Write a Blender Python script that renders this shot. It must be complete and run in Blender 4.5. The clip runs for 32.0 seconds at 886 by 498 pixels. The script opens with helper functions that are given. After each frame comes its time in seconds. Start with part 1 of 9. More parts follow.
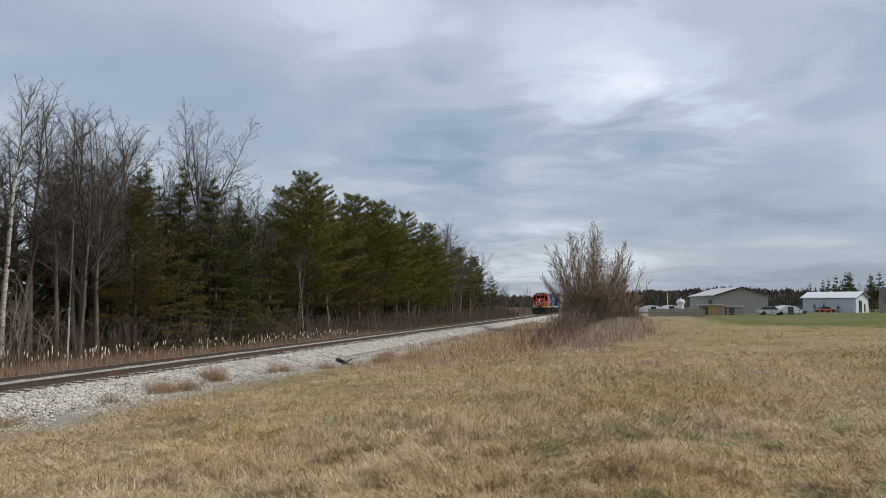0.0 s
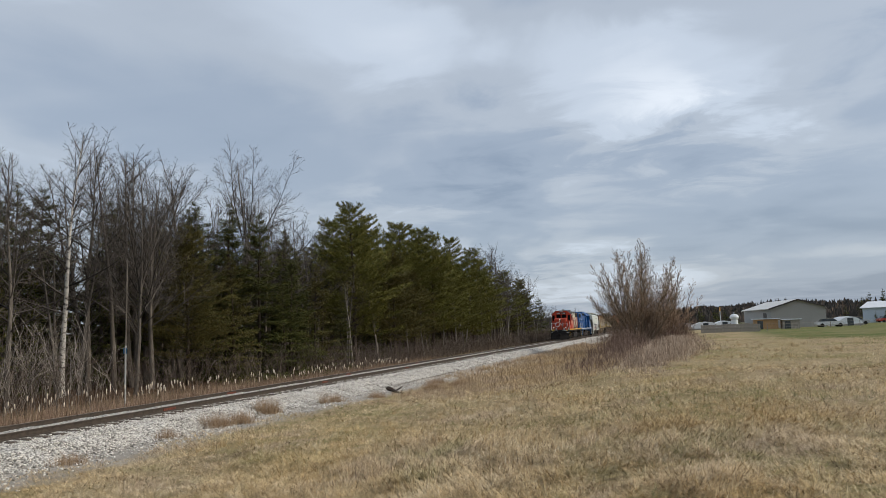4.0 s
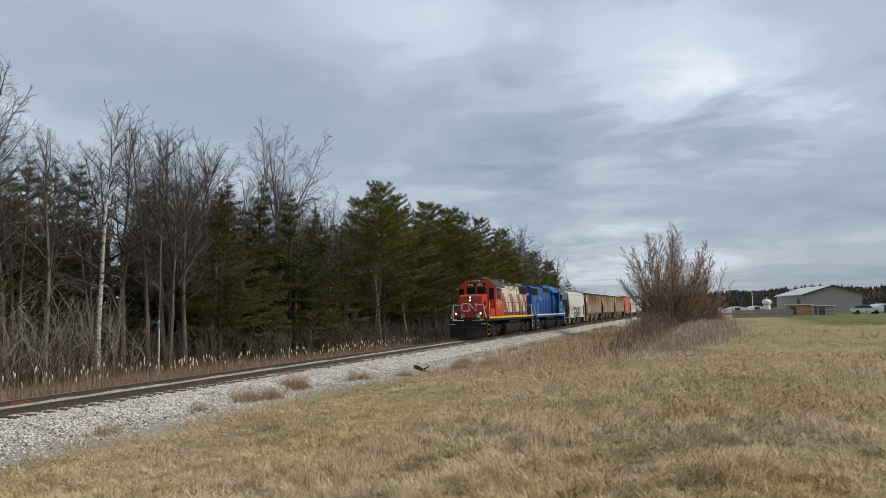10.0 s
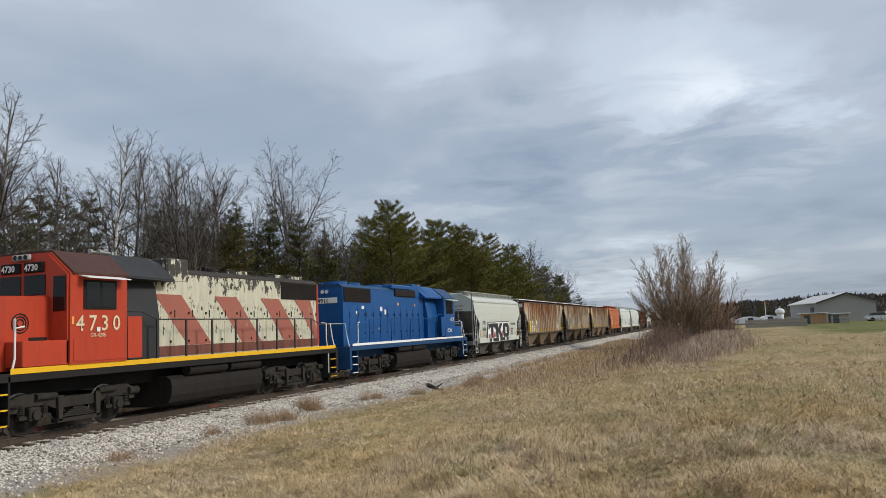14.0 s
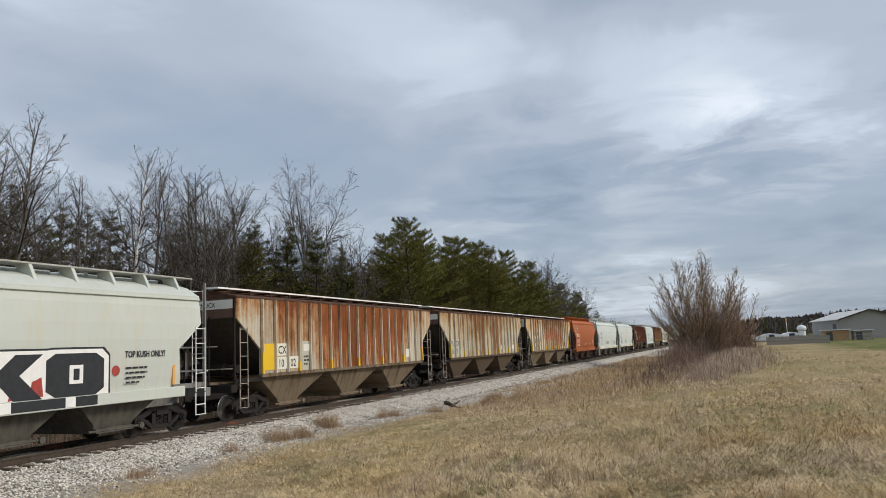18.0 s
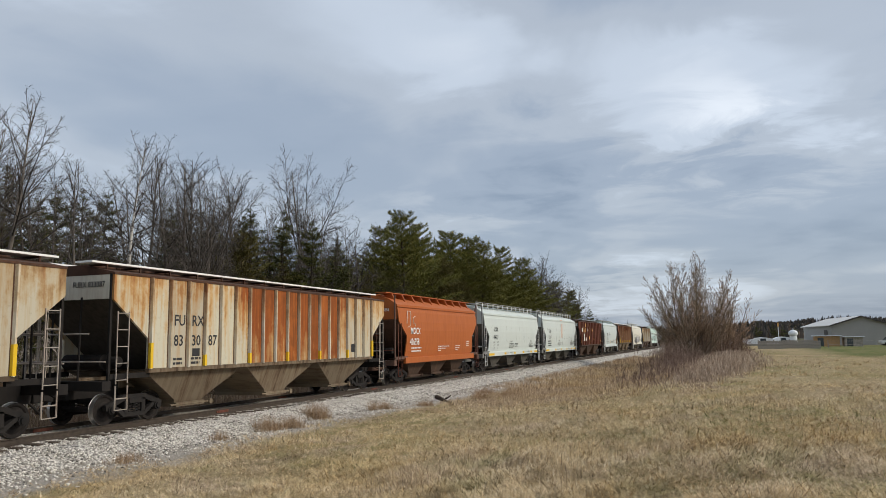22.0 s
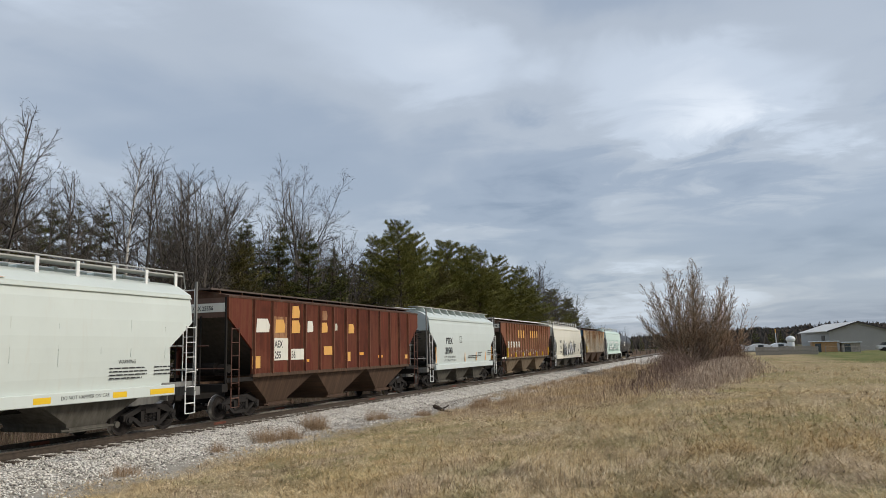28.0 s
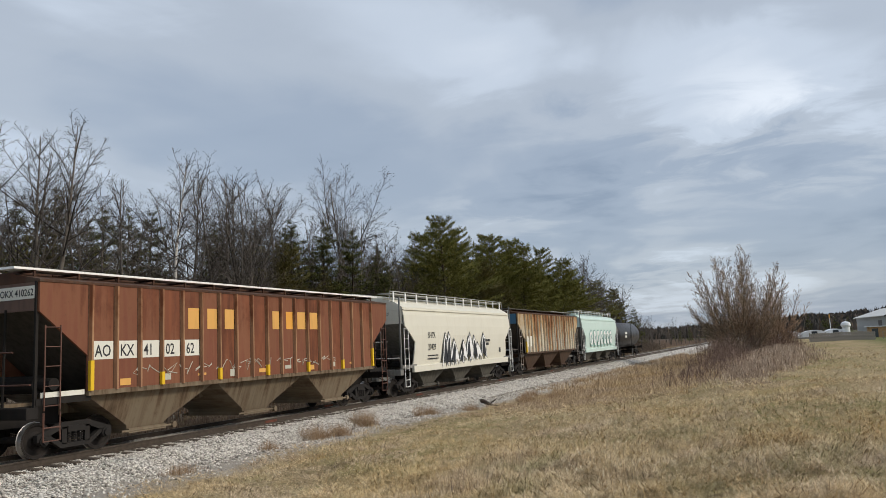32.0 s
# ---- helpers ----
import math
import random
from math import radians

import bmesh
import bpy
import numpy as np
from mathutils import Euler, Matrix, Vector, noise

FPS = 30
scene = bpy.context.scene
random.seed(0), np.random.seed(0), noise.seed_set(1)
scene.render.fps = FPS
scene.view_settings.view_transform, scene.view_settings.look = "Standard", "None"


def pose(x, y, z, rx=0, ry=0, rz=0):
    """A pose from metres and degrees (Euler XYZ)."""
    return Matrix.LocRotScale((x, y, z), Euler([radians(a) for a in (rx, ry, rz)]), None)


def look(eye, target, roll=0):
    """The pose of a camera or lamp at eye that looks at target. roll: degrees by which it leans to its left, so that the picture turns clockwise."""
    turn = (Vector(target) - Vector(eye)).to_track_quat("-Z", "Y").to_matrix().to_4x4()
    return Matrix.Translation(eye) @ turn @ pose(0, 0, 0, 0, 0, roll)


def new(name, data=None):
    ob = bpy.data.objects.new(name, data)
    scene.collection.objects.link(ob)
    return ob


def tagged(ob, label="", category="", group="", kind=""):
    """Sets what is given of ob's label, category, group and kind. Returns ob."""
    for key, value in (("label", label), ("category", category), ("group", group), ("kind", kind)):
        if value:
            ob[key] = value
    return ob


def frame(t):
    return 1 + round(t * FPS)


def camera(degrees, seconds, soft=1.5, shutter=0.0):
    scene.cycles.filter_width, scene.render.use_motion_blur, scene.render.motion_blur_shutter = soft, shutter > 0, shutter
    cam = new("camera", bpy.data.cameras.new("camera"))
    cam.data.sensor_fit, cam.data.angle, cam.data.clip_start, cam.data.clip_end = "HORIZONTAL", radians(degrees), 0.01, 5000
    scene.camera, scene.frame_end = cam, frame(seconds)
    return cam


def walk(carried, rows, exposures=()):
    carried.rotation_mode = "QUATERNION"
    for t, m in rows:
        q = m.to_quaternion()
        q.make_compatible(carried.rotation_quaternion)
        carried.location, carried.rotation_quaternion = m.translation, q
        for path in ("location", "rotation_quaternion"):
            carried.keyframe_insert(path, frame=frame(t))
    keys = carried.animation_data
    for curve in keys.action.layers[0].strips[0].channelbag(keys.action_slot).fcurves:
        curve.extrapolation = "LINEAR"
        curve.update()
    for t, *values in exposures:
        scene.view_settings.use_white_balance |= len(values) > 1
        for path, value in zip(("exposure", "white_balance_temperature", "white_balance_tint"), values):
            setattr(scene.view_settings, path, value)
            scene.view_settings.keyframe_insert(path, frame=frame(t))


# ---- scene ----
# World: y runs along the railway line away from the viewer, x to the right of it, rail tops at z = 0.
EYE = (0.0, 0.0, 2.17)
TRACK_X = -17.0
LENS = 60.8

cam = camera(LENS, 32.0, soft=0.55)
# seconds, yaw, pitch, roll of the hand-held camera, which stands on one spot
PATH = [
    (0, 13.16, 4.19, -0.05), (0.5, 13.34, 4.31, -0.08), (1, 13.72, 4.59, -0.03),
    (1.5, 14.20, 4.96, 0.05), (2, 14.57, 5.26, 0.05), (2.5, 14.90, 5.48, 0.19),
    (3, 15.29, 5.65, 0.66), (3.5, 15.91, 5.91, 1.40), (5.5, 18.51, 6.53, 3.34),
    (6, 18.69, 5.90, 3.04), (6.5, 18.81, 5.33, 2.75), (7, 18.86, 5.11, 2.48),
    (7.5, 18.88, 5.26, 2.25), (8, 18.84, 5.50, 1.99), (8.5, 18.74, 5.54, 1.67),
    (9, 18.69, 5.29, 1.39), (9.5, 18.75, 4.97, 1.25), (10, 18.89, 4.71, 1.11),
    (10.5, 19.08, 4.63, 1.03), (11, 19.38, 4.72, 1.10), (11.5, 19.72, 4.92, 1.26),
    (12, 19.93, 5.16, 1.57), (12.5, 19.98, 5.42, 1.86), (13, 19.88, 5.65, 2.11),
    (13.5, 19.77, 5.83, 2.25), (14, 19.73, 6.04, 2.48), (14.5, 19.85, 6.27, 2.72),
    (15, 20.17, 6.52, 2.92), (15.5, 20.60, 6.81, 3.17), (17.5, 21.07, 7.46, 2.93),
    (18, 21.04, 7.38, 2.50), (18.5, 21.13, 7.24, 2.10), (19, 21.35, 7.11, 1.68),
    (19.5, 21.56, 7.01, 1.36), (20, 21.60, 6.99, 1.16), (20.5, 21.39, 7.00, 1.01),
    (21, 21.01, 7.00, 0.96), (21.5, 20.65, 6.97, 0.88), (22, 20.47, 6.95, 0.84),
    (22.5, 20.46, 6.94, 0.81), (23, 20.52, 6.94, 0.80), (23.5, 20.61, 6.96, 0.91),
    (24, 20.75, 7.05, 1.15), (24.5, 20.81, 7.18, 1.45), (25, 20.66, 7.36, 1.75),
    (25.5, 20.26, 7.49, 1.86), (27.5, 19.83, 7.63, 1.48), (28, 20.30, 7.64, 1.37),
    (28.5, 20.82, 7.64, 1.32), (29, 21.40, 7.62, 1.32), (29.5, 21.99, 7.52, 1.50),
    (30, 22.40, 7.37, 1.78), (30.5, 22.68, 7.26, 2.08), (31, 22.93, 7.19, 2.37),
    (31.5, 23.27, 7.23, 2.57), (32, 23.72, 7.37, 2.71),
]
walk(cam, [(t, pose(*EYE, 90 + p, r, y)) for t, y, p, r in PATH])

# ---------------------------------------------------------------- sky and light
SUN_AZ, SUN_EL = radians(80), radians(31)   # clockwise from +y


def overcast_sky():
    """Nishita sky seen through a broken layer of stratocumulus."""
    w = bpy.data.worlds.new("sky")
    scene.world = w
    w.use_nodes = True
    nt = w.node_tree
    nt.nodes.clear()
    N, Lk = nt.nodes.new, nt.links.new
    out = N("ShaderNodeOutputWorld")
    bg = N("ShaderNodeBackground")
    Lk(bg.outputs[0], out.inputs[0])
    sky = N("ShaderNodeTexSky")
    sky.sky_type, sky.sun_disc = "NISHITA", False
    sky.sun_elevation, sky.sun_rotation = SUN_EL, SUN_AZ
    sky.air_density, sky.dust_density = 1.0, 2.0
    tc = N("ShaderNodeTexCoord")
    sep = N("ShaderNodeSeparateXYZ")
    Lk(tc.outputs["Generated"], sep.inputs[0])

    def math_node(op, a, b=None):
        m = N("ShaderNodeMath")
        m.operation = op
        for i, v in enumerate((a, b)):
            if v is None:
                continue
            if isinstance(v, (int, float)):
                m.inputs[i].default_value = v
            else:
                Lk(v, m.inputs[i])
        return m.outputs[0]

    # directions laid onto a flat cloud deck
    up = math_node("ADD", math_node("MAXIMUM", sep.outputs[2], 0.0), 0.10)
    deck = N("ShaderNodeCombineXYZ")
    Lk(math_node("DIVIDE", sep.outputs[0], up), deck.inputs[0])
    Lk(math_node("DIVIDE", sep.outputs[1], up), deck.inputs[1])

    def cloud(scale, detail, rough, loc, dist=0.0, stretch=(1, 1, 1)):
        mp = N("ShaderNodeMapping")
        mp.inputs["Location"].default_value = loc
        mp.inputs["Scale"].default_value = stretch
        Lk(deck.outputs[0], mp.inputs[0])
        n = N("ShaderNodeTexNoise")
        n.inputs["Scale"].default_value = scale
        n.inputs["Detail"].default_value = detail
        n.inputs["Roughness"].default_value = rough
        n.inputs["Distortion"].default_value = dist
        Lk(mp.outputs[0], n.inputs["Vector"])
        return n.outputs["Fac"]

    big = cloud(0.50, 4.0, 0.48, (CLOUD_X, CLOUD_Y, 0.0), 0.3, (0.9, 0.9, 1))
    fine = cloud(1.25, 5.0, 0.46, (7.3, 1.9, 2.0), 0.5, (1.0, 0.8, 1))
    wisp = cloud(3.2, 6.0, 0.6, (1.3, 4.4, 5.0), 0.6, (0.8, 1.0, 1))
    mix = math_node("ADD", math_node("MULTIPLY", big, 0.58), math_node("ADD", math_node("MULTIPLY", fine, 0.36), math_node("MULTIPLY", wisp, 0.06)))
    # thin bright places and thick grey banks of the deck: bearing left of the line, height, spreads in degrees, weight
    nrm = N("ShaderNodeVectorMath")
    nrm.operation = "NORMALIZE"
    Lk(tc.outputs["Generated"], nrm.inputs[0])
    dirs = N("ShaderNodeSeparateXYZ")
    Lk(nrm.outputs[0], dirs.inputs[0])
    ragged = math_node("SUBTRACT", fine, 0.5)
    az = math_node("MULTIPLY", math_node("ARCTAN2", math_node("MULTIPLY", dirs.outputs[0], -1.0), dirs.outputs[1]), 57.2958)
    az = math_node("ADD", az, math_node("MULTIPLY", ragged, 22.0))
    el = math_node("MULTIPLY", math_node("ARCSINE", dirs.outputs[2]), 57.2958)
    el = math_node("ADD", el, math_node("MULTIPLY", math_node("SUBTRACT", wisp, 0.5), 9.0))
    for b, e, wb, we, amp in CLOUD_BANKS:
        gb = math_node("POWER", math_node("DIVIDE", math_node("SUBTRACT", az, b), wb), 2.0)
        ge = math_node("POWER", math_node("DIVIDE", math_node("SUBTRACT", el, e), we), 2.0)
        lobe = math_node("MULTIPLY", math_node("EXPONENT", math_node("MULTIPLY", math_node("ADD", gb, ge), -1.0)), amp)
        mix = math_node("ADD", mix, lobe)
    ramp = N("ShaderNodeValToRGB")
    ramp.color_ramp.interpolation = "EASE"
    els = ramp.color_ramp.elements
    els[0].position, els[0].color = 0.30, (0.228, 0.284, 0.372, 1)
    els[1].position, els[1].color = 0.72, (0.77, 0.82, 0.885, 1)
    for p, c in ((0.42, (0.310, 0.368, 0.455, 1)), (0.50, (0.405, 0.455, 0.525, 1)), (0.58, (0.52, 0.583, 0.67, 1))):
        e = els.new(p)
        e.color = c
    Lk(mix, ramp.inputs[0])
    # a share of the open sky shows through
    skymul = N("ShaderNodeMixRGB")
    skymul.blend_type = "MULTIPLY"
    skymul.inputs[0].default_value = 1.0
    skymul.inputs[2].default_value = (0.10, 0.10, 0.10, 1)
    Lk(sky.outputs[0], skymul.inputs[1])
    both = N("ShaderNodeMixRGB")
    both.inputs[0].default_value = 0.82
    Lk(skymul.outputs[0], both.inputs[1])
    Lk(ramp.outputs[0], both.inputs[2])
    Lk(both.outputs[0], bg.inputs[0])
    bg.inputs[1].default_value = SKY_STRENGTH
    return w


CLOUD_X, CLOUD_Y, SKY_STRENGTH = 3.1, 0.4, 1.25
CLOUD_BANKS = ((0, 17.5, 6.5, 4.0, 0.17), (-3, 9.0, 16, 4.0, -0.10), (-16, 15.0, 8, 3.5, -0.08), (19, 11.5, 8, 2.5, 0.07), (9, 3.0, 9, 1.6, 0.08), (26, 21.0, 14, 6.0, 0.01), (12, 22.0, 12, 4.0, 0.05), (-14, 2.5, 14, 2.2, -0.05), (-2, 6.0, 22, 6.0, -0.07), (16, 20.5, 11, 6.5, 0.11), (46, 20.0, 10, 8.0, -0.06))
overcast_sky()
sun = new("sun", bpy.data.lights.new("sun", "SUN"))
sun.data.energy, sun.data.angle, sun.data.color = 2.35, radians(12), (1.0, 0.91, 0.78)
sun.matrix_world = look((60 * math.sin(SUN_AZ), 60 * math.cos(SUN_AZ), 40), (0, 0, 0))
scene.view_settings.exposure = 0.0

# ---------------------------------------------------------------- node helpers and materials
class Tree:
    """A thin wrapper round a material's node tree."""

    def __init__(self, name):
        self.mat = bpy.data.materials.new(name)
        self.mat.use_nodes = True
        self.nt = self.mat.node_tree
        self.nt.nodes.clear()
        self.out = self.nt.nodes.new("ShaderNodeOutputMaterial")
        self.bsdf = self.nt.nodes.new("ShaderNodeBsdfPrincipled")
        self.nt.links.new(self.bsdf.outputs[0], self.out.inputs[0])
        self.tc = self.nt.nodes.new("ShaderNodeTexCoord")
        self.obj = self.tc.outputs["Object"]

    def node(self, kind):
        return self.nt.nodes.new(kind)

    def put(self, value, socket):
        if isinstance(value, (int, float)):
            socket.default_value = value
        elif isinstance(value, tuple):
            socket.default_value = value if len(value) == 4 or socket.type == "VECTOR" else (*value, 1)
        else:
            self.nt.links.new(value, socket)

    def mapped(self, scale=(1, 1, 1), loc=(0, 0, 0), src=None):
        m = self.node("ShaderNodeMapping")
        m.inputs["Scale"].default_value = scale
        m.inputs["Location"].default_value = loc
        self.put(src or self.obj, m.inputs[0])
        return m.outputs[0]

    def noise(self, scale, detail=4.0, rough=0.55, vec=None, dist=0.0):
        n = self.node("ShaderNodeTexNoise")
        n.inputs["Scale"].default_value = scale
        n.inputs["Detail"].default_value = detail
        n.inputs["Roughness"].default_value = rough
        n.inputs["Distortion"].default_value = dist
        self.put(vec or self.obj, n.inputs["Vector"])
        return n.outputs["Fac"]

    def ramp(self, fac, stops):
        r = self.node("ShaderNodeValToRGB")
        els = r.color_ramp.elements
        while len(els) < len(stops):
            els.new(0.5)
        for e, (p, c) in zip(els, stops):
            e.position = p
            e.color = (c, c, c, 1) if isinstance(c, (int, float)) else (*c, 1)
        self.put(fac, r.inputs[0])
        return r.outputs[0]

    def mix(self, fac, a, b, mode="MIX"):
        m = self.node("ShaderNodeMixRGB")
        m.blend_type = mode
        self.put(fac, m.inputs[0])
        self.put(a, m.inputs[1])
        self.put(b, m.inputs[2])
        return m.outputs[0]

    def calc(self, op, a, b=0.0, clamp=False):
        m = self.node("ShaderNodeMath")
        m.operation, m.use_clamp = op, clamp
        self.put(a, m.inputs[0])
        self.put(b, m.inputs[1])
        return m.outputs[0]

    def random(self):
        return self.node("ShaderNodeObjectInfo").outputs["Random"]

    def island(self):
        return self.node("ShaderNodeNewGeometry").outputs["Random Per Island"]

    def done(self, color, rough=0.6, metal=0.0, bump=None, depth=0.02, spec=0.4, far=0.05):
        b = self.bsdf
        self.put(color, b.inputs["Base Color"])
        self.put(rough, b.inputs["Roughness"])
        self.put(metal, b.inputs["Metallic"])
        b.inputs["Specular IOR Level"].default_value = spec
        if bump is not None:
            n = self.node("ShaderNodeBump")
            n.inputs["Strength"].default_value = min(1.0, depth * 20)
            n.inputs["Distance"].default_value = far
            self.put(bump, n.inputs["Height"])
            self.nt.links.new(n.outputs[0], b.inputs["Normal"])
        return self.mat


def paint(name, base, chips=(0.16, 0.09, 0.06), dirt=(0.10, 0.085, 0.07), wear=0.25, grime=0.3, rough=0.5, metal=0.0, seed=0.0, spec=0.3):
    """Sheet steel with weathered paint: vertical run-off streaks, dull dust and chipped spots."""
    t = Tree(name)
    fine = t.noise(2.2, 5, 0.6, t.mapped((3.0, 3.0, 0.35), (seed, seed * 2, 0)))
    blot = t.noise(0.7, 4, 0.6, t.mapped((1, 1, 1), (seed * 3, 0, seed)))
    chip = t.noise(9.0, 6, 0.7, t.mapped((1, 1, 1), (0, seed, 0)))
    a = t.mix(t.ramp(blot, ((0.3, 0.0), (0.75, 0.35))), base, tuple(min(1, c * 1.18 + 0.015) for c in base))
    b = t.mix(t.ramp(fine, ((0.62 - 0.3 * grime, 0.0), (0.85, grime))), a, dirt)
    c = t.mix(t.ramp(chip, ((0.80 - 0.25 * wear, 0.0), (0.86 - 0.2 * wear, min(1.0, wear * 2.2)))), b, chips)
    return t.done(c, t.calc("ADD", t.calc("MULTIPLY", fine, 0.25), rough - 0.1), metal, chip, 0.006, spec, 0.004)


def panel_steel(name, base, rust_a, rust_b, amount, ochre=(0.44, 0.27, 0.11), seed=0.0):
    """One side panel of a hopper: pale paint, rust that starts at the top and runs down it, every panel with its own pattern."""
    t = Tree(name)
    shift = t.node("ShaderNodeCombineXYZ")
    r = t.random()
    t.put(t.calc("MULTIPLY", r, 71.0), shift.inputs[1])
    t.put(t.calc("MULTIPLY", r, 23.0), shift.inputs[2])
    move = t.node("ShaderNodeVectorMath")
    move.operation = "ADD"
    t.put(t.obj, move.inputs[0])
    t.put(shift.outputs[0], move.inputs[1])
    vec = move.outputs[0]
    run = t.noise(1.0, 5, 0.52, t.mapped((1.0, 6.0, 0.35), (seed, 0, 0), vec), 0.15)
    thin = t.noise(1.0, 4, 0.5, t.mapped((1.0, 9.0, 0.45), (seed + 3, 0, 0), vec))
    blot = t.noise(1.5, 5, 0.65, t.mapped((1.0, 1.3, 0.8), (seed + 5, 0, 0), vec), 0.3)
    spot = t.noise(8.0, 6, 0.7, vec)
    sep = t.node("ShaderNodeSeparateXYZ")
    t.put(t.obj, sep.inputs[0])
    high = t.calc("MULTIPLY", t.calc("SUBTRACT", sep.outputs[2], 2.8), 0.085)
    k = t.calc("ADD", t.calc("ADD", t.calc("MULTIPLY", run, 0.50), t.calc("MULTIPLY", blot, 0.40)), t.calc("ADD", t.calc("MULTIPLY", spot, 0.10), high))
    edge = 0.70 - 0.40 * amount
    fac = t.ramp(k, ((edge - 0.04, 0.0), (edge + 0.10, 0.95)))
    halo = t.ramp(k, ((edge - 0.13, 0.0), (edge - 0.01, 0.85)))
    tone = t.mix(t.ramp(thin, ((0.34, 0.0), (0.72, 0.85))), rust_a, rust_b)
    tone = t.mix(t.ramp(blot, ((0.42, 0.0), (0.70, 0.55))), tone, tuple(0.45 * c for c in rust_b))
    pale = t.mix(t.ramp(thin, ((0.48, 0.0), (0.72, 0.65))), base, ochre)
    pale = t.mix(t.ramp(spot, ((0.55, 0.0), (0.75, 0.35))), pale, tuple(0.5 * c for c in base))
    col = t.mix(fac, t.mix(halo, pale, ochre), tone)
    col = t.mix(t.ramp(spot, ((0.64, 0.0), (0.80, 0.5))), col, (0.06, 0.035, 0.025))
    # every panel is a little lighter or darker than the next
    col = t.mix(t.calc("MULTIPLY", t.calc("FRACT", t.calc("MULTIPLY", r, 13.7)), 0.28), col, tuple(0.5 * c for c in rust_b))
    return t.done(col, 0.75, 0.0, spot, 0.012, 0.2, 0.004)


def plain(name, color, rough=0.6, metal=0.0, var=0.25, scale=6.0, spec=0.4, depth=0.01):
    t = Tree(name)
    n = t.noise(scale, 5, 0.6)
    c = t.mix(t.ramp(n, ((0.3, 0.0), (0.75, 1.0))), tuple(x * (1 - var) for x in color), tuple(min(1, x * (1 + var)) for x in color))
    return t.done(c, rough, metal, n, depth, spec, 0.01)


def glow(name, color, strength):
    t = Tree(name)
    t.bsdf.inputs["Emission Color"].default_value = (*color, 1)
    t.bsdf.inputs["Emission Strength"].default_value = strength
    return t.done(color, 0.3)


def leafy(name, stops, rough=0.75, patch=0.35, patch_stops=None):
    """Blades, needles and twigs in one mesh: every loose piece takes its own tone, patches differ from place to place."""
    t = Tree(name)
    col = t.ramp(t.island(), stops)
    if patch_stops:
        geo = t.node("ShaderNodeNewGeometry").outputs["Position"]
        n = t.noise(patch, 4, 0.6, geo)
        col = t.mix(t.ramp(n, ((0.40, 0.0), (0.62, 0.8))), col, t.ramp(t.island(), patch_stops))
    return t.done(col, rough, 0.0, spec=0.15)


# ---------------------------------------------------------------- mesh helpers
def mesh_from(name, verts, faces, mats=(), smooth=False):
    me = bpy.data.meshes.new(name)
    me.from_pydata([tuple(v) for v in verts], [], [tuple(f) for f in faces])
    for m in mats:
        me.materials.append(m)
    if smooth:
        me.polygons.foreach_set("use_smooth", [True] * len(me.polygons))
    me.update()
    return me


def mesh_tris(name, verts, tris, mat):
    """A mesh from an (n, 3) array of places and an (m, 3) array of corners."""
    me = bpy.data.meshes.new(name)
    n, m = len(verts), len(tris)
    me.vertices.add(n)
    me.vertices.foreach_set("co", np.ascontiguousarray(verts, dtype=np.float32).ravel())
    me.loops.add(m * 3)
    me.loops.foreach_set("vertex_index", np.ascontiguousarray(tris, dtype=np.int32).ravel())
    me.polygons.add(m)
    me.polygons.foreach_set("loop_start", np.arange(0, m * 3, 3, dtype=np.int32))
    me.update(calc_edges=True)
    me.validate()
    me.materials.append(mat)
    return me


def finish(bm, name, mat, smooth=False):
    me = bpy.data.meshes.new(name)
    bmesh.ops.recalc_face_normals(bm, faces=bm.faces)
    bm.to_mesh(me)
    bm.free()
    for m in (mat if isinstance(mat, (tuple, list)) else (mat,)):
        me.materials.append(m)
    if smooth:
        me.polygons.foreach_set("use_smooth", [True] * len(me.polygons))
    return me


def part(name, bm, material, parent, label="", at=None, smooth=False):
    """One mesh object under a thing or under a part."""
    me = bm if isinstance(bm, bpy.types.Mesh) else finish(bm, name, material, smooth)
    ob = new(name, me)
    ob.parent = parent
    if at is not None:
        ob.matrix_basis = at
    return tagged(ob, label) if label else ob


def thing(name, label, category, group="", at=None, kind=""):
    ob = new(name)
    ob.empty_display_size = 0.3
    if at is not None:
        ob.matrix_basis = at
    return tagged(ob, label, category, group, kind)


def box(bm, x0, x1, y0, y1, z0, z1, bevel=0.0):
    r = bmesh.ops.create_cube(bm, size=1.0)
    vs = r["verts"]
    for v in vs:
        v.co = ((x0 + x1) / 2 + v.co.x * (x1 - x0), (y0 + y1) / 2 + v.co.y * (y1 - y0), (z0 + z1) / 2 + v.co.z * (z1 - z0))
    if bevel:
        es = {e for v in vs for e in v.link_edges}
        bmesh.ops.bevel(bm, geom=list(es), offset=bevel, segments=1, affect="EDGES")
    return bm


def boxes(*dims, bevel=0.0):
    bm = bmesh.new()
    for d in dims:
        box(bm, *d, bevel=bevel)
    return bm


def prism(bm, outline, axis, a, b):
    """An outline drawn in the two other axes, drawn out from a to b along the axis (0, 1, 2)."""
    def place(u, v, w):
        return {0: (w, u, v), 1: (u, w, v), 2: (u, v, w)}[axis]
    lo = [bm.verts.new(place(u, v, a)) for u, v in outline]
    hi = [bm.verts.new(place(u, v, b)) for u, v in outline]
    n = len(outline)
    bm.faces.new(lo[::-1])
    bm.faces.new(hi)
    for i in range(n):
        bm.faces.new((lo[i], lo[(i + 1) % n], hi[(i + 1) % n], hi[i]))
    return bm


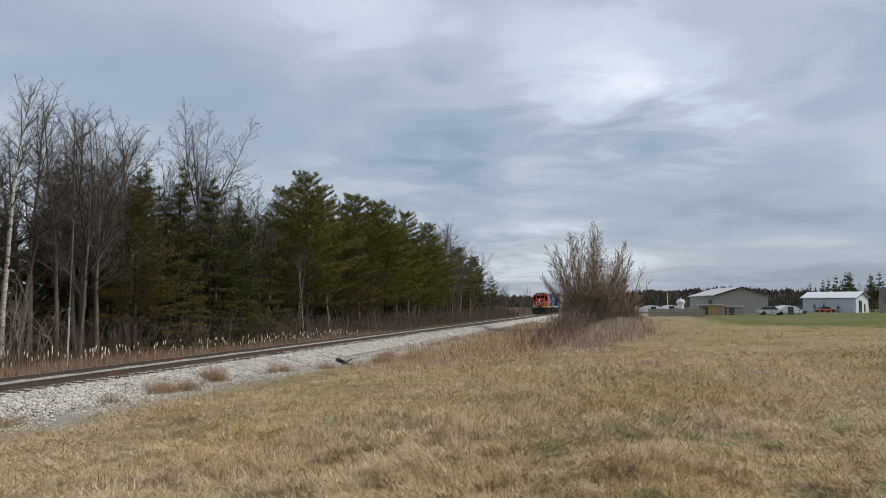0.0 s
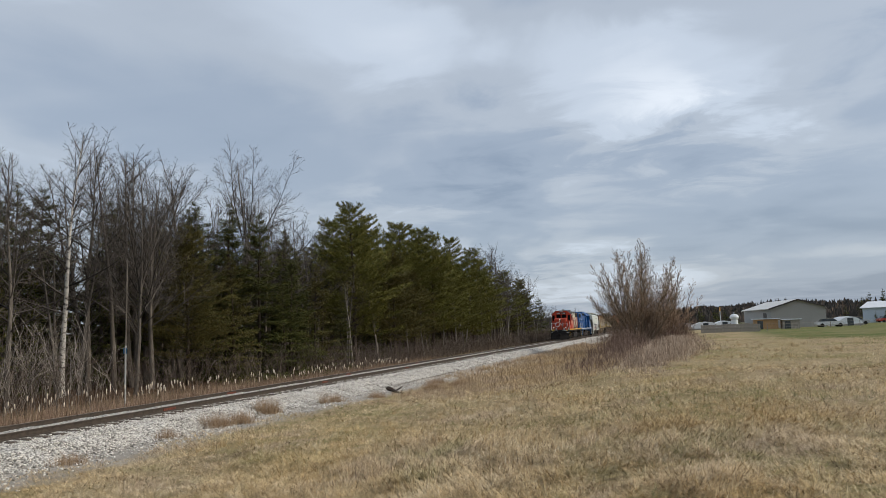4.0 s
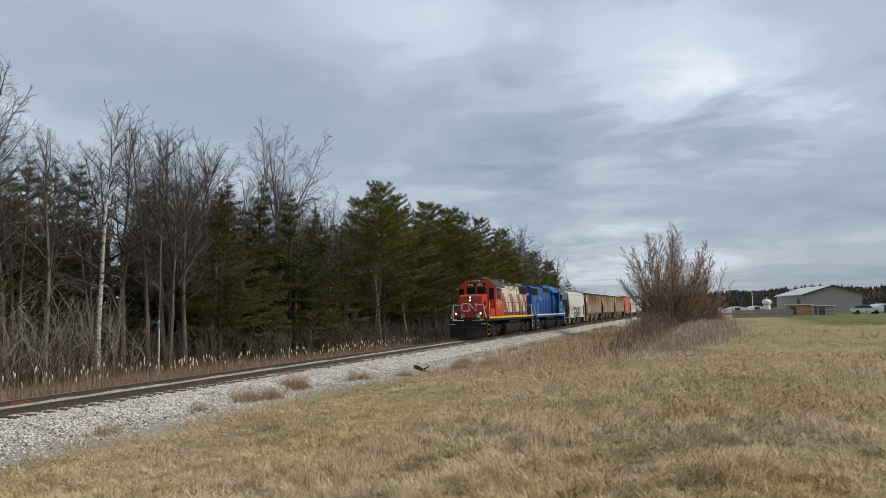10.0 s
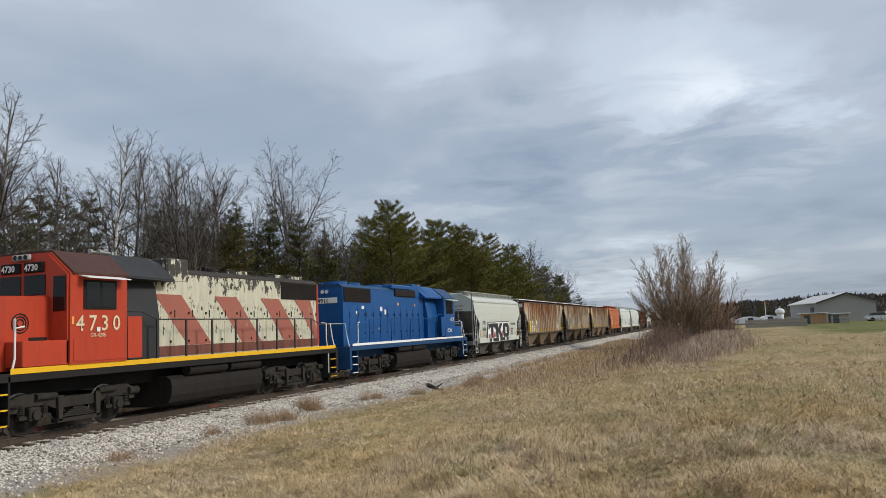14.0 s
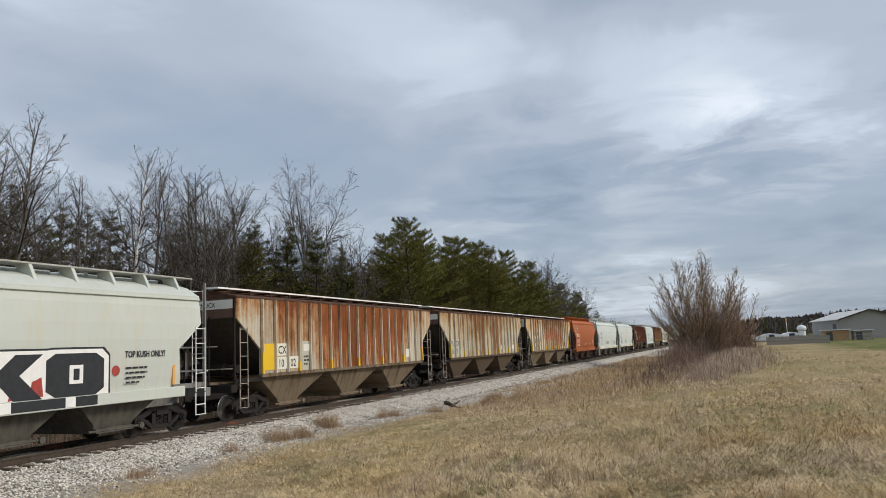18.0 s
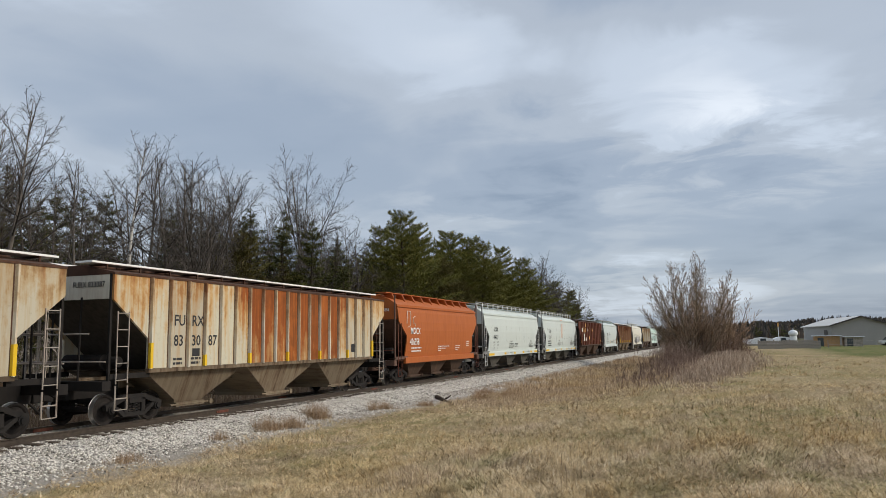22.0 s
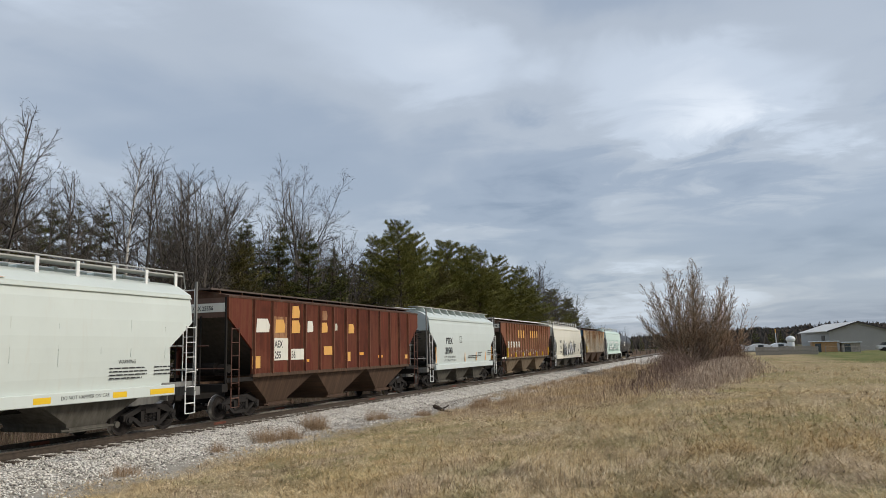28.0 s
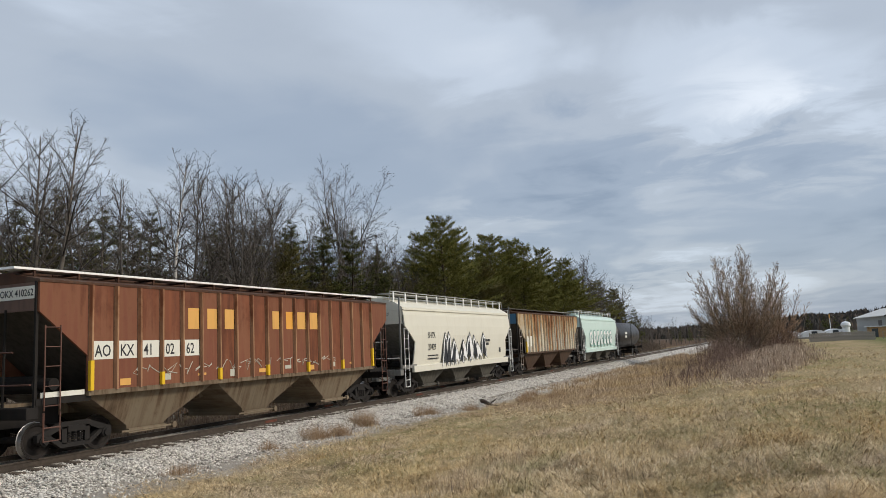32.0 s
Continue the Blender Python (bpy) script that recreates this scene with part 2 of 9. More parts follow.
def loft(bm, rings, caps=True):
    """Skins a row of rings of equal count."""
    vs = [[bm.verts.new(p) for p in r] for r in rings]
    n = len(vs[0])
    for a, b in zip(vs, vs[1:]):
        for i in range(n):
            bm.faces.new((a[i], a[(i + 1) % n], b[(i + 1) % n], b[i]))
    if caps:
        bm.faces.new(vs[0][::-1])
        bm.faces.new(vs[-1])
    return bm


def tube(bm, pts, r, sides=6):
    """A round bar along a line of points."""
    pts = [Vector(p) for p in pts]
    rings = []
    for i, p in enumerate(pts):
        d = (pts[min(i + 1, len(pts) - 1)] - pts[max(i - 1, 0)]).normalized()
        u = d.cross(Vector((0.31, 0.17, 0.93)) if abs(d.z) < 0.9 else Vector((1, 0.1, 0))).normalized()
        v = d.cross(u)
        rings.append([p + r * (math.cos(k * math.tau / sides) * u + math.sin(k * math.tau / sides) * v) for k in range(sides)])
    return loft(bm, rings)


def disc(bm, c, r, axis, a, b, sides=20):
    """A short cylinder about an axis (0, 1, 2) from a to b, whose centre has the two other coordinates c."""
    return prism(bm, [(c[0] + r * math.cos(k * math.tau / sides), c[1] + r * math.sin(k * math.tau / sides)) for k in range(sides)], axis, a, b)


# ---------------------------------------------------------------- lie of the land
def smooth_step(a, b, v):
    t = np.clip((v - a) / (b - a), 0, 1)
    return t * t * (3 - 2 * t)


NEAR_X = (-400, -120, -60, -34, -27, -23, -20.6, -19.9, -18.9, -15.1, -14.1, -12, -8, -4, 0, 6, 20, 90, 400)
NEAR_Z = (4.0, 1.6, 0.4, -0.25, -0.5, -0.66, -0.66, -0.60, -0.26, -0.26, -0.58, -0.56, -0.30, 0.12, 0.50, 0.60, 0.55, 0.4, 0.4)
FAR_Z = (4.0, 1.6, 0.4, -0.3, -0.6, -0.85, -0.85, -0.66, -0.26, -0.26, -0.62, -0.95, -0.95, -0.20, 0.32, 0.38, 0.36, 0.3, 0.3)


def ground_z(x, y):
    """Height of the ground: the low railway bank, its side ditches and the gently higher field."""
    x, y = np.asarray(x, float), np.asarray(y, float)
    a, b = np.interp(x, NEAR_X, NEAR_Z), np.interp(x, NEAR_X, FAR_Z)
    k = smooth_step(24, 52, y)
    z = a * (1 - k) + b * k
    away = smooth_step(3.6, 6.0, np.abs(x - TRACK_X))
    near = 1 - smooth_step(150, 320, np.hypot(x, y))
    bump = 0.055 * np.sin(0.83 * x + 0.31 * y + 1.3) * np.sin(0.47 * y - 0.36 * x) + 0.03 * np.sin(1.9 * x - 1.1 * y) * np.sin(1.3 * y + 0.7 * x + 2)
    z = z + away * near * bump
    # the land behind falls off a little, then rolls up into low wooded hills
    d = np.hypot(x, y)
    hill = smooth_step(430, 1500, d) * (13 + 7 * np.sin(x / 210.0 + 1.0) + 5 * np.sin(x / 83.0))
    return z - 0.9 * smooth_step(170, 330, y) * smooth_step(-10, 30, np.abs(x - TRACK_X)) + hill * smooth_step(250, 700, y)


# ---------------------------------------------------------------- ground
def ground_material():
    t = Tree("field_soil_and_thatch")
    pos = t.node("ShaderNodeNewGeometry").outputs["Position"]
    sep = t.node("ShaderNodeSeparateXYZ")
    t.put(pos, sep.inputs[0])
    x, y = sep.outputs[0], sep.outputs[1]
    big = t.noise(0.16, 4, 0.6, pos)
    mid = t.noise(1.1, 5, 0.65, pos)
    fine = t.noise(14.0, 5, 0.7, pos)
    straw = t.mix(t.ramp(mid, ((0.35, 0.0), (0.65, 1.0))), (0.56, 0.43, 0.25), (0.42, 0.33, 0.20))
    green = t.mix(t.ramp(mid, ((0.35, 0.0), (0.7, 1.0))), (0.27, 0.25, 0.095), (0.36, 0.30, 0.14))
    col = t.mix(t.ramp(big, ((0.42, 0.0), (0.60, 0.85))), straw, green)
    col = t.mix(t.ramp(fine, ((0.36, 0.8), (0.60, 0.0))), col, (0.085, 0.06, 0.035))
    # winter crop on the far field
    crop = t.calc("MULTIPLY", t.ramp(t.calc("ADD", t.calc("DIVIDE", y, 200.0), t.calc("MULTIPLY", big, 0.10)), ((0.365, 0.0), (0.41, 1.0))),
                  t.ramp(t.calc("DIVIDE", t.calc("ADD", x, t.calc("MULTIPLY", y, -0.03)), 30.0), ((0.16, 0.0), (0.30, 1.0))))
    strip = t.noise(0.09, 4, 0.6, t.mapped((0.5, 1.6, 1), (5, 0, 0), pos))
    crop = t.calc("MULTIPLY", crop, t.ramp(strip, ((0.35, 0.55), (0.55, 1.0))))
    col = t.mix(crop, col, t.mix(t.ramp(mid, ((0.35, 0.0), (0.65, 1.0))), (0.075, 0.115, 0.030), (0.16, 0.15, 0.055)))
    # dead leaves under the wood, bare grit beside the line
    wood = t.ramp(t.calc("DIVIDE", t.calc("SUBTRACT", TRACK_X - 5.0, x), 10.0), ((0.0, 0.0), (0.5, 1.0)))
    col = t.mix(wood, col, t.mix(t.ramp(fine, ((0.35, 0.0), (0.65, 1.0))), (0.055, 0.034, 0.022), (0.135, 0.085, 0.05)))
    off = t.calc("ABSOLUTE", t.calc("SUBTRACT", x, TRACK_X))
    grit = t.ramp(t.calc("DIVIDE", t.calc("ADD", off, t.calc("MULTIPLY", t.calc("SUBTRACT", mid, 0.5), 2.2)), 10.0), ((0.42, 1.0), (0.50, 0.0)))
    col = t.mix(grit, col, t.mix(t.ramp(fine, ((0.35, 0.0), (0.7, 1.0))), (0.24, 0.215, 0.185), (0.50, 0.465, 0.41)))
    # far wooded hills
    far = t.ramp(t.calc("DIVIDE", y, 1000.0), ((0.42, 0.0), (0.60, 1.0)))
    col = t.mix(far, col, t.mix(t.ramp(mid, ((0.4, 0.0), (0.6, 1.0))), (0.07, 0.065, 0.06), (0.12, 0.10, 0.085)))
    return t.done(col, 0.95, 0.0, fine, 0.04, 0.1, 0.05)


def axis_steps(spans):
    v = []
    for a, b, step in spans:
        v += list(np.arange(a, b, step))
    return np.array(v + [spans[-1][1]])


def build_ground():
    xs = axis_steps(((-2600, -400, 220), (-400, -80, 40), (-80, -34, 4), (-34, -21, 1.0), (-21, 8, 0.35), (8, 30, 1.2), (30, 110, 8), (110, 400, 40), (400, 2600, 220)))
    ys = axis_steps(((-2600, -200, 300), (-200, -16, 20), (-16, 60, 0.6), (60, 130, 2.0), (130, 400, 10), (400, 900, 40), (900, 3400, 200)))
    X, Y = np.meshgrid(xs, ys)
    Z = ground_z(X, Y)
    nx, ny = len(xs), len(ys)
    verts = np.stack([X, Y, Z], -1).reshape(-1, 3)
    i = np.arange(nx * ny).reshape(ny, nx)
    a, b, c, d = i[:-1, :-1].ravel(), i[:-1, 1:].ravel(), i[1:, 1:].ravel(), i[1:, :-1].ravel()
    tris = np.concatenate([np.stack([a, b, c], 1), np.stack([a, c, d], 1)])
    me = mesh_tris("ground", verts, tris, ground_material())
    me.polygons.foreach_set("use_smooth", [True] * len(me.polygons))
    return tagged(new("ground", me), "rough winter grassland with dry tan grass sloping to the railway", "ground", kind="structure")


build_ground()


# ---------------------------------------------------------------- railway line
def stone_material():
    t = Tree("crushed_limestone")
    pos = t.node("ShaderNodeNewGeometry").outputs["Position"]
    cell = t.node("ShaderNodeTexVoronoi")
    cell.inputs["Scale"].default_value = 15.0
    t.put(pos, cell.inputs["Vector"])
    big = t.noise(0.5, 4, 0.6, pos)
    tone = t.ramp(cell.outputs["Color"], ((0.1, (0.47, 0.44, 0.395)), (0.5, (0.68, 0.645, 0.585)), (0.9, (0.84, 0.805, 0.74))))
    gap = t.ramp(cell.outputs["Distance"], ((0.35, 0.0), (0.75, 0.85)))
    col = t.mix(gap, tone, (0.10, 0.09, 0.08))
    col = t.mix(t.ramp(big, ((0.52, 0.0), (0.75, 0.4))), col, (0.34, 0.30, 0.25))
    return t.done(col, 0.9, 0.0, t.calc("SUBTRACT", 1.0, cell.outputs["Distance"]), 0.05, 0.2, 0.05)


def loose_stone_material():
    t = Tree("limestone_pieces")
    col = t.ramp(t.island(), ((0.0, (0.11, 0.10, 0.09)), (0.22, (0.40, 0.375, 0.335)), (0.6, (0.68, 0.645, 0.585)), (1.0, (0.86, 0.825, 0.76))))
    pos = t.node("ShaderNodeNewGeometry").outputs["Position"]
    n = t.noise(40.0, 3, 0.6, pos)
    col = t.mix(t.ramp(n, ((0.4, 0.0), (0.8, 0.35))), col, (0.30, 0.27, 0.23))
    return t.done(col, 0.9, spec=0.2)


STONE, LOOSE = stone_material(), loose_stone_material()
RUSTY_RAIL = plain("rusted_rail_steel", (0.070, 0.054, 0.041), 0.7, 0.2, 0.35, 8.0)
SHINY_RAIL = plain("worn_rail_head", (0.30, 0.25, 0.20), 0.45, 0.7, 0.15, 3.0)


def tie_material():
    t = Tree("creosoted_oak")
    grain = t.noise(3.0, 6, 0.65, t.mapped((0.6, 7.0, 7.0)))
    tone = t.mix(t.random(), (0.045, 0.034, 0.026), (0.12, 0.092, 0.070))
    return t.done(t.mix(t.ramp(grain, ((0.4, 0.0), (0.7, 0.7))), tone, (0.16, 0.135, 0.11)), 0.9, 0.0, grain, 0.03, 0.2)


TIE = tie_material()
RED_RUST = plain("fresh_red_rust", (0.17, 0.062, 0.04), 0.85, 0.0, 0.3)


def build_track():
    line = thing("railway_track", "single railway line with rusted rails on pale crushed stone", "railway track", kind="structure")
    # ballast bank
    prof = ((-3.15, -0.62), (-2.2, -0.225), (-1.5, -0.235), (-0.92, -0.205), (-0.66, -0.125), (0.0, -0.105), (0.66, -0.125), (0.92, -0.205), (1.5, -0.225), (2.15, -0.265), (2.95, -0.56))
    rnd = np.random.default_rng(5)
    ys = np.concatenate([np.arange(-40, 110, 0.5), np.arange(110, 700, 6.0)])
    rows = []
    for y in ys:
        j = rnd.normal(0, 0.022, (len(prof), 2))
        rows.append([(TRACK_X + px + j[k, 0] * 3 * (abs(px) > 2.0), y, pz + j[k, 1] * (1.0 if abs(px) > 1.6 else 0.5)) for k, (px, pz) in enumerate(prof)])
    n = len(prof)
    faces = [(a * n + i, a * n + i + 1, a * n + n + i + 1, a * n + n + i) for a in range(len(ys) - 1) for i in range(n - 1)]
    part("ballast", mesh_from("ballast", [p for r in rows for p in r], faces, (STONE,)), None, line, "bank of pale grey crushed limestone")
    # rails
    web = ((-0.07, -0.17), (0.07, -0.17), (0.07, -0.158), (0.012, -0.135), (0.010, -0.045), (0.036, -0.035), (0.036, -0.004), (-0.036, -0.004), (-0.036, -0.035), (-0.010, -0.045), (-0.012, -0.135), (-0.07, -0.158))
    for side in (-1, 1):
        cx = TRACK_X + side * 0.755
        bm = bmesh.new()
        prism(bm, [(cx + u, v) for u, v in web], 1, -60, 720)
        rail = part("rail", bm, RUSTY_RAIL, line, "rust-brown steel rail")
        bm = bmesh.new()
        prism(bm, [(cx - 0.031, -0.0045), (cx + 0.031, -0.0045), (cx + 0.026, 0.0), (cx - 0.026, 0.0)], 1, -60, 720)
        part("rail_head", bm, SHINY_RAIL, rail, "wheel-worn bright running surface")
    # sleepers: those near the viewer one by one, the far ones together
    tie_me = finish(boxes((-1.3, 1.3, -0.115, 0.115, -0.37, -0.172), bevel=0.012), "tie", TIE)
    for i in range(290):
        y = -2.0 + i * 0.52
        part("tie", tie_me, None, line, at=pose(TRACK_X + rnd.normal(0, 0.03), y + rnd.normal(0, 0.02), rnd.normal(0, 0.004), 0, 0, rnd.normal(0, 0.7)))
    bm = bmesh.new()
    for i in range(620):
        y = -2.0 + 290 * 0.52 + i * 0.52
        box(bm, TRACK_X - 1.3, TRACK_X + 1.3, y - 0.115, y + 0.115, -0.37, -0.172)
    far = part("tie", bm, TIE, line)
    tagged(far, "far sleepers of the line", kind="stuff")
    # joint bars and tie plates along the near stretch
    bar = finish(boxes((-0.028, 0.028, -0.32, 0.32, -0.13, -0.05), (-0.04, 0.04, -0.24, -0.19, -0.11, -0.07), (-0.04, 0.04, -0.08, -0.03, -0.11, -0.07), (-0.04, 0.04, 0.08, 0.13, -0.11, -0.07), (-0.04, 0.04, 0.2, 0.25, -0.11, -0.07)), "joint_bar", RED_RUST)
    for side, y0 in ((-1, 16.0), (1, 21.9), (-1, 28), (1, 33.8), (-1, 40), (1, 45.7), (1, 57.6), (-1, 52)):
        part("joint_bar", bar, None, line, at=pose(TRACK_X + side * 0.755, y0, 0))
    return line


build_track()


# ---------------------------------------------------------------- lettering
def letters(text, size, bold=0.0, squeeze=1.0, align="LEFT", thick=0.0):
    """Built-in-font writing as a flat mesh, lower left corner at the origin."""
    cu = bpy.data.curves.new("writing", "FONT")
    cu.body, cu.size, cu.offset, cu.align_x, cu.extrude = text, size, bold, align, thick
    cu.resolution_u = 2
    tmp = bpy.data.objects.new("writing", cu)
    scene.collection.objects.link(tmp)
    dg = bpy.context.evaluated_depsgraph_get()
    me = bpy.data.meshes.new_from_object(tmp.evaluated_get(dg))
    bpy.data.objects.remove(tmp)
    bpy.data.curves.remove(cu)
    for v in me.vertices:
        v.co.x *= squeeze
    return me


FACE_X = pose(0, 0, 0, 90, 0, 90)     # drawing plane turned to look towards +x


def on_side(x, y, z, lean=0.0):
    return Matrix.Translation((x, y, z)) @ FACE_X @ pose(0, 0, 0, 0, 0, lean)


def write(parent, text, size, x, y, z, mat, bold=0.0, squeeze=1.0, at=None, name="lettering", label=""):
    me = letters(text, size, bold, squeeze)
    me.materials.clear()
    me.materials.append(mat)
    return part(name, me, None, parent, label, at=at or on_side(x, y, z))


def patch(parent, x, y0, y1, z0, z1, mat, name="painted_panel", label=""):
    """A painted or stuck-on oblong, a few millimetres proud of the side."""
    return part(name, boxes((x, x + 0.004, y0, y1, z0, z1)), mat, parent, label)


def small_print(parent, x, y, z, rows, mat, seed=1, step=0.07, high=0.035):
    """Writing too small to read, as bars of its length."""
    rnd = random.Random(seed)
    bm = bmesh.new()
    for k, w in enumerate(rows):
        a = y
        while a < y + w:
            b = min(y + w, a + rnd.uniform(0.08, 0.24))
            box(bm, x, x + 0.003, a, b, z - k * step, z - k * step + high)
            a = b + 0.035
    return tagged(part("stencil_print", bm, mat, parent), "rows of small stencilled writing", kind="stuff")


# ---------------------------------------------------------------- rolling stock: shared materials
WHITE_PAINT = paint("white_paint", (0.74, 0.74, 0.71), wear=0.1, grime=0.15)
BLACK_PAINT = paint("black_stencil_paint", (0.03, 0.03, 0.032), wear=0.1, grime=0.1)
YELLOW_PAINT = paint("yellow_safety_paint", (0.72, 0.46, 0.02), wear=0.15, grime=0.12)
ORANGE_PAINT = paint("faded_orange_tape", (0.72, 0.34, 0.06), wear=0.1, grime=0.12)
UNDER = paint("black_underframe", (0.020, 0.018, 0.017), wear=0.3, grime=0.5, dirt=(0.048, 0.040, 0.034), chips=(0.07, 0.04, 0.028), rough=0.85, spec=0.1)
TRUCK_MAT = paint("dusty_cast_steel", (0.022, 0.020, 0.019), dirt=(0.048, 0.040, 0.035), wear=0.2, grime=0.6, rough=0.85, spec=0.15)
WHEEL_MAT = plain("dark_wheel_steel", (0.028, 0.024, 0.022), 0.75, 0.1, 0.3, spec=0.15)
TREAD_MAT = plain("polished_wheel_tread", (0.50, 0.48, 0.46), 0.3, 0.9, 0.15)
GALV = paint("galvanised_walkway", (0.36, 0.36, 0.34), chips=(0.2, 0.1, 0.05), wear=0.2, grime=0.3, rough=0.6)
RAIL_WHITE = paint("white_grab_iron_paint", (0.72, 0.72, 0.70), wear=0.15, grime=0.1)
GLASS_DARK = plain("dark_cab_glass", (0.008, 0.009, 0.010), 0.06, 0.0, 0.1, spec=0.25)
HEADLIGHT = glow("lit_headlight", (1.0, 0.80, 0.60), 2.6)
LENS_OFF = plain("unlit_lamp_lens", (0.62, 0.63, 0.64), 0.12, 0.2, 0.1, spec=0.8)


def wheelset_mesh(r, name, gauge=0.755):
    """Axle, two dished wheels and their bright treads; turns about its own centre."""
    bm = bmesh.new()
    tube(bm, [(-1.06, 0, 0), (1.06, 0, 0)], 0.075, 10)
    for s in (-1, 1):
        prof = ((0.055, 0.10), (0.075, 0.16), (0.035, 0.22), (0.03, r * 0.78), (0.062, r * 0.86), (0.066, r * 0.965), (0.068, r), (-0.062, r * 1.02), (-0.068, r * 1.06), (-0.068, r * 0.84), (-0.02, r * 0.78), (-0.02, 0.20), (-0.06, 0.15))
        n = 24
        rings = [[(s * (gauge + px), pr * math.cos(k * math.tau / n), pr * math.sin(k * math.tau / n)) for k in range(n)] for px, pr in prof]
        loft(bm, rings)
        for k in range(3):      # bearing cap bolts on the axle end
            a = k * math.tau / 3
            disc(bm, (0.06 * math.cos(a), 0.06 * math.sin(a)), 0.022, 0, s * 1.06, s * 1.085, 6)
    me = finish(bm, name, (WHEEL_MAT, TREAD_MAT))
    for p in me.polygons:
        d = math.hypot(p.center.y, p.center.z)
        if d > r * 0.985:
            p.material_index = 1
    return me


FREIGHT_WHEEL = wheelset_mesh(0.42, "wheelset")
LOCO_WHEEL = wheelset_mesh(0.508, "wheelset")
WHEELSETS = {"freight_lead": [], "freight_trail": [], "loco_lead": [], "loco_trail": [], "turned_lead": [], "turned_trail": []}


def freight_truck_mesh():
    bm = bmesh.new()
    for s in (-1, 1):
        a, b = s * 0.94, s * 1.07
        top = ((-1.08, 0.40), (-1.08, 0.56), (-0.86, 0.63), (-0.38, 0.80), (0.38, 0.80), (0.86, 0.63), (1.08, 0.56), (1.08, 0.40), (0.98, 0.40), (0.96, 0.49), (0.80, 0.49), (0.42, 0.64), (-0.42, 0.64), (-0.80, 0.49), (-0.96, 0.49), (-0.98, 0.40))
        prism(bm, top, 0, a, b)
        low = ((-0.86, 0.50), (-0.74, 0.53), (-0.36, 0.30), (0.36, 0.30), (0.74, 0.53), (0.86, 0.50), (0.42, 0.19), (-0.42, 0.19))
        prism(bm, low, 0, a, b)
        for y in (-0.33, 0.33):
            box(bm, min(a, b), max(a, b), y - 0.07, y + 0.07, 0.28, 0.68)
        for y in (-0.17, 0.0, 0.17):     # coil springs, ring by ring
            for k in range(6):
                z = 0.31 + k * 0.042
                disc(bm, (s * 1.0, y), 0.072, 2, z, z + 0.024, 8)
        box(bm, min(s * 0.90, s * 1.10), max(s * 0.90, s * 1.10), -0.25, 0.25, 0.555, 0.70)
        for y in (-0.89, 0.89):          # bearing adapters and caps
            disc(bm, (y, 0.42), 0.125, 0, s * 0.92, s * 1.10, 12)
            disc(bm, (y, 0.42), 0.085, 0, s * 1.10, s * 1.15, 10)
    box(bm, -0.95, 0.95, -0.20, 0.20, 0.52, 0.74)
    disc(bm, (0, 0), 0.2, 2, 0.74, 0.86, 12)
    box(bm, -0.85, 0.85, -0.62, -0.50, 0.34, 0.46)
    box(bm, -0.85, 0.85, 0.50, 0.62, 0.34, 0.46)
    return finish(bm, "truck", TRUCK_MAT)


def loco_truck_mesh(mat):
    bm = bmesh.new()
    for s in (-1, 1):
        a, b = s * 1.02, s * 1.17
        beam = ((-2.05, 0.60), (-2.05, 0.90), (-1.75, 1.02), (-1.0, 1.02), (-0.75, 0.86), (0.75, 0.86), (1.0, 1.02), (1.75, 1.02), (2.05, 0.90), (2.05, 0.60), (1.85, 0.60), (1.80, 0.72), (1.0, 0.72), (0.72, 0.60), (-0.72, 0.60), (-1.0, 0.72), (-1.80, 0.72), (-1.85, 0.60))
        prism(bm, beam, 0, a, b)
        for y in (-1.37, 1.37):
            box(bm, min(a, s * 1.24), max(a, s * 1.24), y - 0.17, y + 0.17, 0.36, 0.70, 0.03)
            disc(bm, (y, 0.508), 0.12, 0, s * 1.24, s * 1.30, 12)
            for d in (-0.34, 0.34):      # journal springs
                for k in range(6):
                    z = 0.50 + k * 0.05
                    disc(bm, (s * 1.12, y + d), 0.095, 2, z, z + 0.03, 9)
                box(bm, min(a, s * 1.22), max(a, s * 1.22), y + d - 0.11, y + d + 0.11, 0.42, 0.50)
        for y in (-0.62, 0.62):          # swing hangers
            prism(bm, ((y - 0.06, 0.28), (y + 0.06, 0.28), (y + 0.09, 0.92), (y - 0.09, 0.92)), 0, s * 1.17, s * 1.25)
        box(bm, min(a, s * 1.25), max(a, s * 1.25), -0.72, 0.72, 0.24, 0.33)
        for k in range(5):               # leaf spring pack
            h = 0.55 - k * 0.09
            box(bm, min(s * 1.03, s * 1.2), max(s * 1.03, s * 1.2), -h, h, 0.36 + k * 0.045, 0.395 + k * 0.045)
        for y in (-2.0, 2.0):            # brake cylinders and sand pipes
            disc(bm, (s * 1.18, 0.82), 0.11, 1, y - 0.22, y + 0.14, 10)
            tube(bm, [(s * 0.98, y * 0.99, 1.1), (s * 0.98, y, 0.5), (s * 0.80, y * 0.96, 0.14)], 0.022, 5)
        for y in (-1.0, 1.0):
            disc(bm, (s * 1.2, 0.93), 0.085, 1, y - 0.35, y + 0.25, 10)
    box(bm, -1.05, 1.05, -0.35, 0.35, 0.45, 0.85)
    box(bm, -0.95, 0.95, -2.0, -1.9, 0.6, 0.85)
    box(bm, -0.95, 0.95, 1.9, 2.0, 0.6, 0.85)
    return finish(bm, "truck", mat)


FREIGHT_TRUCK = freight_truck_mesh()


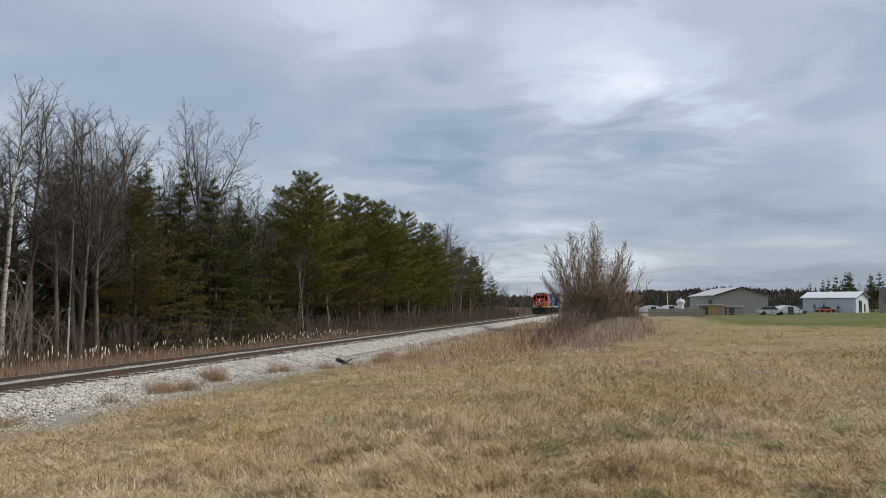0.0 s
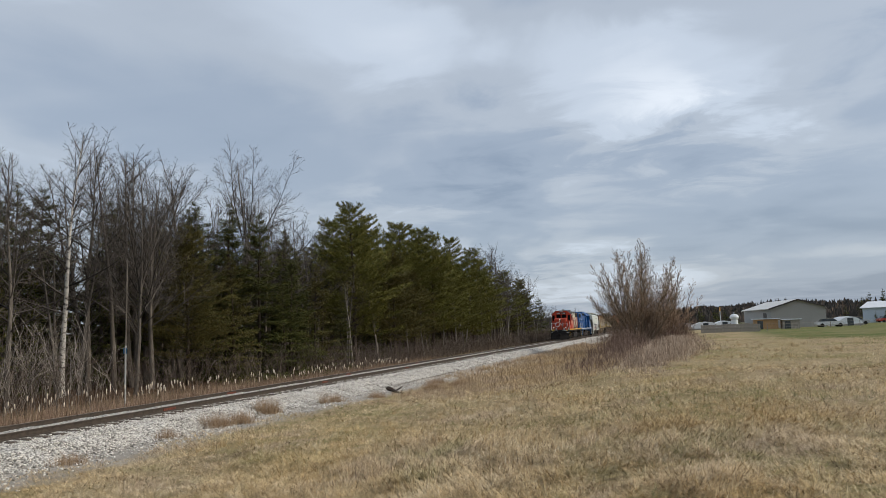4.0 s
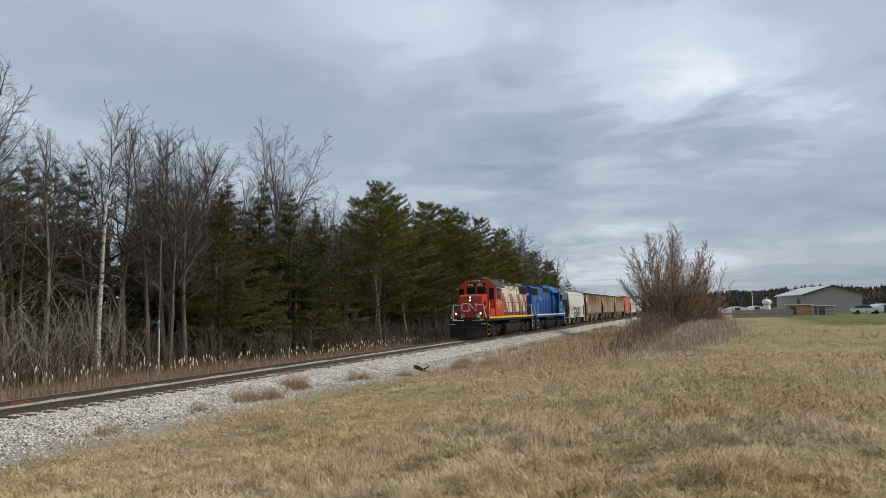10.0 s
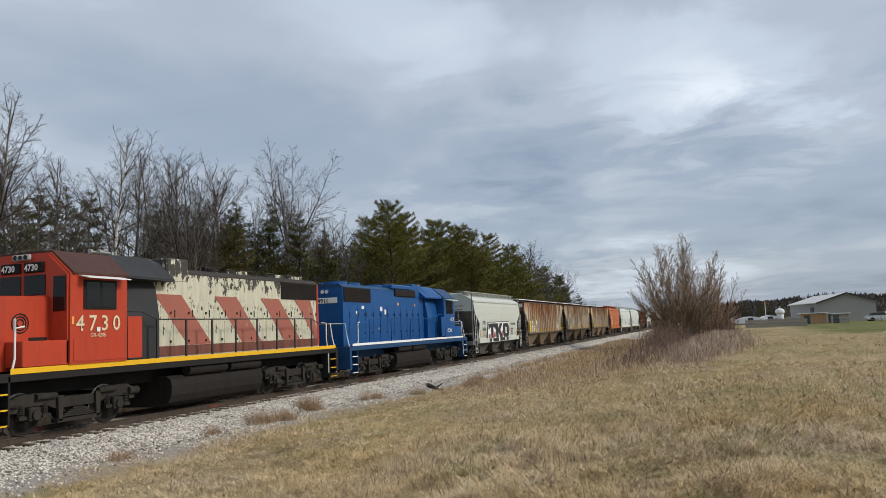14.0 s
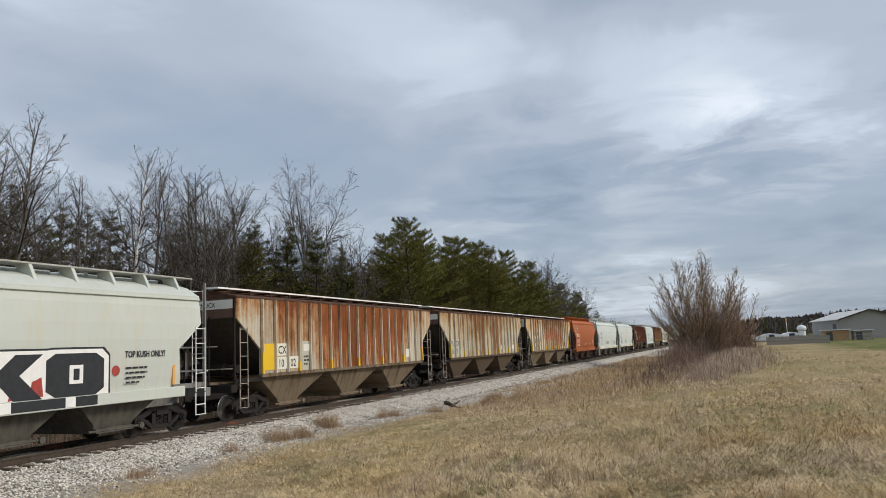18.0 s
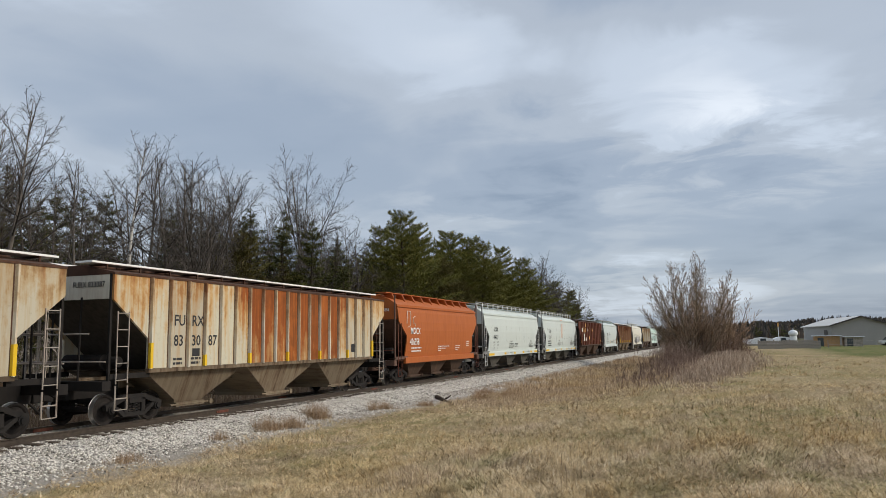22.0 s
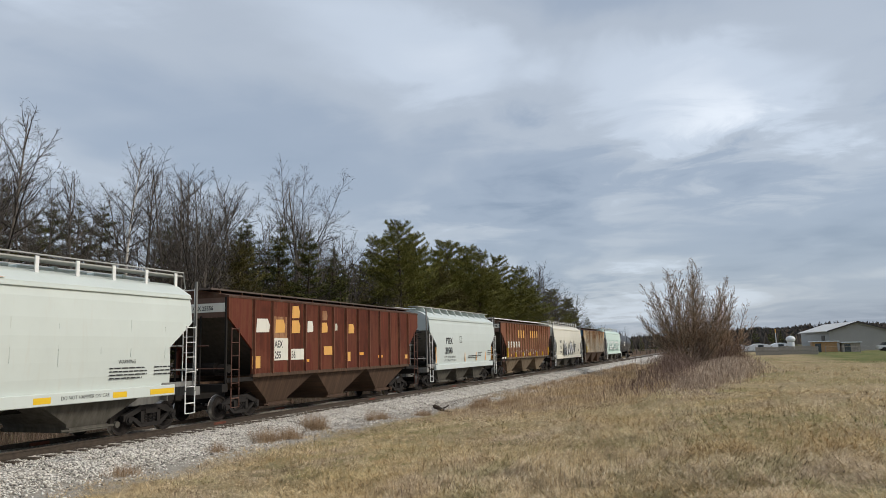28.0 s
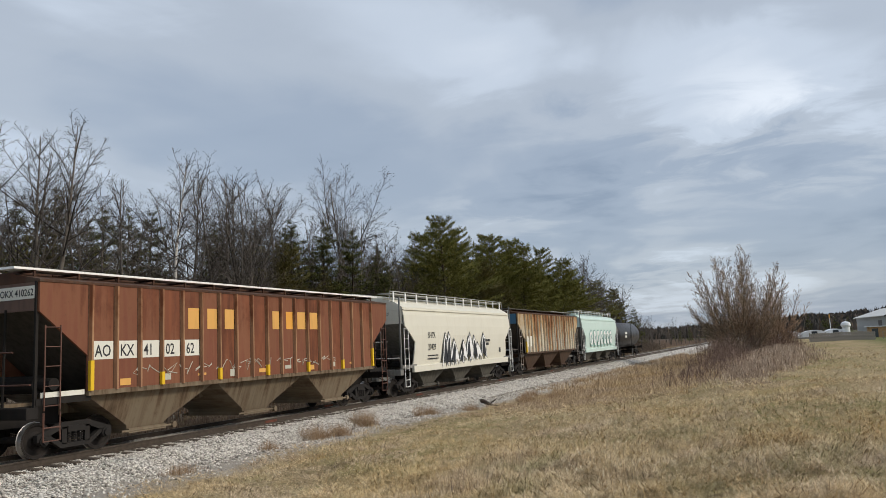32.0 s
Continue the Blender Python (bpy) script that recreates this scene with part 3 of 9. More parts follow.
def add_trucks(car, centre, mesh, wheel, half_base, r, key):
    for y in (-centre, centre):
        tr = part("truck", mesh, None, car, "cast steel wheel truck caked with dust", at=pose(0, y, 0))
        for s, end in ((-1, "lead"), (1, "trail")):
            ws = part("wheelset", wheel, None, tr, "steel wheels with bright worn treads", at=pose(0, s * half_base, r))
            WHEELSETS[key + "_" + end].append(ws)


def coupler_mesh():
    bm = boxes((-0.09, 0.09, -0.75, 0.12, 0.78, 0.96), (-0.16, 0.16, 0.05, 0.30, 0.72, 1.0), bevel=0.02)
    box(bm, -0.2, -0.09, 0.2, 0.42, 0.75, 0.97, 0.02)
    box(bm, 0.06, 0.15, 0.26, 0.40, 0.76, 0.98, 0.02)
    tube(bm, [(0.25, -0.3, 0.85), (0.3, -0.05, 0.62), (0.2, 0.25, 0.42), (0.05, 0.42, 0.5)], 0.032, 6)
    tube(bm, [(0.15, -0.2, 1.02), (0.9, -0.2, 1.0), (1.3, -0.22, 0.85)], 0.018, 5)
    return finish(bm, "coupler", UNDER)


COUPLER = coupler_mesh()


def add_couplers(car, half):
    part("coupler", COUPLER, None, car, "knuckle coupler with hanging air hose", at=pose(0, half - 0.32, 0))
    part("coupler", COUPLER, None, car, "knuckle coupler with hanging air hose", at=pose(0, -half + 0.32, 0, 0, 0, 180))


def ladder_mesh(z0, z1, width, mat, rungs, along="y"):
    bm = bmesh.new()
    for s in (-width / 2, width / 2):
        p, q = ((0, s, z0), (0, s, z1)) if along == "y" else ((s, 0, z0), (s, 0, z1))
        tube(bm, [p, q], 0.019, 5)
    for k in range(rungs):
        z = z0 + 0.1 + (z1 - z0 - 0.15) * k / (rungs - 1)
        p, q = ((0, -width / 2, z), (0, width / 2, z)) if along == "y" else ((-width / 2, 0, z), (width / 2, 0, z))
        tube(bm, [p, q], 0.014, 5)
    return finish(bm, "ladder", mat)


def stirrup_mesh(mat):
    bm = bmesh.new()
    tube(bm, [(0, -0.22, 1.1), (0, -0.22, 0.46), (0, 0.22, 0.46), (0, 0.22, 1.1)], 0.024, 5)
    tube(bm, [(0, -0.22, 0.76), (0, 0.22, 0.76)], 0.02, 5)
    return finish(bm, "step", mat)


def bay_mesh(width, top, mat, xt=1.46, xb=1.12, zb=0.30):
    """One outlet bay: a steep funnel with a gate box beneath."""
    bm = bmesh.new()
    h = width / 2
    rings = []
    for z, x, y in ((top, xt, h), (zb + 0.22, xb, 0.70), (zb + 0.12, xb - 0.04, 0.66)):
        rings.append([(-x, -y, z), (x, -y, z), (x, y, z), (-x, y, z)])
    loft(bm, rings)
    box(bm, -xb - 0.05, xb + 0.05, -0.66, 0.66, zb, zb + 0.12)
    for s in (-1, 1):
        tube(bm, [(s * (xb + 0.03), -0.9, zb + 0.06), (s * (xb + 0.03), 0.95, zb + 0.06)], 0.035, 6)
        disc(bm, (0.95, zb + 0.06), 0.09, 0, s * (xb + 0.0), s * (xb + 0.1), 8)
    return finish(bm, "outlet_bay", mat)


def hatch_row(parent, n, half, z, mat):
    """Round-cornered loading hatch covers along the roof's middle line."""
    bm = boxes((-0.32, 0.32, -half / n + 0.12, half / n - 0.12, z - 0.05, z + 0.07), bevel=0.03)
    box(bm, -0.36, 0.36, -0.06, 0.06, z - 0.02, z + 0.10)
    me = finish(bm, "hatch_cover", mat)
    for k in range(n):
        part("hatch_cover", me, None, parent, at=pose(0, -half + (2 * k + 1) * half / n, 0))


def end_gear(car, yc, ye, mat, rail_mat, top, gear_mat=None):
    """Corner posts, end sill, ladders, brake wheel and stirrups at both ends of a hopper."""
    lad = ladder_mesh(1.15, 3.1, 0.42, rail_mat, 5)
    endlad = ladder_mesh(1.2, top - 0.2, 0.42, rail_mat, 7, "x")
    step = stirrup_mesh(rail_mat)
    for s in (-1, 1):
        bm = bmesh.new()
        box(bm, -1.56, 1.56, min(s * (ye - 0.30), s * ye), max(s * (ye - 0.30), s * ye), 0.98, 1.24, 0.01)
        box(bm, -0.32, 0.32, min(s * (yc - 1.6), s * ye), max(s * (yc - 1.6), s * ye), 0.74, 1.22)
        for x in (-1.5, 1.5):
            box(bm, x - 0.03, x + 0.03, s * yc - 0.035, s * yc + 0.035, 1.2, top)
            box(bm, x - 0.05, x + 0.05, min(s * yc, s * (yc - 1.5)), max(s * yc, s * (yc - 1.5)), 1.28, 1.42)
        for x in (-0.5, 0.5):
            tube(bm, [(x, s * (ye - 0.2), 1.2), (x, s * (yc + 0.02), 3.5)], 0.03, 6)
        part("end_frame", bm, gear_mat or mat, car)
        for x in (-1.62, 1.62):
            part("ladder", lad, None, car, at=pose(x, s * (yc - 0.36), 0))
            part("step", step, None, car, at=pose(x, s * (yc - 0.36), 0))
        part("ladder", endlad, None, car, at=pose(1.15 * s, s * (yc + 0.10), 0))
        bm = bmesh.new()
        tube(bm, [(-1.5, s * (yc + 0.12), 1.75), (1.5, s * (yc + 0.12), 1.75)], 0.022, 5)
        tube(bm, [(-1.5, s * (yc + 0.12), 2.5), (0.9, s * (yc + 0.12), 2.5)], 0.022, 5)
        part("grab_iron", bm, rail_mat, car)
    # brake wheel, rod and air reservoir on one end platform
    bm = bmesh.new()
    n = 14
    tube(bm, [(-0.75 + 0.27 * math.cos(k * math.tau / n), ye - 0.10, 2.35 + 0.27 * math.sin(k * math.tau / n)) for k in range(n + 1)], 0.022, 5)
    for k in range(3):
        a = k * math.tau / 3
        tube(bm, [(-0.75, ye - 0.10, 2.35), (-0.75 + 0.26 * math.cos(a), ye - 0.10, 2.35 + 0.26 * math.sin(a))], 0.016, 4)
    tube(bm, [(-0.75, ye - 0.16, 1.2), (-0.75, ye - 0.16, 2.45)], 0.035, 5)
    part("brake_wheel", bm, gear_mat or mat, car)
    bm = bmesh.new()
    disc(bm, (-(yc - 0.95), 1.72), 0.22, 0, -0.95, 0.45, 14)
    disc(bm, (-(yc - 0.95), 1.72), 0.15, 0, 0.55, 0.95, 12)
    part("air_reservoir", bm, UNDER, car)


# weld rust and the shade beside the posts, both put into one dark colour
POST_WELD_SHADE = plain("weld_rust_and_shade", (0.085, 0.045, 0.028), 0.9, 0.0, 0.4, 9.0, 0.15)


def rib_hopper(label, half, side_mats, pattern, rib_mat, bay_mat, roof_mat, walk_mat, end_mat, head_mat, ribs=19, yellow=(0, 3, 6, 9, 12, 15, 18), yellow_high=0.72, board=4.43, ladder_mat=None):
    """Covered hopper with outside posts on flat sides and three funnel bays."""
    car = thing("covered_hopper_car", label, "freight car", "cars of the train")
    yc = half - 0.75
    cut = yc - 1.36
    count = ribs - 1
    pitch = 2 * (cut - 0.06) / count
    first = -cut + 0.06
    panel = finish(boxes((1.53, 1.60, -pitch / 2 + 0.001, pitch / 2 - 0.001, 1.5, 4.12)), "side_panel", side_mats["p"])
    shared = {"p": panel}
    for c in side_mats:
        if c not in shared:
            shared[c] = panel.copy()
            shared[c].materials[0] = side_mats[c]
    for k in range(count):
        part("side_panel", shared[pattern[k % len(pattern)]], None, car, at=pose(0, first + (k + 0.5) * pitch, 0))
    for s in (-1, 1):
        bm = bmesh.new()
        prism(bm, [(s * (cut - 0.06), 4.12), (s * yc, 4.12), (s * yc, 3.42), (s * cut, 2.36), (s * cut, 1.5), (s * (cut - 0.06), 1.5)], 0, 1.53, 1.6)
        part("side_gusset", bm, side_mats["e"], car)
        bm = boxes((-1.47, 1.47, min(s * (yc - 0.03), s * (yc + 0.012)), max(s * (yc - 0.03), s * (yc + 0.012)), 3.44, 4.11))
        part("end_panel", bm, head_mat, car)
    bm = bmesh.new()
    prism(bm, [(-yc, 4.12), (yc, 4.12), (yc, 3.42), (cut, 2.36), (cut, 1.5), (-cut, 1.5), (-cut, 2.36), (-yc, 3.42)], 0, -1.6, -1.53)
    part("side_sheet", bm, side_mats["p"], car)
    # slope sheets: the shade under the overhanging ends is put into end_mat's colour
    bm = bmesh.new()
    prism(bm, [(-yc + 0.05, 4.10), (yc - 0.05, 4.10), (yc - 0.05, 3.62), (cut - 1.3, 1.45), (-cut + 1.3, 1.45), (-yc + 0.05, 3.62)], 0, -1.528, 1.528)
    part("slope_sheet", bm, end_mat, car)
    bm = bmesh.new()
    prism(bm, [(-1.62, 4.10), (1.62, 4.10), (1.62, 4.16), (0.6, 4.36), (-0.6, 4.36), (-1.62, 4.16)], 1, -yc - 0.02, yc + 0.02)
    part("roof", bm, roof_mat, car)
    bm = boxes((-1.64, -1.5, -cut, cut, 1.40, 1.52), (1.5, 1.64, -cut, cut, 1.40, 1.52), (-0.3, 0.3, -half + 0.9, half - 0.9, 0.95, 1.3))
    part("side_sill", bm, bay_mat, car)
    # outside posts
    bm = bmesh.new()
    prism(bm, [(1.598, -0.050), (1.690, -0.026), (1.690, 0.026), (1.598, 0.050)], 2, 1.5, 4.10)
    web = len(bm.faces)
    # dark strip along both feet: weld grime plus painted-in shade of the post
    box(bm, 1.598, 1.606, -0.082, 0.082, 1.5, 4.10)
    rib_me = finish(bm, "side_post", (rib_mat, POST_WELD_SHADE))
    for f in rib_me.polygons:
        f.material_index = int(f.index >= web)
    tape = finish(boxes((1.687, 1.691, -0.05, 0.05, 1.52, 1.52 + yellow_high), (1.60, 1.691, -0.060, -0.056, 1.52, 1.52 + yellow_high)), "reflective_strip", YELLOW_PAINT)
    short = finish(boxes((1.687, 1.691, -0.05, 0.05, 1.52, 1.86), (1.60, 1.691, -0.060, -0.056, 1.52, 1.86)), "reflective_strip", YELLOW_PAINT)
    ys = [-cut + 0.06 + k * 2 * (cut - 0.06) / (ribs - 1) for k in range(ribs)]
    for k, y in enumerate(ys):
        post = part("side_post", rib_me, None, car, at=pose(0, y, 0))
        if k in yellow:
            high = k in (yellow[0], yellow[-1])
            part("reflective_strip", tape if high else short, None, post, "yellow reflective strip")
    bm = bmesh.new()
    for y in ys:
        prism(bm, [(-1.598, y - 0.055), (-1.685, y - 0.030), (-1.685, y + 0.030), (-1.598, y + 0.055)], 2, 1.5, 4.10)
    part("side_post", bm, rib_mat, car)
    w = 2 * cut / 3
    bay = bay_mesh(w - 0.02, 1.46, bay_mat)
    for k in (-1, 0, 1):
        part("outlet_bay", bay, None, car, at=pose(0, k * w, 0))
    # running boards on stands
    for s in (-1, 1):
        bm = boxes((min(s * 0.45, s * 1.05), max(s * 0.45, s * 1.05), -yc - 0.25, yc + 0.25, board, board + 0.055))
        part("running_board", bm, walk_mat, car)
    n = 14
    stand = finish(boxes((-1.04, -1.0, -0.025, 0.025, 4.20, board), (1.0, 1.04, -0.025, 0.025, 4.20, board), (-1.03, 1.03, -0.025, 0.025, board - 0.05, board)), "board_stand", roof_mat)
    for k in range(n):
        part("board_stand", stand, None, car, at=pose(0, -yc + 0.3 + k * (2 * yc - 0.6) / (n - 1), 0))
    hatch_row(car, 8, yc - 0.4, 4.40, roof_mat)
    end_gear(car, yc, half - 0.5, end_mat, ladder_mat or rib_mat, 4.12, UNDER)
    add_trucks(car, half - 2.25, FREIGHT_TRUCK, FREIGHT_WHEEL, 0.89, 0.42, "freight")
    add_couplers(car, half)
    return car


def smooth_hopper(label, half, side_mat, roof_mat, bay_mat, walk_mat, sill_mat, end_mat, rail_mat, bays=3, walk="brackets", tabs=()):
    """Covered hopper with smooth swelling sides and a rounded roof."""
    car = thing("covered_hopper_car", label, "freight car", "cars of the train")
    yc = half - 0.95
    prof = [(1.50, 1.30), (1.56, 1.7), (1.593, 2.1), (1.612, 2.45), (1.62, 2.75), (1.602, 3.2), (1.555, 3.7), (1.49, 3.98)]

    def reach(z):
        return float(np.interp(z, (1.3, 2.45, 3.2), (yc - 0.86, yc - 1.0, yc)))
    # sides
    for s in (-1, 1):
        out = [[(s * x, f * reach(z), z) for x, z in prof] for f in (-1, -0.5, 0, 0.5, 1)]
        inn = [[(s * (x - 0.05), f * reach(z), z) for x, z in prof] for f in (1, 0.5, 0, -0.5, -1)]
        bm = bmesh.new()
        a = [[bm.verts.new(p) for p in r] for r in out + inn]
        m = len(a)
        for i in range(m):
            for j in range(len(prof) - 1):
                bm.faces.new((a[i][j], a[i][j + 1], a[(i + 1) % m][j + 1], a[(i + 1) % m][j]))
        for j in (0, len(prof) - 1):
            k = len(out)
            for i in range(k - 1):
                bm.faces.new((a[i][j], a[i + 1][j], a[m - 2 - i][j], a[m - 1 - i][j]))
        part("side_sheet", bm, side_mat, car)
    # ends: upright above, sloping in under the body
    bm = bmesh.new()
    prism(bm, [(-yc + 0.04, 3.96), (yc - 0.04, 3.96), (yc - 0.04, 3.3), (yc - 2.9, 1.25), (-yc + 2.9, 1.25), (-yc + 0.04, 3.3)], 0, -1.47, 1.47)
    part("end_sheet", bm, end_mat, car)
    for s in (-1, 1):
        part("end_panel", boxes((-1.47, 1.47, min(s * (yc - 0.03), s * yc), max(s * (yc - 0.03), s * yc), 3.3, 3.95)), side_mat, car)
    roof = [(1.515, 3.94), (1.515, 4.05), (1.40, 4.12), (1.05, 4.34), (0.62, 4.47), (0, 4.51), (-0.62, 4.47), (-1.05, 4.34), (-1.40, 4.12), (-1.515, 4.05), (-1.515, 3.94)]
    bm = bmesh.new()
    prism(bm, roof, 1, -yc - 0.02, yc + 0.02)
    part("roof", bm, roof_mat, car)
    for s in (-1, 1):
        part("roof_lip", boxes((min(s * 1.49, s * 1.565), max(s * 1.49, s * 1.565), -yc, yc, 3.925, 3.965)), side_mat, car)
    ysill = reach(1.3) + 0.10
    bm = boxes((1.50, 1.64, -ysill, ysill, 1.06, 1.36), (-1.64, -1.50, -ysill, ysill, 1.06, 1.36), bevel=0.015)
    part("side_sill", bm, sill_mat, car)
    part("centre_sill", boxes((-0.3, 0.3, -half + 0.9, half - 0.9, 0.85, 1.25)), UNDER, car)
    span = reach(1.3) - 0.5
    w = 2 * span / bays
    bay = bay_mesh(w - 0.05, 1.30, bay_mat, 1.40)
    for k in range(bays):
        part("outlet_bay", bay, None, car, at=pose(0, -span + (k + 0.5) * w, 0))
    if walk == "brackets":
        for s in (-1, 1):
            part("running_board", boxes((min(s * 0.42, s * 1.02), max(s * 0.42, s * 1.02), -yc - 0.3, yc + 0.3, 4.64, 4.68)), walk_mat, car)
        for s in (-1, 1):
            bm = bmesh.new()
            prism(bm, [(s * 1.0, 4.64), (s * 0.55, 4.64), (s * 0.62, 4.46), (s * 1.22, 4.22)], 1, -0.05, 0.05)
            br = finish(bm, "walk_bracket", side_mat)
            for k in range(10):
                part("walk_bracket", br, None, car, at=pose(0, -yc + 0.5 + k * (2 * yc - 1.0) / 9, 0))
    else:
        for s in (-1, 1):
            part("running_board", boxes((min(s * 0.42, s * 1.0), max(s * 0.42, s * 1.0), -yc - 0.3, yc + 0.3, 4.68, 4.72)), GALV, car)
        post = finish(boxes((1.0, 1.04, -0.055, 0.055, 4.28, 4.76)), "walk_post", RAIL_WHITE)
        n = 13
        for k in range(n):
            part("walk_post", post, None, car, at=pose(0, -yc + 0.1 + k * (2 * yc - 0.2) / (n - 1), 0))
            part("walk_post", post, None, car, at=pose(0, -yc + 0.1 + k * (2 * yc - 0.2) / (n - 1), 0, 0, 0, 180))
        bm = bmesh.new()
        for s in (-1, 1):
            tube(bm, [(s * 1.03, -yc - 0.35, 4.30), (s * 1.03, -yc - 0.25, 4.80), (s * 1.03, yc + 0.25, 4.80), (s * 1.03, yc + 0.35, 4.30)], 0.022, 5)
        part("walk_rail", bm, GALV, car)
    hatch_row(car, 6, yc - 0.3, 4.54, roof_mat)
    end_gear(car, yc + 0.30, half - 0.45, end_mat, rail_mat, 4.50, end_mat)
    for k, (a, b) in enumerate(tabs):
        patch(car, 1.641, a, b, 1.12, 1.27, YELLOW_PAINT, "reflective_strip", "yellow reflective strip")
    add_trucks(car, half - 2.05, FREIGHT_TRUCK, FREIGHT_WHEEL, 0.89, 0.42, "freight")
    add_couplers(car, half)
    return car


def side_x(z):
    """How far the smooth hopper's side swells out at height z, for lettering laid on it."""
    return float(np.interp(z, (1.30, 1.7, 2.2, 2.75, 3.25, 3.7, 3.98), (1.50, 1.56, 1.60, 1.62, 1.60, 1.555, 1.49)))


# ---------------------------------------------------------------- locomotives
def locomotive(label, body, cab_mat, nose_mat, roof_mat, filter_mat, sill_mat, rail_mat, end_rail_mat, frame_mat, truck_mat, hood_mat, step_mat, key="loco"):
    """Four-axle road switcher, cab end towards -y. Returns the thing and its hood for further painting."""
    eng = thing("locomotive", label, "locomotive", "locomotives of the train")
    # frame and walkway
    bm = boxes((-1.5, 1.5, -8.35, 8.35, 1.36, 1.56), (-0.6, 0.6, -8.3, 8.3, 0.95, 1.36), bevel=0.01)
    part("frame", bm, frame_mat, eng)
    for s in (-1, 1):
        part("sill_stripe", boxes((min(s * 1.502, s * 1.512), max(s * 1.502, s * 1.512), -7.75, 8.3, 1.545 if key == "loco" else 1.575, 1.68)), sill_mat, eng, "bright painted walkway edge")
    for s in (-1, 1):
        bm = boxes((-1.5, 1.5, min(s * 8.35, s * 8.55), max(s * 8.35, s * 8.55), 0.55, 1.56), bevel=0.02)
        box(bm, -1.1, -0.35, min(s * 8.55, s * 8.60), max(s * 8.55, s * 8.60), 1.05, 1.2)
        box(bm, 0.35, 1.1, min(s * 8.55, s * 8.60), max(s * 8.55, s * 8.60), 1.05, 1.2)
        for x in (-0.75, -0.6, -0.45, 0.45, 0.6, 0.75):
            tube(bm, [(x, s * 8.58, 1.0), (x, s * 8.72, 0.85), (x * 0.97, s * 8.74, 0.55)], 0.025, 5)
        part("pilot", bm, frame_mat, eng)
    # snow plough
    bm = bmesh.new()
    rings = []
    for z, y, w in ((0.10, -8.95, 1.42), (0.35, -8.88, 1.46), (0.70, -8.74, 1.48), (0.98, -8.62, 1.45)):
        rings.append([(-w, y + 0.26, z), (0, y - 0.12, z), (w, y + 0.26, z), (w, y + 0.30, z), (0, y - 0.07, z), (-w, y + 0.30, z)])
    loft(bm, rings)
    part("snow_plough", bm, UNDER, eng, "black steel wedge plough")
    # corner steps
    for sy in (-1, 1):
        for sx in (-1, 1):
            bm = bmesh.new()
            x0, x1 = sorted((sx * 1.12, sx * 1.5))
            for k, z in enumerate((0.36, 0.72, 1.08)):
                box(bm, x0, x1, min(sy * 7.80, sy * 8.34), max(sy * 7.80, sy * 8.34), z, z + 0.035)
            box(bm, x0, x1, min(sy * 7.74, sy * 7.79), max(sy * 7.74, sy * 7.79), 0.34, 1.5)
            st = part("step_well", bm, frame_mat, eng)
            for z in (0.375, 0.735, 1.095):
                part("step_edge", boxes((min(sx * 1.503, sx * 1.52), max(sx * 1.503, sx * 1.52), min(sy * 7.82, sy * 8.32), max(sy * 7.82, sy * 8.32), z - 0.015, z + 0.02)), step_mat, st)
    # nose
    bm = bmesh.new()
    prism(bm, [(-7.86, 1.60), (-5.95, 1.60), (-5.95, 3.46), (-7.55, 3.42), (-7.80, 3.28)], 0, -0.92, 0.92)
    bmesh.ops.bevel(bm, geom=[e for e in bm.edges if abs(e.verts[0].co.y - e.verts[1].co.y) < 0.3 or e.verts[0].co.z > 3.2], offset=0.05, segments=2, affect="EDGES")
    part("nose", bm, nose_mat, eng)
    # cab
    prof = [(-1.55, 1.68), (1.55, 1.68), (1.55, 4.02), (0.86, 4.60), (-0.86, 4.60), (-1.55, 4.02)]
    bm = bmesh.new()
    prism(bm, prof, 1, -6.12, -4.08)
    bmesh.ops.bevel(bm, geom=[e for e in bm.edges if abs(e.verts[0].co.y - e.verts[1].co.y) < 0.01 and e.verts[0].co.y < -6], offset=0.05, segments=2, affect="EDGES")
    cab = part("cab", bm, cab_mat, eng)
    bm = bmesh.new()
    prism(bm, [(-1.60, 4.00), (-1.60, 4.05), (-0.88, 4.655), (0.88, 4.655), (1.60, 4.05), (1.60, 4.00), (0.87, 4.605), (-0.87, 4.605)], 1, -6.02, -4.04)
    part("cab_roof", bm, roof_mat, eng)
    # cab glazing: frames with dark panes
    for s in (-1, 1):
        win = part("side_window", boxes((min(s * 1.548, s * 1.575), max(s * 1.548, s * 1.575), -5.64, -4.50, 3.09, 3.86)), UNDER, cab)
        a, b = sorted((s * 1.576, s * 1.582))
        part("pane", boxes((a, b, -5.57, -5.10, 3.14, 3.81)), GLASS_DARK, eng)
        part("pane", boxes((a, b, -5.03, -4.56, 3.14, 3.81)), GLASS_DARK, eng)
        bm = bmesh.new()
        prism(bm, [(s * 1.56, 3.98), (s * 1.90, 3.90), (s * 1.90, 3.88), (s * 1.56, 3.95)], 1, -5.80, -4.28)
        part("sun_visor", bm, RAIL_WHITE, eng, "pale sun visor over the cab window")
        door = part("front_window", boxes((min(s * 1.05, s * 1.45), max(s * 1.05, s * 1.45), -6.150, -6.118, 3.05, 3.95), bevel=0.01), GLASS_DARK, eng, "rounded cab door window")
        part("front_window", boxes((min(s * 0.06, s * 0.78), max(s * 0.06, s * 0.78), -6.150, -6.118, 3.50, 4.02), bevel=0.01), GLASS_DARK, eng, "dark windscreen pane")
        board = part("number_board", boxes((min(s * 0.06, s * 0.74), max(s * 0.06, s * 0.74), -6.18, -6.118, 4.09, 4.36), bevel=0.02), UNDER, eng, "black number board")
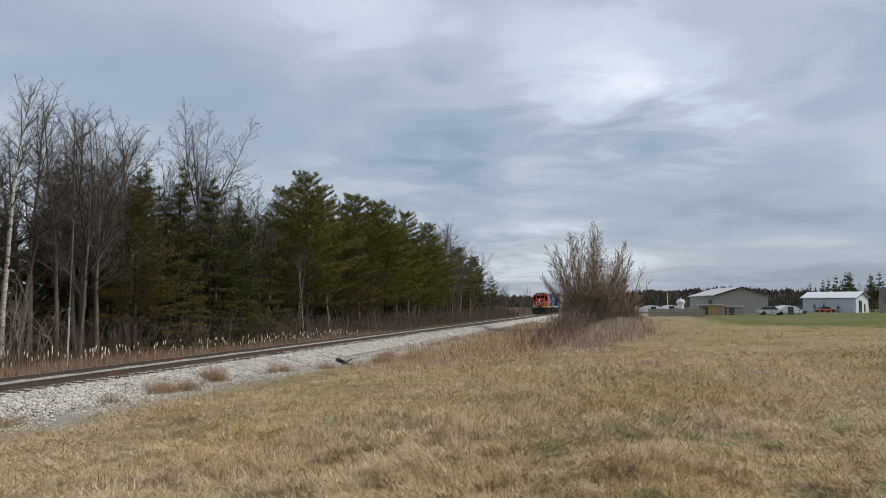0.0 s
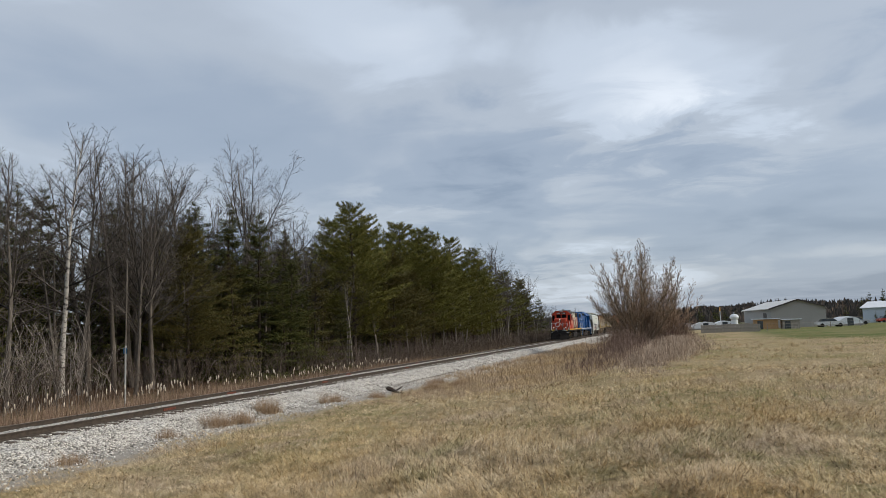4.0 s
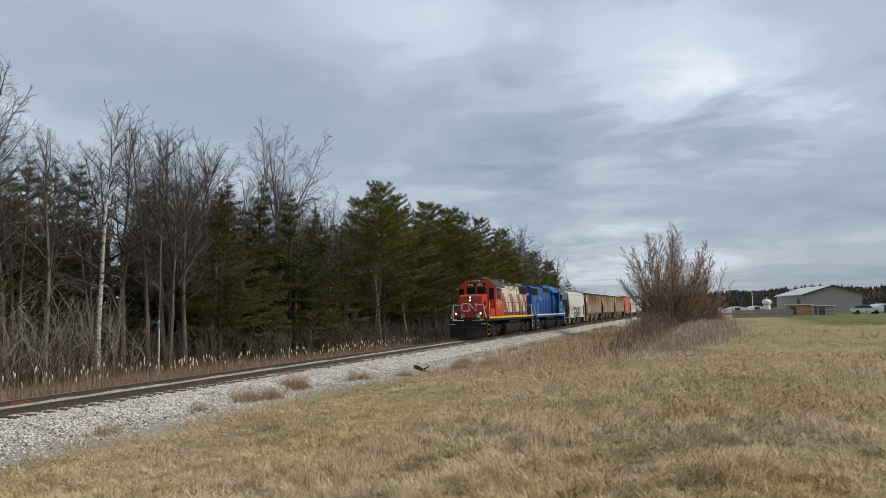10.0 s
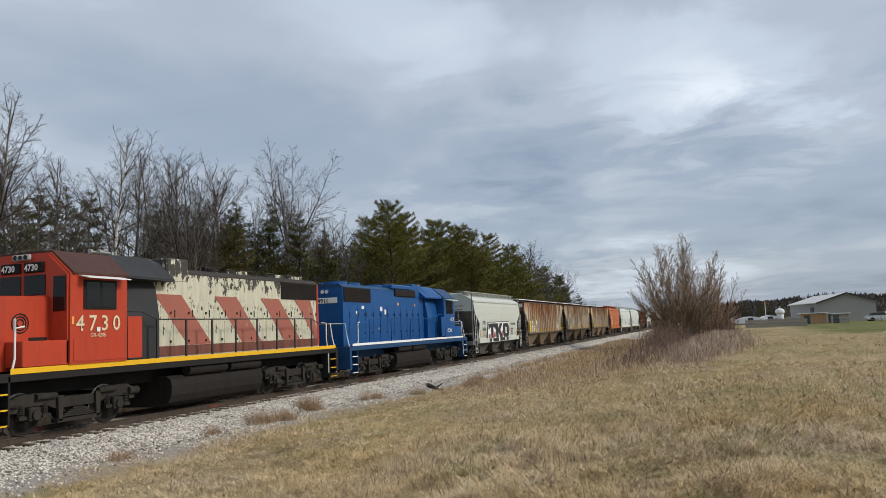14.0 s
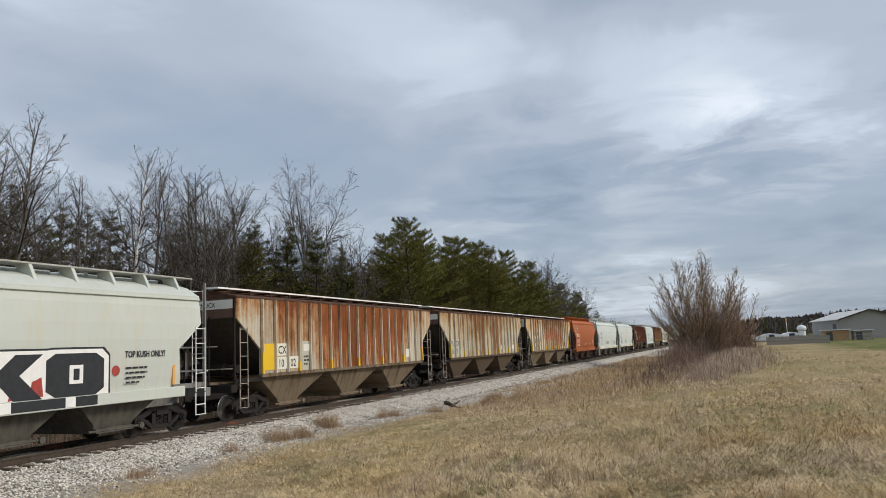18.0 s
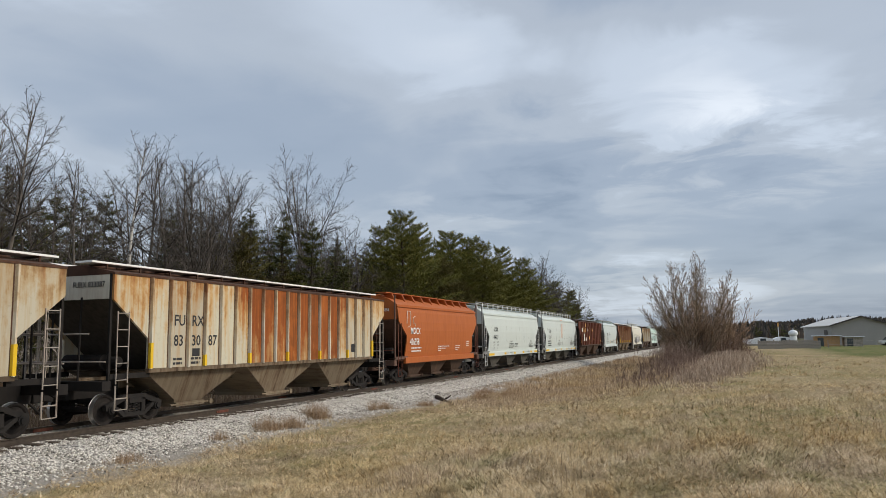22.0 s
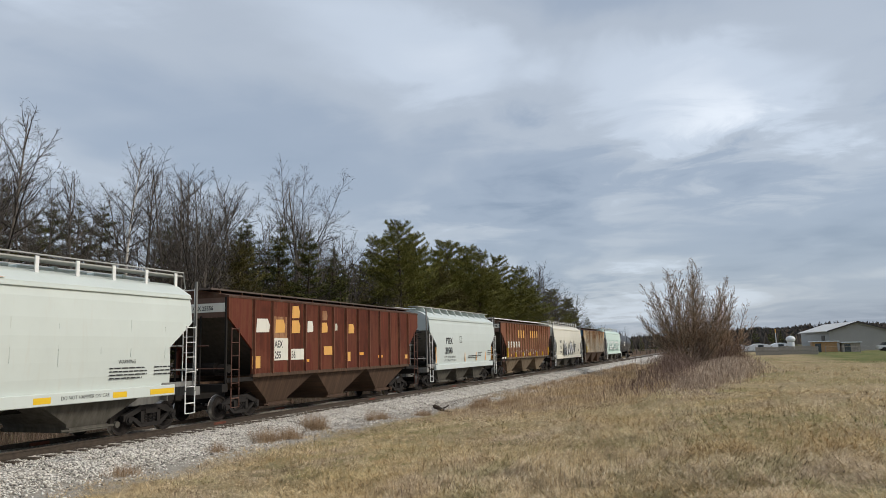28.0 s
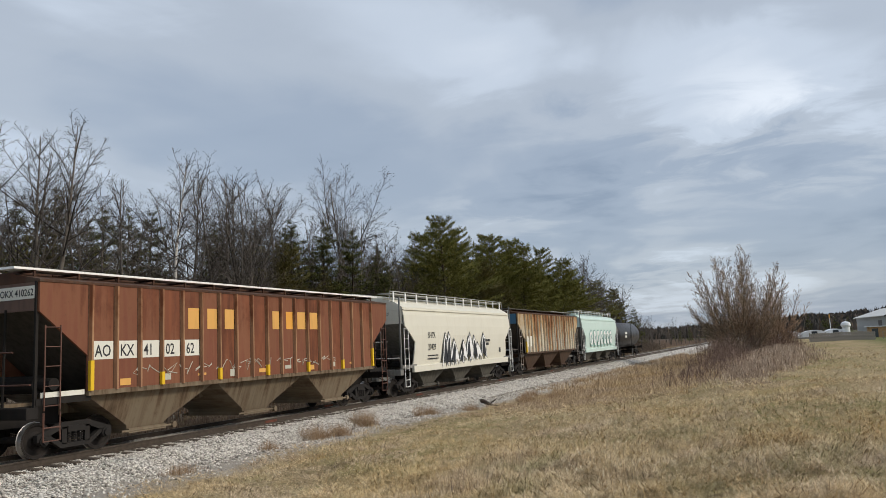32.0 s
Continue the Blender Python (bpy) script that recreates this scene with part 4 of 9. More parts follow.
    bm = boxes((-0.30, 0.30, -6.22, -6.118, 4.42, 4.58), bevel=0.03)
    lamp = part("lamp_housing", bm, GALV, eng)
    for x in (-0.18, 0.0, 0.18):
        bm = bmesh.new()
        disc(bm, (x, 4.50), 0.062, 1, -6.232, -6.215, 12)
        part("lamp_lens", bm, GLASS_DARK, lamp)
    # rear roof slope over the air-intake section
    bm = bmesh.new()
    rings = []
    for y, e, zt, xt in ((-4.04, 1.50, 4.70, 0.80), (-2.4, 1.36, 4.72, 0.74), (-1.72, 1.26, 4.62, 0.66)):
        rings.append([(-e, y, 4.06), (-xt, y, zt), (xt, y, zt), (e, y, 4.06), (e, y, 3.99), (-e, y, 3.99)])
    loft(bm, rings)
    part("intake_roof", bm, filter_mat, eng)
    bm = bmesh.new()
    prism(bm, [(-1.15, 1.68), (1.15, 1.68), (1.15, 2.9), (1.02, 3.75), (0.92, 4.0), (-0.92, 4.0), (-1.02, 3.75), (-1.15, 2.9)], 1, -4.06, -2.3)
    part("intake_housing", bm, filter_mat, eng)
    # equipment boxes beside the nose and under the cab window
    for s in (-1, 1):
        a, b = sorted((s * 0.93, s * 1.50))
        part("battery_box", boxes((a, b, -7.42, -5.95, 1.68, 2.31), bevel=0.02), cab_mat, eng)
    for s in (-1, 1):
        bm = boxes((min(s * 1.552, s * 1.566), max(s * 1.552, s * 1.566), -5.95, -4.15, 1.74, 2.32), (min(s * 1.552, s * 1.566), max(s * 1.552, s * 1.566), -4.06, -3.5, 1.74, 2.9), bevel=0.005)
        part("side_panel", bm, cab_mat, eng)
    # long hood
    bm = bmesh.new()
    prism(bm, [(-0.9, 1.60), (0.9, 1.60), (0.9, 4.32), (0.72, 4.47), (-0.72, 4.47), (-0.9, 4.32)], 1, -2.4, 7.95)
    hood = part("long_hood", bm, hood_mat, eng)
    # hood doors with latches
    door_low = finish(boxes((0.899, 0.915, -0.40, 0.40, 1.86, 3.40), bevel=0.004), "hood_door", hood_mat)
    latch = finish(boxes((0.915, 0.940, 0.30, 0.36, 2.1, 2.18)), "latch", UNDER)
    hinge = finish(boxes((0.915, 0.930, -0.37, -0.33, 2.9, 3.14)), "hinge", UNDER)
    for s in (0, 180):
        for k in range(11):
            d = part("hood_door", door_low, None, eng, at=pose(0, 0, 0, 0, 0, s) @ pose(0, (-1.85 + k * 0.88) * (1 if s == 0 else -1), 0))
            part("latch", latch, None, d)
            part("latch", latch, None, d, at=pose(0, 0, 0.9))
            part("hinge", hinge, None, d)
    for s in (-1, 1):
        bm = boxes((min(s * 0.899, s * 0.925), max(s * 0.899, s * 0.925), 4.98, 7.88, 3.62, 4.30))
        g = part("radiator_grille", bm, UNDER, eng, "dark louvred radiator intake")
        bm = bmesh.new()
        for k in range(9):
            z = 3.66 + k * 0.07
            box(bm, min(s * 0.925, s * 0.945), max(s * 0.925, s * 0.945), 5.02, 7.84, z, z + 0.03)
        part("louvre", bm, UNDER, g)
    bm = bmesh.new()
    prism(bm, [(-0.905, 4.29), (0.905, 4.29), (0.905, 4.325), (0.724, 4.476), (-0.724, 4.476), (-0.905, 4.325)], 1, -0.60, 7.955)
    part("hood_roof", bm, SOOT_ROOF if key == "loco" else roof_mat, eng, "soot-dark hood roof")
    # roof: turbo bulge, exhaust, fans, bell and horn
    part("blower_housing", boxes((-0.92, 0.92, -1.66, -0.62, 4.02, 4.78), bevel=0.04), hood_mat, eng)
    for y, z in ((-0.1, 4.80), (1.6, 4.74)):
        bm = bmesh.new()
        disc(bm, (0.0, y), 0.22, 2, 4.47, z, 14)
        part("exhaust_stack", bm, UNDER, eng)
    for y in (3.0, 5.6, 7.0):
        bm = bmesh.new()
        disc(bm, (0.0, y), 0.60, 2, 4.46, 4.62, 20)
        for k in range(6):
            a = k * math.pi / 6
            box(bm, -0.56, 0.56, y - 0.015, y + 0.015, 4.62, 4.64)
        part("roof_fan", bm, hood_mat, eng)
    grab = bmesh.new()
    tube(grab, [(0.78, 0, 4.43), (0.80, 0, 4.60), (0.80, 0.5, 4.60), (0.78, 0.5, 4.43)], 0.018, 4)
    grab = finish(grab, "grab_iron", body)
    for y in np.arange(0.4, 7.8, 1.25):
        part("grab_iron", grab, None, eng, at=pose(0, float(y), 0))
    bm = bmesh.new()
    for x, l in ((-0.12, 0.5), (0.0, 0.62), (0.12, 0.4)):
        tube(bm, [(x, -3.2, 4.85), (x, -3.2 - l, 4.87)], 0.03, 6)
        disc(bm, (x, 4.87), 0.07, 1, -3.2 - l - 0.06, -3.2 - l, 8)
    box(bm, -0.2, 0.2, -3.22, -3.14, 4.7, 4.88)
    part("air_horn", bm, GALV, eng)
    # hood rear headlight and board
    part("rear_lamp_box", boxes((-0.24, 0.24, 7.95, 8.03, 4.02, 4.22), bevel=0.03), hood_mat, eng)
    for x in (-0.11, 0.11):
        bm = bmesh.new()
        disc(bm, (x, 4.12), 0.085, 1, 8.03, 8.05, 14)
        part("rear_lamp", bm, LENS_OFF, eng, "unlit twin headlight")
    # fuel tank and air reservoirs
    bm = bmesh.new()
    prism(bm, [(-1.36, 0.80), (-1.30, 1.0), (-1.1, 1.10), (1.1, 1.10), (1.30, 1.0), (1.36, 0.80), (1.34, 0.52), (1.22, 0.30), (1.0, 0.17), (-1.0, 0.17), (-1.22, 0.30), (-1.34, 0.52)], 1, -2.0, 2.9)
    part("fuel_tank", bm, UNDER, eng, "black dusty fuel tank")
    for s in (-1, 1):
        bm = bmesh.new()
        disc(bm, (s * 1.25, 1.24), 0.17, 1, -1.2, 0.75, 14)
        disc(bm, (s * 1.25, 1.24), 0.17, 1, 0.95, 2.75, 14)
        part("air_reservoir", bm, UNDER, eng)
    # handrails
    for s in (-1, 1):
        bm = bmesh.new()
        tube(bm, [(s * 1.46, -4.1, 3.05), (s * 1.46, -3.4, 3.05), (s * 1.46, -2.75, 2.82), (s * 1.46, 6.35, 2.82), (s * 1.46, 7.0, 2.60), (s * 1.46, 7.75, 2.60)], 0.022, 5)
        hr = part("handrail", bm, rail_mat, eng)
        post = finish(boxes((-0.018, 0.018, -0.035, 0.035, 1.50, 2.82)), "stanchion", rail_mat)
        for k in range(8):
            part("stanchion", post, None, hr, at=pose(s * 1.46, -2.75 + k * 1.3, 0))
    for sy in (-1, 1):
        for s in (-1, 1):
            bm = bmesh.new()
            y = sy * 8.42
            tube(bm, [(s * 1.46, sy * 7.74, 0.52), (s * 1.46, sy * 7.74, 1.35), (s * 1.46, sy * 7.60, 1.9), (s * 1.46, sy * 7.60, 2.62), (s * 1.40, sy * 7.3, 2.66)], 0.024, 6)
            tube(bm, [(s * 1.46, y, 0.52), (s * 1.46, y, 1.35), (s * 1.30, y, 2.0), (s * 1.22, y, 2.60), (s * 0.45, y, 2.62)], 0.024, 6)
            part("end_rail", bm, end_rail_mat, eng, "bent corner handrail")
        for x in (-1.1, -0.45, 0.45, 1.1):
            part("end_post", boxes((x - 0.03, x + 0.03, sy * 8.42 - 0.02, sy * 8.42 + 0.02, 1.5, 2.62)), rail_mat, eng)
    bm = boxes((-1.2, -0.35, -8.62, -8.58, 1.42, 1.46), (0.35, 1.2, -8.62, -8.58, 1.42, 1.46))
    tube(bm, [(1.45, -8.6, 1.15), (1.05, -8.62, 1.15)], 0.02, 5)
    tube(bm, [(-1.45, -8.6, 1.15), (-1.05, -8.62, 1.15)], 0.02, 5)
    part("uncoupling_lever", bm, RAIL_WHITE, eng)
    add_trucks(eng, 5.42, loco_truck_mesh(truck_mat), LOCO_WHEEL, 1.37, 0.508, key)
    add_couplers(eng, 9.02)
    return eng


SOOT_ROOF = paint("sooty_peeling_roof", (0.05, 0.046, 0.042), chips=(0.40, 0.39, 0.32), dirt=(0.025, 0.022, 0.02), wear=0.5, grime=0.5, rough=0.8, spec=0.15)
LOCO_TRUCK_MAT = paint("dusty_locomotive_truck", (0.026, 0.024, 0.022), dirt=(0.066, 0.058, 0.049), wear=0.15, grime=0.7, rough=0.9, spec=0.12)
LOCO_FRAME_MAT = paint("black_locomotive_frame", (0.018, 0.017, 0.017), dirt=(0.045, 0.038, 0.033), wear=0.2, grime=0.4, rough=0.75, spec=0.15)


def hood_striped_material():
    """Cream paint peeling off a dark primer, above a faded red foot."""
    t = Tree("peeling_cream_paint")
    peel = t.noise(2.6, 8, 0.72, t.mapped((1, 1.6, 0.8), (2, 1, 5)))
    run = t.noise(1.6, 6, 0.65, t.mapped((1, 5.0, 0.5), (3, 3, 3)))
    sep = t.node("ShaderNodeSeparateXYZ")
    t.put(t.obj, sep.inputs[0])
    high = t.ramp(t.calc("DIVIDE", t.calc("SUBTRACT", sep.outputs[2], 1.6), 3.0), ((0.66, 0.0), (0.95, 0.17)))
    k = t.calc("ADD", peel, high)
    col = t.mix(t.ramp(run, ((0.4, 0.0), (0.75, 0.6))), (0.58, 0.58, 0.47), (0.32, 0.28, 0.19))
    col = t.mix(t.ramp(k, ((0.605, 0.0), (0.625, 1.0))), col, (0.055, 0.052, 0.048))
    col = t.mix(t.ramp(t.noise(5.0, 6, 0.7), ((0.60, 0.0), (0.72, 0.5))), col, (0.22, 0.12, 0.06))
    return t.done(col, 0.7, 0.0, peel, 0.01, 0.3, 0.004)


def stripe_red_material():
    t = Tree("faded_red_stripe")
    peel = t.noise(3.2, 8, 0.72, t.mapped((1, 1.6, 0.8), (7, 1, 2)))
    col = t.mix(t.ramp(t.noise(1.5, 6, 0.6, t.mapped((1, 4, 0.6))), ((0.35, 0.0), (0.75, 0.7))), (0.36, 0.115, 0.085), (0.26, 0.13, 0.10))
    col = t.mix(t.ramp(peel, ((0.62, 0.0), (0.66, 0.8))), col, (0.42, 0.40, 0.36))
    return t.done(col, 0.7, 0.0, peel, 0.008, 0.3, 0.004)


RED_CAB = paint("orange_red_cab_paint", (0.42, 0.047, 0.018), chips=(0.20, 0.035, 0.025), dirt=(0.13, 0.035, 0.025), wear=0.3, grime=0.45, rough=0.45)
NUMBER_CREAM = paint("cream_number_paint", (0.66, 0.56, 0.38), chips=(0.30, 0.06, 0.03), wear=0.3, grime=0.2)
CREAM = hood_striped_material()
STRIPE = stripe_red_material()
FOOT_RED = paint("scuffed_brown_foot_paint", (0.17, 0.062, 0.045), chips=(0.45, 0.43, 0.38), dirt=(0.05, 0.035, 0.03), wear=0.45, grime=0.7, rough=0.7)
DARK_ROOF = paint("dark_brown_roof_paint", (0.070, 0.034, 0.028), wear=0.3, grime=0.3, rough=0.65, dirt=(0.05, 0.04, 0.035), spec=0.2)
GREY_FILTER = paint("charcoal_filter_paint", (0.028, 0.030, 0.034), wear=0.2, grime=0.2, rough=0.6, dirt=(0.06, 0.055, 0.05))
BLUE = paint("deep_blue_paint", (0.005, 0.072, 0.245), chips=(0.02, 0.05, 0.12), dirt=(0.012, 0.045, 0.11), wear=0.3, grime=0.35, rough=0.36)
BLUE_DARK = paint("sooty_blue_roof", (0.008, 0.055, 0.15), dirt=(0.015, 0.018, 0.022), wear=0.35, grime=0.6, rough=0.5)
YELLOW_SILL = paint("yellow_walkway_edge", (0.74, 0.43, 0.012), chips=(0.25, 0.14, 0.04), wear=0.25, grime=0.25)
WHITE_SILL = paint("white_walkway_edge", (0.78, 0.79, 0.80), chips=(0.2, 0.22, 0.25), wear=0.15, grime=0.15)
BLACK_RAIL = paint("black_handrail", (0.03, 0.03, 0.03), wear=0.2, grime=0.2)

TRAIN = []


def red_locomotive():
    e = locomotive("red-orange diesel locomotive with peeling cream hood and red diagonal stripes", CREAM, RED_CAB, RED_CAB, DARK_ROOF, GREY_FILTER, YELLOW_SILL, BLACK_RAIL, RAIL_WHITE, LOCO_FRAME_MAT, LOCO_TRUCK_MAT, CREAM, YELLOW_SILL)
    # diagonal stripes on the hood, faded red band at its foot
    for y in (-2.25, 0.75, 3.55, 6.0):
        bm = bmesh.new()
        w = 1.25
        pts = [(y, 3.62), (y + w, 3.62), (y + w + 1.55, 2.02), (y + 1.55, 2.02)]
        pts = [(min(p, 7.9), z) for p, z in pts]
        prism(bm, pts, 0, 0.917, 0.921)
        part("stripe", bm, STRIPE, e, "broad faded red diagonal stripe")
    part("end_strip", boxes((0.918, 0.926, 7.78, 7.93, 1.72, 4.29)), RED_CAB, e, "bright red edge at the hood's end")
    part("foot_band", boxes((0.917, 0.921, -2.28, 7.9, 1.70, 2.01)), FOOT_RED, e, "scuffed red band along the hood's foot")
    for k, c in enumerate("4730"):
        write(e, c, 0.58, 1.572, -5.90 + k * 0.42, 2.53, NUMBER_CREAM, 0.004, 1.0, label="cream cab number")
    write(e, "GR-420b", 0.15, 1.572, -5.42, 2.36, NUMBER_CREAM, 0.0, 1.0)
    part("maker_plate", boxes((1.567, 1.574, -5.20, -5.08, 2.50, 2.62)), WHITE_PAINT, e)
    # number boards, both sides of the windscreen top
    for x in (-0.70, 0.10):
        write(e, "4730", 0.24, 0, 0, 0, WHITE_PAINT, 0.006, 0.98, at=pose(x, -6.184, 4.14, 90, 0, 0))
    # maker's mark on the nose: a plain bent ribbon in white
    bm = bmesh.new()
    tube(bm, [(-0.18, -7.885, 2.72), (-0.62, -7.885, 2.72), (-0.70, -7.885, 2.62), (-0.70, -7.885, 2.22), (-0.62, -7.885, 2.14), (-0.2, -7.885, 2.14)], 0.045, 4)
    tube(bm, [(-0.12, -7.885, 2.14), (-0.12, -7.885, 2.72), (0.45, -7.885, 2.14), (0.45, -7.885, 2.72)], 0.045, 4)
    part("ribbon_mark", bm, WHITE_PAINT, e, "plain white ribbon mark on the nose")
    # lit headlights: a pair in the nose, ditch lights on the pilot
    part("lamp_housing", boxes((-0.17, 0.17, -7.95, -7.80, 2.86, 3.30), bevel=0.03), DARK_ROOF, e)
    for z in (2.97, 3.19):
        bm = bmesh.new()
        disc(bm, (0.0, z), 0.062, 1, -7.985, -7.95, 14)
        part("headlight", bm, HEADLIGHT, e, "lit nose headlight")
    for x in (-0.98, 0.98):
        bm = bmesh.new()
        disc(bm, (x, 1.95), 0.13, 1, -8.52, -8.42, 14)
        part("lamp_housing", bm, UNDER, e)
        bm = bmesh.new()
        disc(bm, (x, 1.95), 0.070, 1, -8.545, -8.52, 14)
        part("ditch_light", bm, HEADLIGHT, e, "lit ditch light")
    for x in (-1.28, 0.95):
        part("sill_patch", boxes((x, x + 0.33, -8.565, -8.552, 1.42, 1.55)), YELLOW_SILL, e, "yellow safety patch")
    # details: class lamp, cab mirror, fire label, grilles, door
    part("placard", boxes((1.42, 1.50, -7.62, -7.60, 2.55, 2.85), bevel=0.01), WHITE_PAINT, e, "white placard by the steps")
    part("warning_label", boxes((1.556, 1.560, -6.02, -5.95, 2.7, 2.9)), ORANGE_PAINT, e)
    bm = bmesh.new()
    for k in range(3):
        n = 12
        tube(bm, [(0.925, -7.0 + (0.10 + 0.07 * k) * math.cos(a * math.tau / n), 2.75 + (0.10 + 0.07 * k) * math.sin(a * math.tau / n)) for a in range(n + 1)], 0.02, 4)
    part("hand_brake_wheel", bm, LOCO_FRAME_MAT, e)
    part("front_grille", boxes((0.922, 0.93, -6.75, -6.2, 1.75, 2.4)), UNDER, e)
    part("jumper_box", boxes((0.5, 0.75, -7.95, -7.86, 1.62, 1.9), (-0.75, -0.5, -7.95, -7.86, 1.62, 1.9)), LENS_OFF, e)
    return e


def blue_locomotive():
    e = locomotive("deep blue diesel locomotive with white walkway edge running long hood first", BLUE, BLUE, BLUE, BLUE_DARK, BLUE, WHITE_SILL, BLUE, RAIL_WHITE, BLUE_DARK, LOCO_TRUCK_MAT, BLUE, WHITE_SILL, "turned")
    # its own +y end leads; writing goes on its -x side
    flip = pose(0, 0, 0, 0, 0, 180)
    def side(text, size, y, z, x=1.572, **kw):
        return write(e, text, size, 0, 0, 0, WHITE_PAINT, at=flip @ on_side(x, y, z), **kw)
    side("4911", 0.34, 5.15, 2.62, bold=0.006)
    # number board at the hood end
    part("number_board", boxes((-0.62, 0.62, 7.952, 7.985, 3.58, 3.84), bevel=0.02), WHITE_PAINT, e, "white number board on the hood end")
    write(e, "4911", 0.26, 0, 0, 0, BLACK_PAINT, 0.008, 1.1, at=flip @ pose(-0.40, -7.990, 3.62, 90, 0, 0))
    part("dynamic_brake_intake", boxes((-0.985, -0.895, -0.95, 1.95, 4.02, 4.40), bevel=0.04), UNDER, e, "dark brake-cooling intake")
    part("roof_blister", boxes((-0.94, 0.94, -1.2, 2.3, 4.40, 4.66), bevel=0.06), BLUE, e)
    part("cab_grille", boxes((-0.93, -0.899, -3.85, -2.55, 3.70, 4.42)), UNDER, e, "dark air-intake screen")
    rnd = random.Random(4)
    for y, z, w, h, mat in ((5.9, 3.30, 0.28, 0.16, WHITE_PAINT), (3.75, 3.22, 0.26, 0.22, WHITE_PAINT), (3.25, 3.05, 0.2, 0.25, WHITE_PAINT), (1.55, 3.55, 0.16, 0.14, ORANGE_PAINT), (-0.9, 3.52, 0.16, 0.14, ORANGE_PAINT), (6.6, 3.0, 0.12, 0.2, WHITE_PAINT), (4.1, 2.28, 0.10, 0.10, ORANGE_PAINT)):
        part("service_label", boxes((-0.925, -0.918, y - w / 2, y + w / 2, z, z + h)), mat, e)
    bm = bmesh.new()
    tube(bm, [(-1.575, -4.85, 1.98), (-1.575, -4.6, 1.98), (-1.575, -4.55, 2.05), (-1.575, -4.55, 2.12), (-1.575, -4.9, 2.16)], 0.03, 4)
    tube(bm, [(-1.575, -5.0, 1.98), (-1.575, -5.0, 2.16), (-1.575, -5.25, 1.98), (-1.575, -5.25, 2.16)], 0.03, 4)
    part("ribbon_mark", bm, WHITE_PAINT, e, "plain white ribbon mark below the cab")
    part("white_edge", boxes((-0.95, -0.925, -6.12, -5.9, 2.0, 3.3)), WHITE_SILL, e)
    return e


def place(car, a, b, turn=0):
    TRAIN.append((car, (a + b) / 2, turn))
    return car


place(red_locomotive(), -9.42, 8.62)
place(blue_locomotive(), 8.78, 26.92, 180)


# ---------------------------------------------------------------- freight cars, in train order
GREY_SIDE = paint("pale_grey_car_paint", (0.50, 0.535, 0.50), chips=(0.36, 0.25, 0.14), dirt=(0.52, 0.42, 0.20), wear=0.12, grime=0.42, rough=0.5)
WHITE_SIDE = paint("greenish_white_car_paint", (0.555, 0.605, 0.575), chips=(0.42, 0.36, 0.28), dirt=(0.50, 0.44, 0.36), wear=0.08, grime=0.22, rough=0.45)
CREAM_SIDE = paint("cream_car_paint", (0.64, 0.62, 0.53), chips=(0.36, 0.28, 0.18), dirt=(0.50, 0.44, 0.32), wear=0.12, grime=0.3, rough=0.5)
MINT_SIDE = paint("mint_white_car_paint", (0.53, 0.66, 0.61), dirt=(0.48, 0.48, 0.40), wear=0.1, grime=0.2, rough=0.5)
COOL_SIDE = paint("cool_grey_car_paint", (0.52, 0.575, 0.56), chips=(0.40, 0.30, 0.2), dirt=(0.52, 0.49, 0.42), wear=0.1, grime=0.18, rough=0.5)
ORANGE_SIDE = paint("red_oxide_car_paint", (0.40, 0.108, 0.022), chips=(0.20, 0.05, 0.03), dirt=(0.24, 0.075, 0.035), wear=0.25, grime=0.5, rough=0.55)
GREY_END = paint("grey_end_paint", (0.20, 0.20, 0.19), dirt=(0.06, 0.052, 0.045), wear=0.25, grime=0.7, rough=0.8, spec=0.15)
# slope sheets of the ribbed cars: shade painted in, with rust chips
SHADED_END = paint("shaded_end_paint", (0.085, 0.074, 0.062), dirt=(0.024, 0.020, 0.018), chips=(0.12, 0.06, 0.035), wear=0.3, grime=0.6, rough=0.85, spec=0.1)
BLUE_END = paint("blue_end_paint", (0.05, 0.14, 0.24), wear=0.3, grime=0.4)
BAY_GREY = paint("dusty_grey_bay", (0.10, 0.094, 0.08), dirt=(0.032, 0.027, 0.022), wear=0.3, grime=0.85, rough=0.85, spec=0.12)
BAY_TAN = panel_steel("dusty_tan_bay", (0.22, 0.175, 0.12), (0.095, 0.052, 0.026), (0.030, 0.020, 0.014), 0.66, (0.14, 0.095, 0.06), 2.2)
BAY_BROWN = panel_steel("dark_brown_bay", (0.072, 0.045, 0.031), (0.068, 0.031, 0.019), (0.045, 0.025, 0.018), 0.45, (0.13, 0.08, 0.05), 5.2)
BAY_RUSTED = panel_steel("rust_brown_bay", (0.095, 0.072, 0.05), (0.07, 0.038, 0.022), (0.03, 0.019, 0.014), 0.6, (0.12, 0.08, 0.05), 8.2)
ROOF_BROWN = panel_steel("dirty_brown_roof", (0.13, 0.105, 0.085), (0.12, 0.055, 0.03), (0.055, 0.03, 0.022), 0.5, (0.10, 0.07, 0.05), 6.2)


def side_set(name, pale, rust_a, rust_b, seed, ochre=(0.46, 0.29, 0.12)):
    """Panel paints of one car: p pale, h half rusted, r rusted, d deep rust, e end gussets."""
    return {c: panel_steel(name + "_" + word, pale, rust_a, b, amount, ochre, seed + i)
            for i, (c, word, amount, b) in enumerate((("p", "pale", 0.20, rust_b), ("h", "half_rusted", 0.46, rust_b), ("r", "rusted", 0.84, rust_b), ("d", "deep_rust", 1.0, tuple(0.6 * v for v in rust_b)), ("e", "end", 0.20, rust_b)))}


